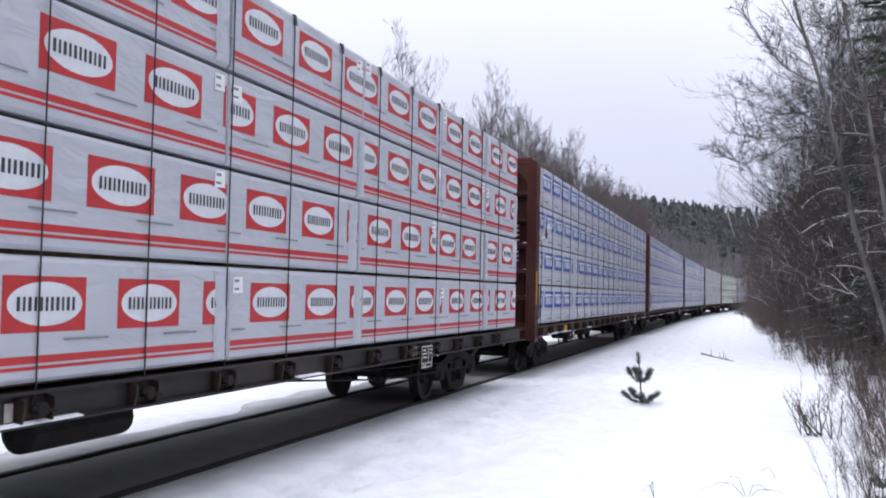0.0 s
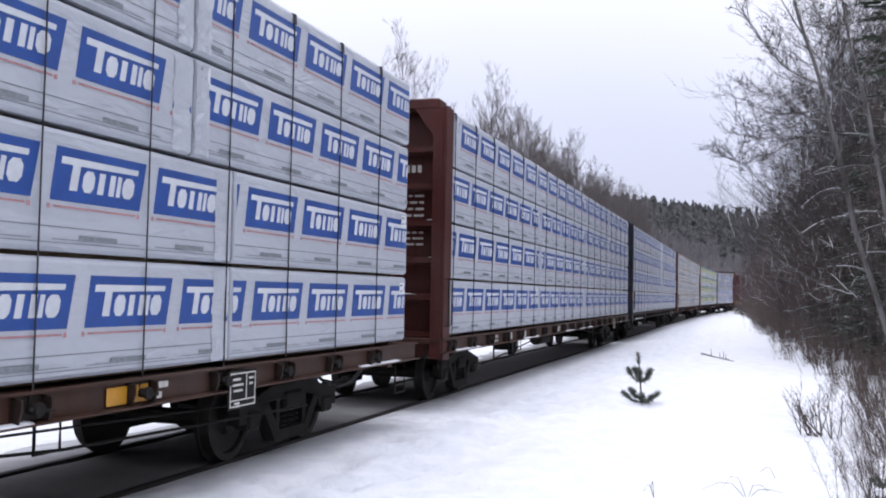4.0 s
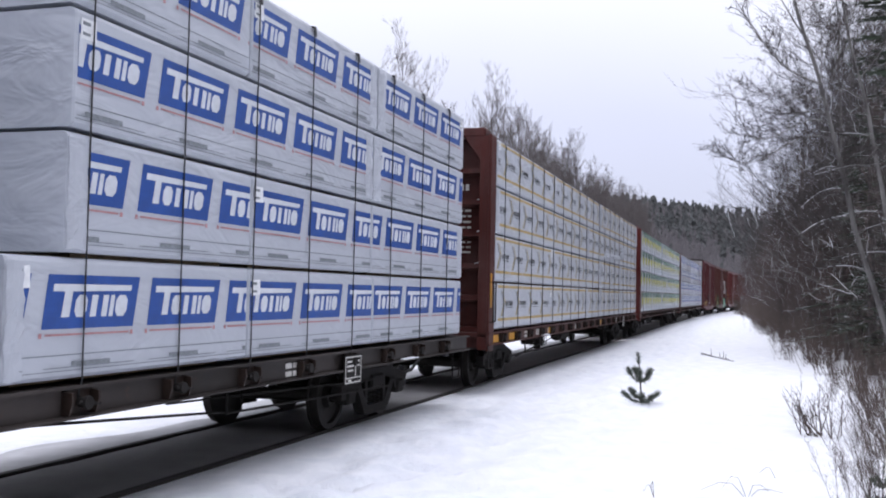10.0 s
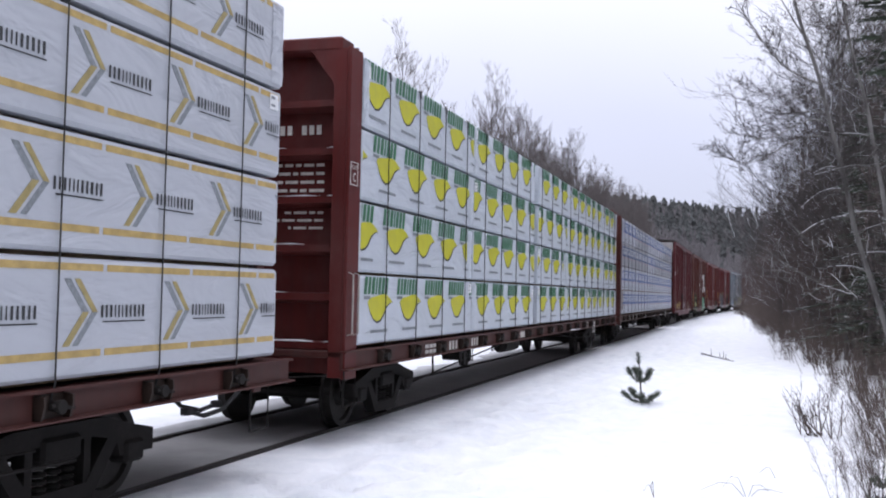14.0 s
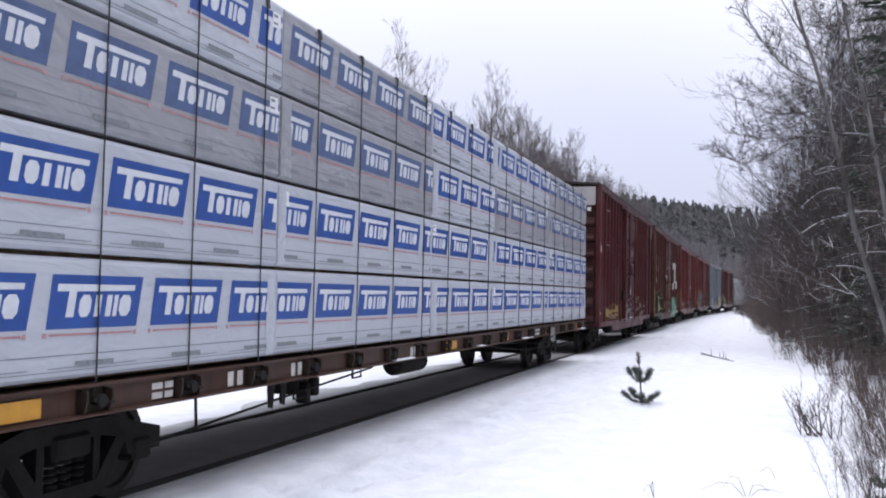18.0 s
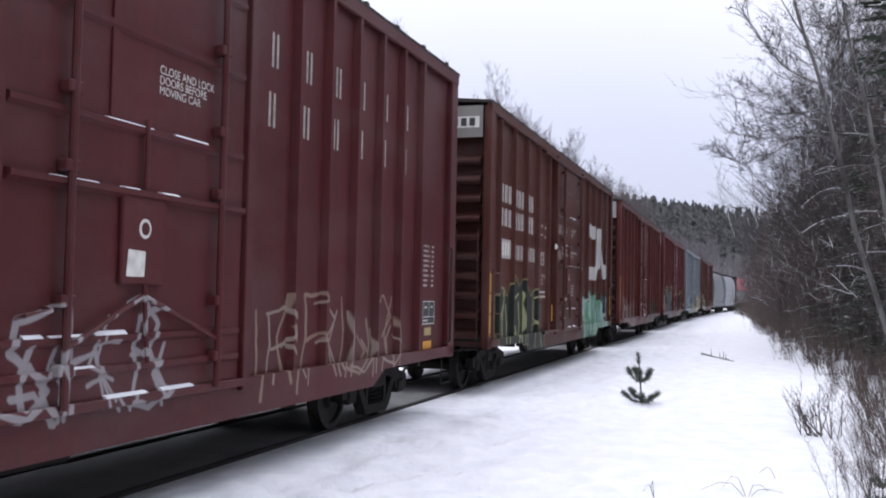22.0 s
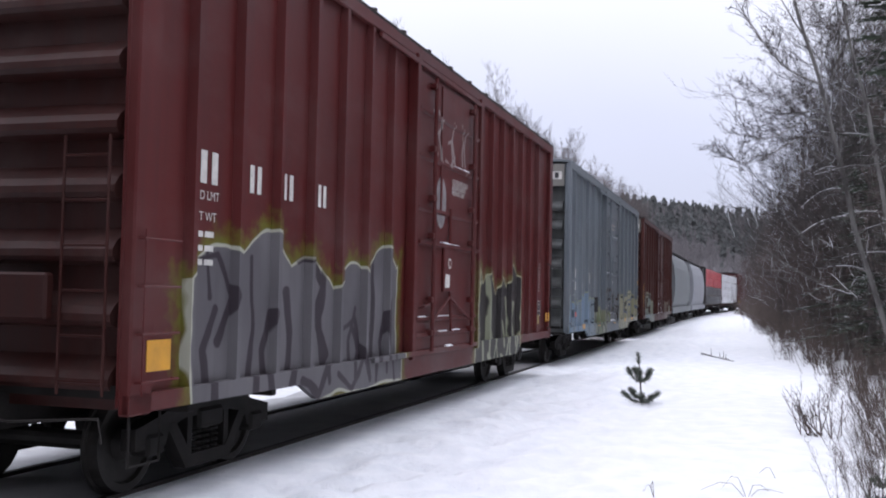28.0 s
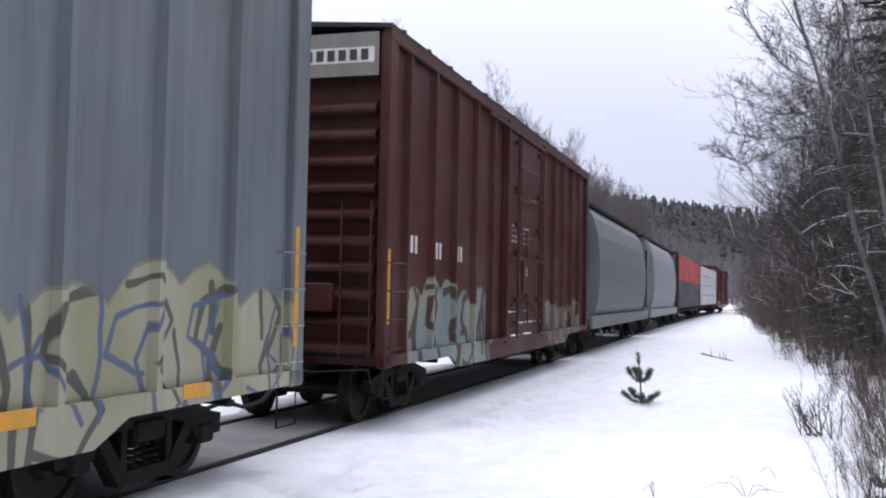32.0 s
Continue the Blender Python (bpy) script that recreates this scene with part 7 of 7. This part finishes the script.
def right_conifers():
    rnd = random.Random(23)
    protos = []
    for i in range(3):
        shp = conifer(rnd, 7.5, 1.9, 9, dust=0.5)
        protos.append(make_tree("conifer", "dark green conifer dusted with snow", "tree", "conifers in the wood", shp, (TWIG_DARK, NEEDLE, SNOW), Matrix()))
    spots = [(9.7, 22.3, 0, 0.85, 0), (10.6, 23.8, 50, 0.98, 0), (11.4, 24.6, 120, 1.0, 0), (9.6, 21.0, 200, 0.60, 0), (10.4, 21.6, 20, 0.85, 0), (11.8, 28.0, 90, 1.0, 0), (13.0, 30.0, 10, 1.1, 0),
             (12.6, 26.0, 75, 1.1, 0), (14.2, 33.0, 140, 1.1, 0), (13.2, 34.0, 240, 0.9, 0)]
    for i in range(12):
        x, y, a = on_track(rnd.uniform(27, 52), 9.4 + rnd.uniform(0, 2.6))
        spots.append((x, y, rnd.uniform(0, 360), rnd.uniform(0.75, 1.15), 0))
    for i in range(66):
        s = rnd.uniform(24, 130)
        x, y, a = on_track(s, 10.8 + rnd.uniform(0, 1) ** 1.3 * 17)
        spots.append((x, y, rnd.uniform(0, 360), rnd.uniform(0.7, 1.2), 0))
    plant(protos, spots)
    shp = conifer(rnd, 11.5, 2.6, 14, 0.12, 0.56, 0.15)
    make_tree("pine_tree", "tall dark pine with boughs high on its trunk", "tree", "", shp, (BARK_GREY, NEEDLE, SNOW), stand(9.75, 20.2, 30))


def shrubs():
    rnd = random.Random(31)
    protos = []
    for i in range(4):
        wood = Shape()
        for k in range(24):
            a, r = rnd.uniform(0, 6.28), abs(rnd.gauss(0, 0.22))
            x, y = r * math.cos(a), r * math.sin(a)
            h = rnd.uniform(0.4, 1.25)
            d = Vector((math.cos(a) * rnd.uniform(0.0, 0.7), math.sin(a) * rnd.uniform(0, 0.7), 1)).normalized()
            p = Vector((x, y, 0))
            mid = p + d * h * 0.55 + Vector((rnd.gauss(0, 0.04), rnd.gauss(0, 0.04), 0))
            tip = p + d * h + Vector((rnd.gauss(0, 0.09), rnd.gauss(0, 0.09), 0.0))
            wood.tube([tuple(p), tuple(mid), tuple(tip)], 0.0055, 3, 0.0018, caps=False)
            for j in range(4):
                b = mid.lerp(tip, rnd.random())
                e = b + Vector((rnd.gauss(0, 0.10), rnd.gauss(0, 0.10), rnd.uniform(0.05, 0.25)))
                wood.tube([tuple(b), tuple(e)], 0.003, 3, 0.0015, caps=False)
        ob = thing("shrub", "low bare brown shrub standing in the snow", "shrub", "shrubs along the wood's edge")
        held("brush", quick(wood, "brush", SHRUB), ob)
        protos.append(ob)
    spots = [(4.75, 10.2, 30, 1.0, 0), (5.1, 10.9, 80, 1.1, 0), (5.5, 11.7, 220, 1.1, 0), (5.9, 12.6, 300, 1.2, 0), (9.4, 27.0, 0, 0.75, 0), (10.6, 30.5, 0, 0.8, 0)]
    s = 9.0
    while s < 120:
        edge = wood_edge(s)
        for _ in range(1 if s < 24 else 2):
            x, y, a = on_track(s, edge + abs(rnd.gauss(0, 1.2)))
            spots.append((x, y, rnd.uniform(0, 360), (rnd.uniform(0.6, 1.25) + 0.004 * s) * (0.62 if s < 22 else 1.0), 0))
        s += 0.55 + s * 0.016
    plant(protos, spots)


def sapling():
    """The little pine that stands alone in the snow."""
    rnd = random.Random(8)
    trunk, leaf = Shape(), Shape()
    trunk.tube([(0.02, 0, 0), (0.0, 0, 0.35), (-0.01, 0, 0.6), (-0.035, 0, 0.84)], 0.016, 6, 0.006, caps=False)

    def tuft(p, d, ln, n):
        for k in range(n):
            b = p + d * ln * rnd.uniform(0.15, 1.0)
            e = (d * 0.8 + Vector((rnd.gauss(0, 0.5), rnd.gauss(0, 0.5), rnd.gauss(0, 0.4)))).normalized() * rnd.uniform(0.06, 0.10)
            w = e.cross(Vector((rnd.gauss(0, 1), rnd.gauss(0, 1), rnd.gauss(0, 1)))).normalized() * 0.0042
            leaf.add([b - w, b + w, b + e], [(0, 1, 2)])
    for z, az, ln, rise in ((0.05, 0.15, 0.29, 0.6), (0.05, 3.0, 0.29, 0.65), (0.08, 1.3, 0.2, 0.4), (0.07, 4.6, 0.24, 0.4), (0.10, 2.3, 0.22, 0.8), (0.07, 5.5, 0.2, 0.5), (0.12, 3.5, 0.18, 1.0),
                            (0.36, 2.9, 0.27, 1.3), (0.36, 0.4, 0.25, 1.2), (0.38, 1.6, 0.22, 1.2), (0.37, 4.4, 0.24, 1.2), (0.38, 5.6, 0.2, 1.3), (0.40, 3.6, 0.2, 1.8)):
        p = Vector((0.01, 0, z))
        d = Vector((math.cos(az), math.sin(az), rise * 0.5)).normalized()
        m = p + d * ln * 0.55
        d2 = Vector((math.cos(az) * 0.7, math.sin(az) * 0.7, rise)).normalized()
        trunk.tube([tuple(p), tuple(m), tuple(m + d2 * ln * 0.5)], 0.008, 4, 0.004, caps=False)
        tuft(p, d, ln * 0.55, 110)
        tuft(m, d2, ln * 0.52, 340)
    tuft(Vector((-0.02, 0, 0.60)), Vector((-0.05, 0, 1)).normalized(), 0.20, 130)
    ob = thing("pine_sapling", "small green pine sapling standing alone in the snow", "sapling")
    held("stem", quick(trunk, "stem", BARK_GREY), ob)
    held("needles", quick(leaf, "needles", NEEDLE_BLUE), ob)
    ob.matrix_basis = stand(3.06, 15.35, 0, 1.0)
    ob2 = copy_thing(ob, stand(3.60, 8.15, 140, 0.42))
    tagged(ob2, "small snow-bent pine seedling at the wood's edge")


def fallen_twigs():
    rnd = random.Random(5)
    def twig(label, pts, r, forks):
        sh = Shape().tube(pts, r, 5, r * 0.4, caps=False)
        for k in range(forks):
            b = Vector(pts[0]).lerp(Vector(pts[-1]), rnd.uniform(0.3, 0.9))
            sh.tube([tuple(b), tuple(b + Vector((rnd.gauss(0, 0.1), rnd.gauss(0, 0.06), rnd.uniform(0.05, 0.22))))], r * 0.5, 4, r * 0.2, caps=False)
        x, y, _ = pts[0]
        return tagged(new("twig", quick(sh, "twig", TWIG_DARK)), label, "twig", "twigs in the snow")
    def gz(x, y):
        return float(ground_z([x], [y])[0])
    g = gz(7.0, 26)
    twig("bare stick lying across the snow", [(6.95, 26.6, g + 0.16), (7.25, 26.3, g + 0.08), (7.62, 25.9, g - 0.01)], 0.022, 5)
    for (x, y), arcs in (((2.55, 8.35), ((-0.30, 0.12), (-0.16, 0.17), (0.14, 0.10), (0.24, 0.06))), ((1.75, 8.25), ((-0.07, 0.10), (-0.02, 0.13))), ((3.05, 9.1), ((-0.12, 0.10),))):
        g = gz(x, y)
        sh = Shape()
        for dx, h in arcs:
            sh.tube([(x, y, g - 0.03), (x + dx * 0.4, y + 0.02, g + h * 0.9), (x + dx * 0.8, y, g + h), (x + dx * 1.3, y, g + h * 0.45)], 0.0028, 4, 0.0014, caps=False)
        tagged(new("twig", quick(sh, "twig", TWIG_DARK)), "thin arched twig poking out of the snow", "twig", "twigs in the snow")


def far_woods():
    """The wooded hill in the distance, as one mass of bare trees and one of pines."""
    rnd = np.random.RandomState(3)
    n = 17000
    x, y = rnd.uniform(-40, 190, n), rnd.uniform(95, 420, n)
    s, lat = lateral(x, y)
    keep = (lat < -13) & (x / y > 0.02)
    x, y, lat = x[keep], y[keep], lat[keep]
    z = ground_z(x, y)
    v, f = [], []
    pv, pf = [], []
    pine = rnd.uniform(size=len(x)) < np.where(y > 320, 0.30, 0.012)
    for px, py, pz, isp in zip(x, y, z, pine):
        if isp:
            h, r = rnd.uniform(7, 11), rnd.uniform(2.6, 4.0)
            m = 46
            q = rnd.uniform(0.12, 1, m) ** 0.8
            a = rnd.uniform(0, 6.283, m)
            rr = r * (1.02 - q) * rnd.uniform(0.7, 1.15, m)
            for qq, aa, r1 in zip(q, a, rr):
                c, sn = math.cos(aa), math.sin(aa)
                i = len(pv)
                zt = pz + h * qq
                pv += [(px, py, zt + 0.5), (px + c * r1 - sn * 0.5, py + sn * r1 + c * 0.5, zt - 0.55), (px + c * r1 + sn * 0.8, py + sn * r1 - c * 0.8, zt - 0.55)]
                pf.append((i, i + 1, i + 2))
        else:
            h = rnd.uniform(7, 11)
            m = 44
            b = rnd.uniform(0.15, 0.75, m) * h
            a = rnd.uniform(0, 6.283, m)
            ln = rnd.uniform(0.2, 0.4, m) * h * (1.1 - b / h)
            i = len(v)
            v += [(px - 0.11, py, pz), (px + 0.11, py, pz), (px, py, pz + h)]
            f.append((i, i + 1, i + 2))
            for bb, aa, l1 in zip(b, a, ln):
                i = len(v)
                tx, ty = px + math.cos(aa) * l1 * 0.55, py + math.sin(aa) * l1 * 0.55
                v += [(px, py, pz + bb), (px, py, pz + bb + 0.42), (tx, ty, pz + bb + l1)]
                f.append((i, i + 1, i + 2))
    for nm, vv, ff, mat, lab in (("bare_woods", v, f, FAR_BARE, "far bare woods covering the hill, coloured pale for haze"), ("pine_woods", pv, pf, FAR_PINE, "far pines along the hill's ridge, coloured pale for haze")):
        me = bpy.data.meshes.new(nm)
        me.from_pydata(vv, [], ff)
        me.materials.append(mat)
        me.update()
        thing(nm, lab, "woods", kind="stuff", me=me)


def unseen_woods():
    """The same woods added unseen beside and behind the camera, one dense light-blocking mass."""
    rnd = np.random.RandomState(9)
    v, f = [], []
    # trees left of the track are added out of view to darken the far snow
    for number in range(860):
        if number < 430:
            x, y, a = on_track(rnd.uniform(-75, 17), 9.5 + rnd.uniform(0, 1) ** 1.4 * 22)
        elif number < 620:
            x, y, a = on_track(rnd.uniform(-75, 4), -9.5 - rnd.uniform(0, 1) ** 1.4 * 18)
        else:
            x, y, a = on_track(rnd.uniform(4, 62), -10.5 - rnd.uniform(0, 1) ** 1.4 * 14)
        z = float(ground_z([x], [y])[0])
        h, r = rnd.uniform(7, 13) if number < 430 else rnd.uniform(7, 11) if number < 620 else rnd.uniform(4.0, 6.2), rnd.uniform(1.4, 2.3)
        i = len(v)
        v += [(x - 0.1, y, z - 0.1), (x + 0.1, y, z - 0.1), (x, y + 0.1, z + h), (x, y - 0.1, z - 0.1)]
        f += [(i, i + 1, i + 2), (i, i + 3, i + 2), (i + 1, i + 3, i + 2)]
        for q, w, k in zip(rnd.uniform(0.08, 1, 150), rnd.uniform(0, 6.283, 150), rnd.uniform(0.3, 1.1, 150)):
            c, sn, rr = math.cos(w), math.sin(w), r * (1.05 - q) * k
            i = len(v)
            zt, b, e = z + h * q, 0.45 * rr, 0.11
            v += [(x + c * b, y + sn * b, zt + 0.08), (x + c * rr - sn * e, y + sn * rr + c * e, zt - 0.18), (x + c * rr * 1.1 + sn * e, y + sn * rr * 1.1 - c * e, zt - 0.24)]
            f.append((i, i + 1, i + 2))
    me = bpy.data.meshes.new("conifer_woods")
    me.from_pydata(v, [], f)
    me.materials.append(NEEDLE)
    me.update()
    thing("conifer_woods", "unseen dense conifer woods added to block sky light", "woods", kind="stuff", me=me)


unseen_woods()
far_line_trees()
leaning_birches()
right_woods()
right_conifers()
shrubs()
edge_brush()
sapling()
fallen_twigs()
far_woods()


def motions():
    """The train rolls towards the camera and past it at one speed; each wheel turns with it."""
    times = [i * 1.0 for i in range(33)]
    cache = {}
    for ob, index, at in KEYED:
        if index not in cache:
            cache[index] = [(t, car_pose(FRONT[index], LONG[index], t)) for t in times]
        walk(ob, [(t, m @ at) for t, m in cache[index]])
    turn = math.degrees(SPEED / 0.42)
    steps = [i / 15.0 for i in range(481)]
    for w, dx in WHEELS:
        walk(w, [(t, pose(dx, 0, 0.42, 0, -turn * t, 0)) for t in steps])


motions()
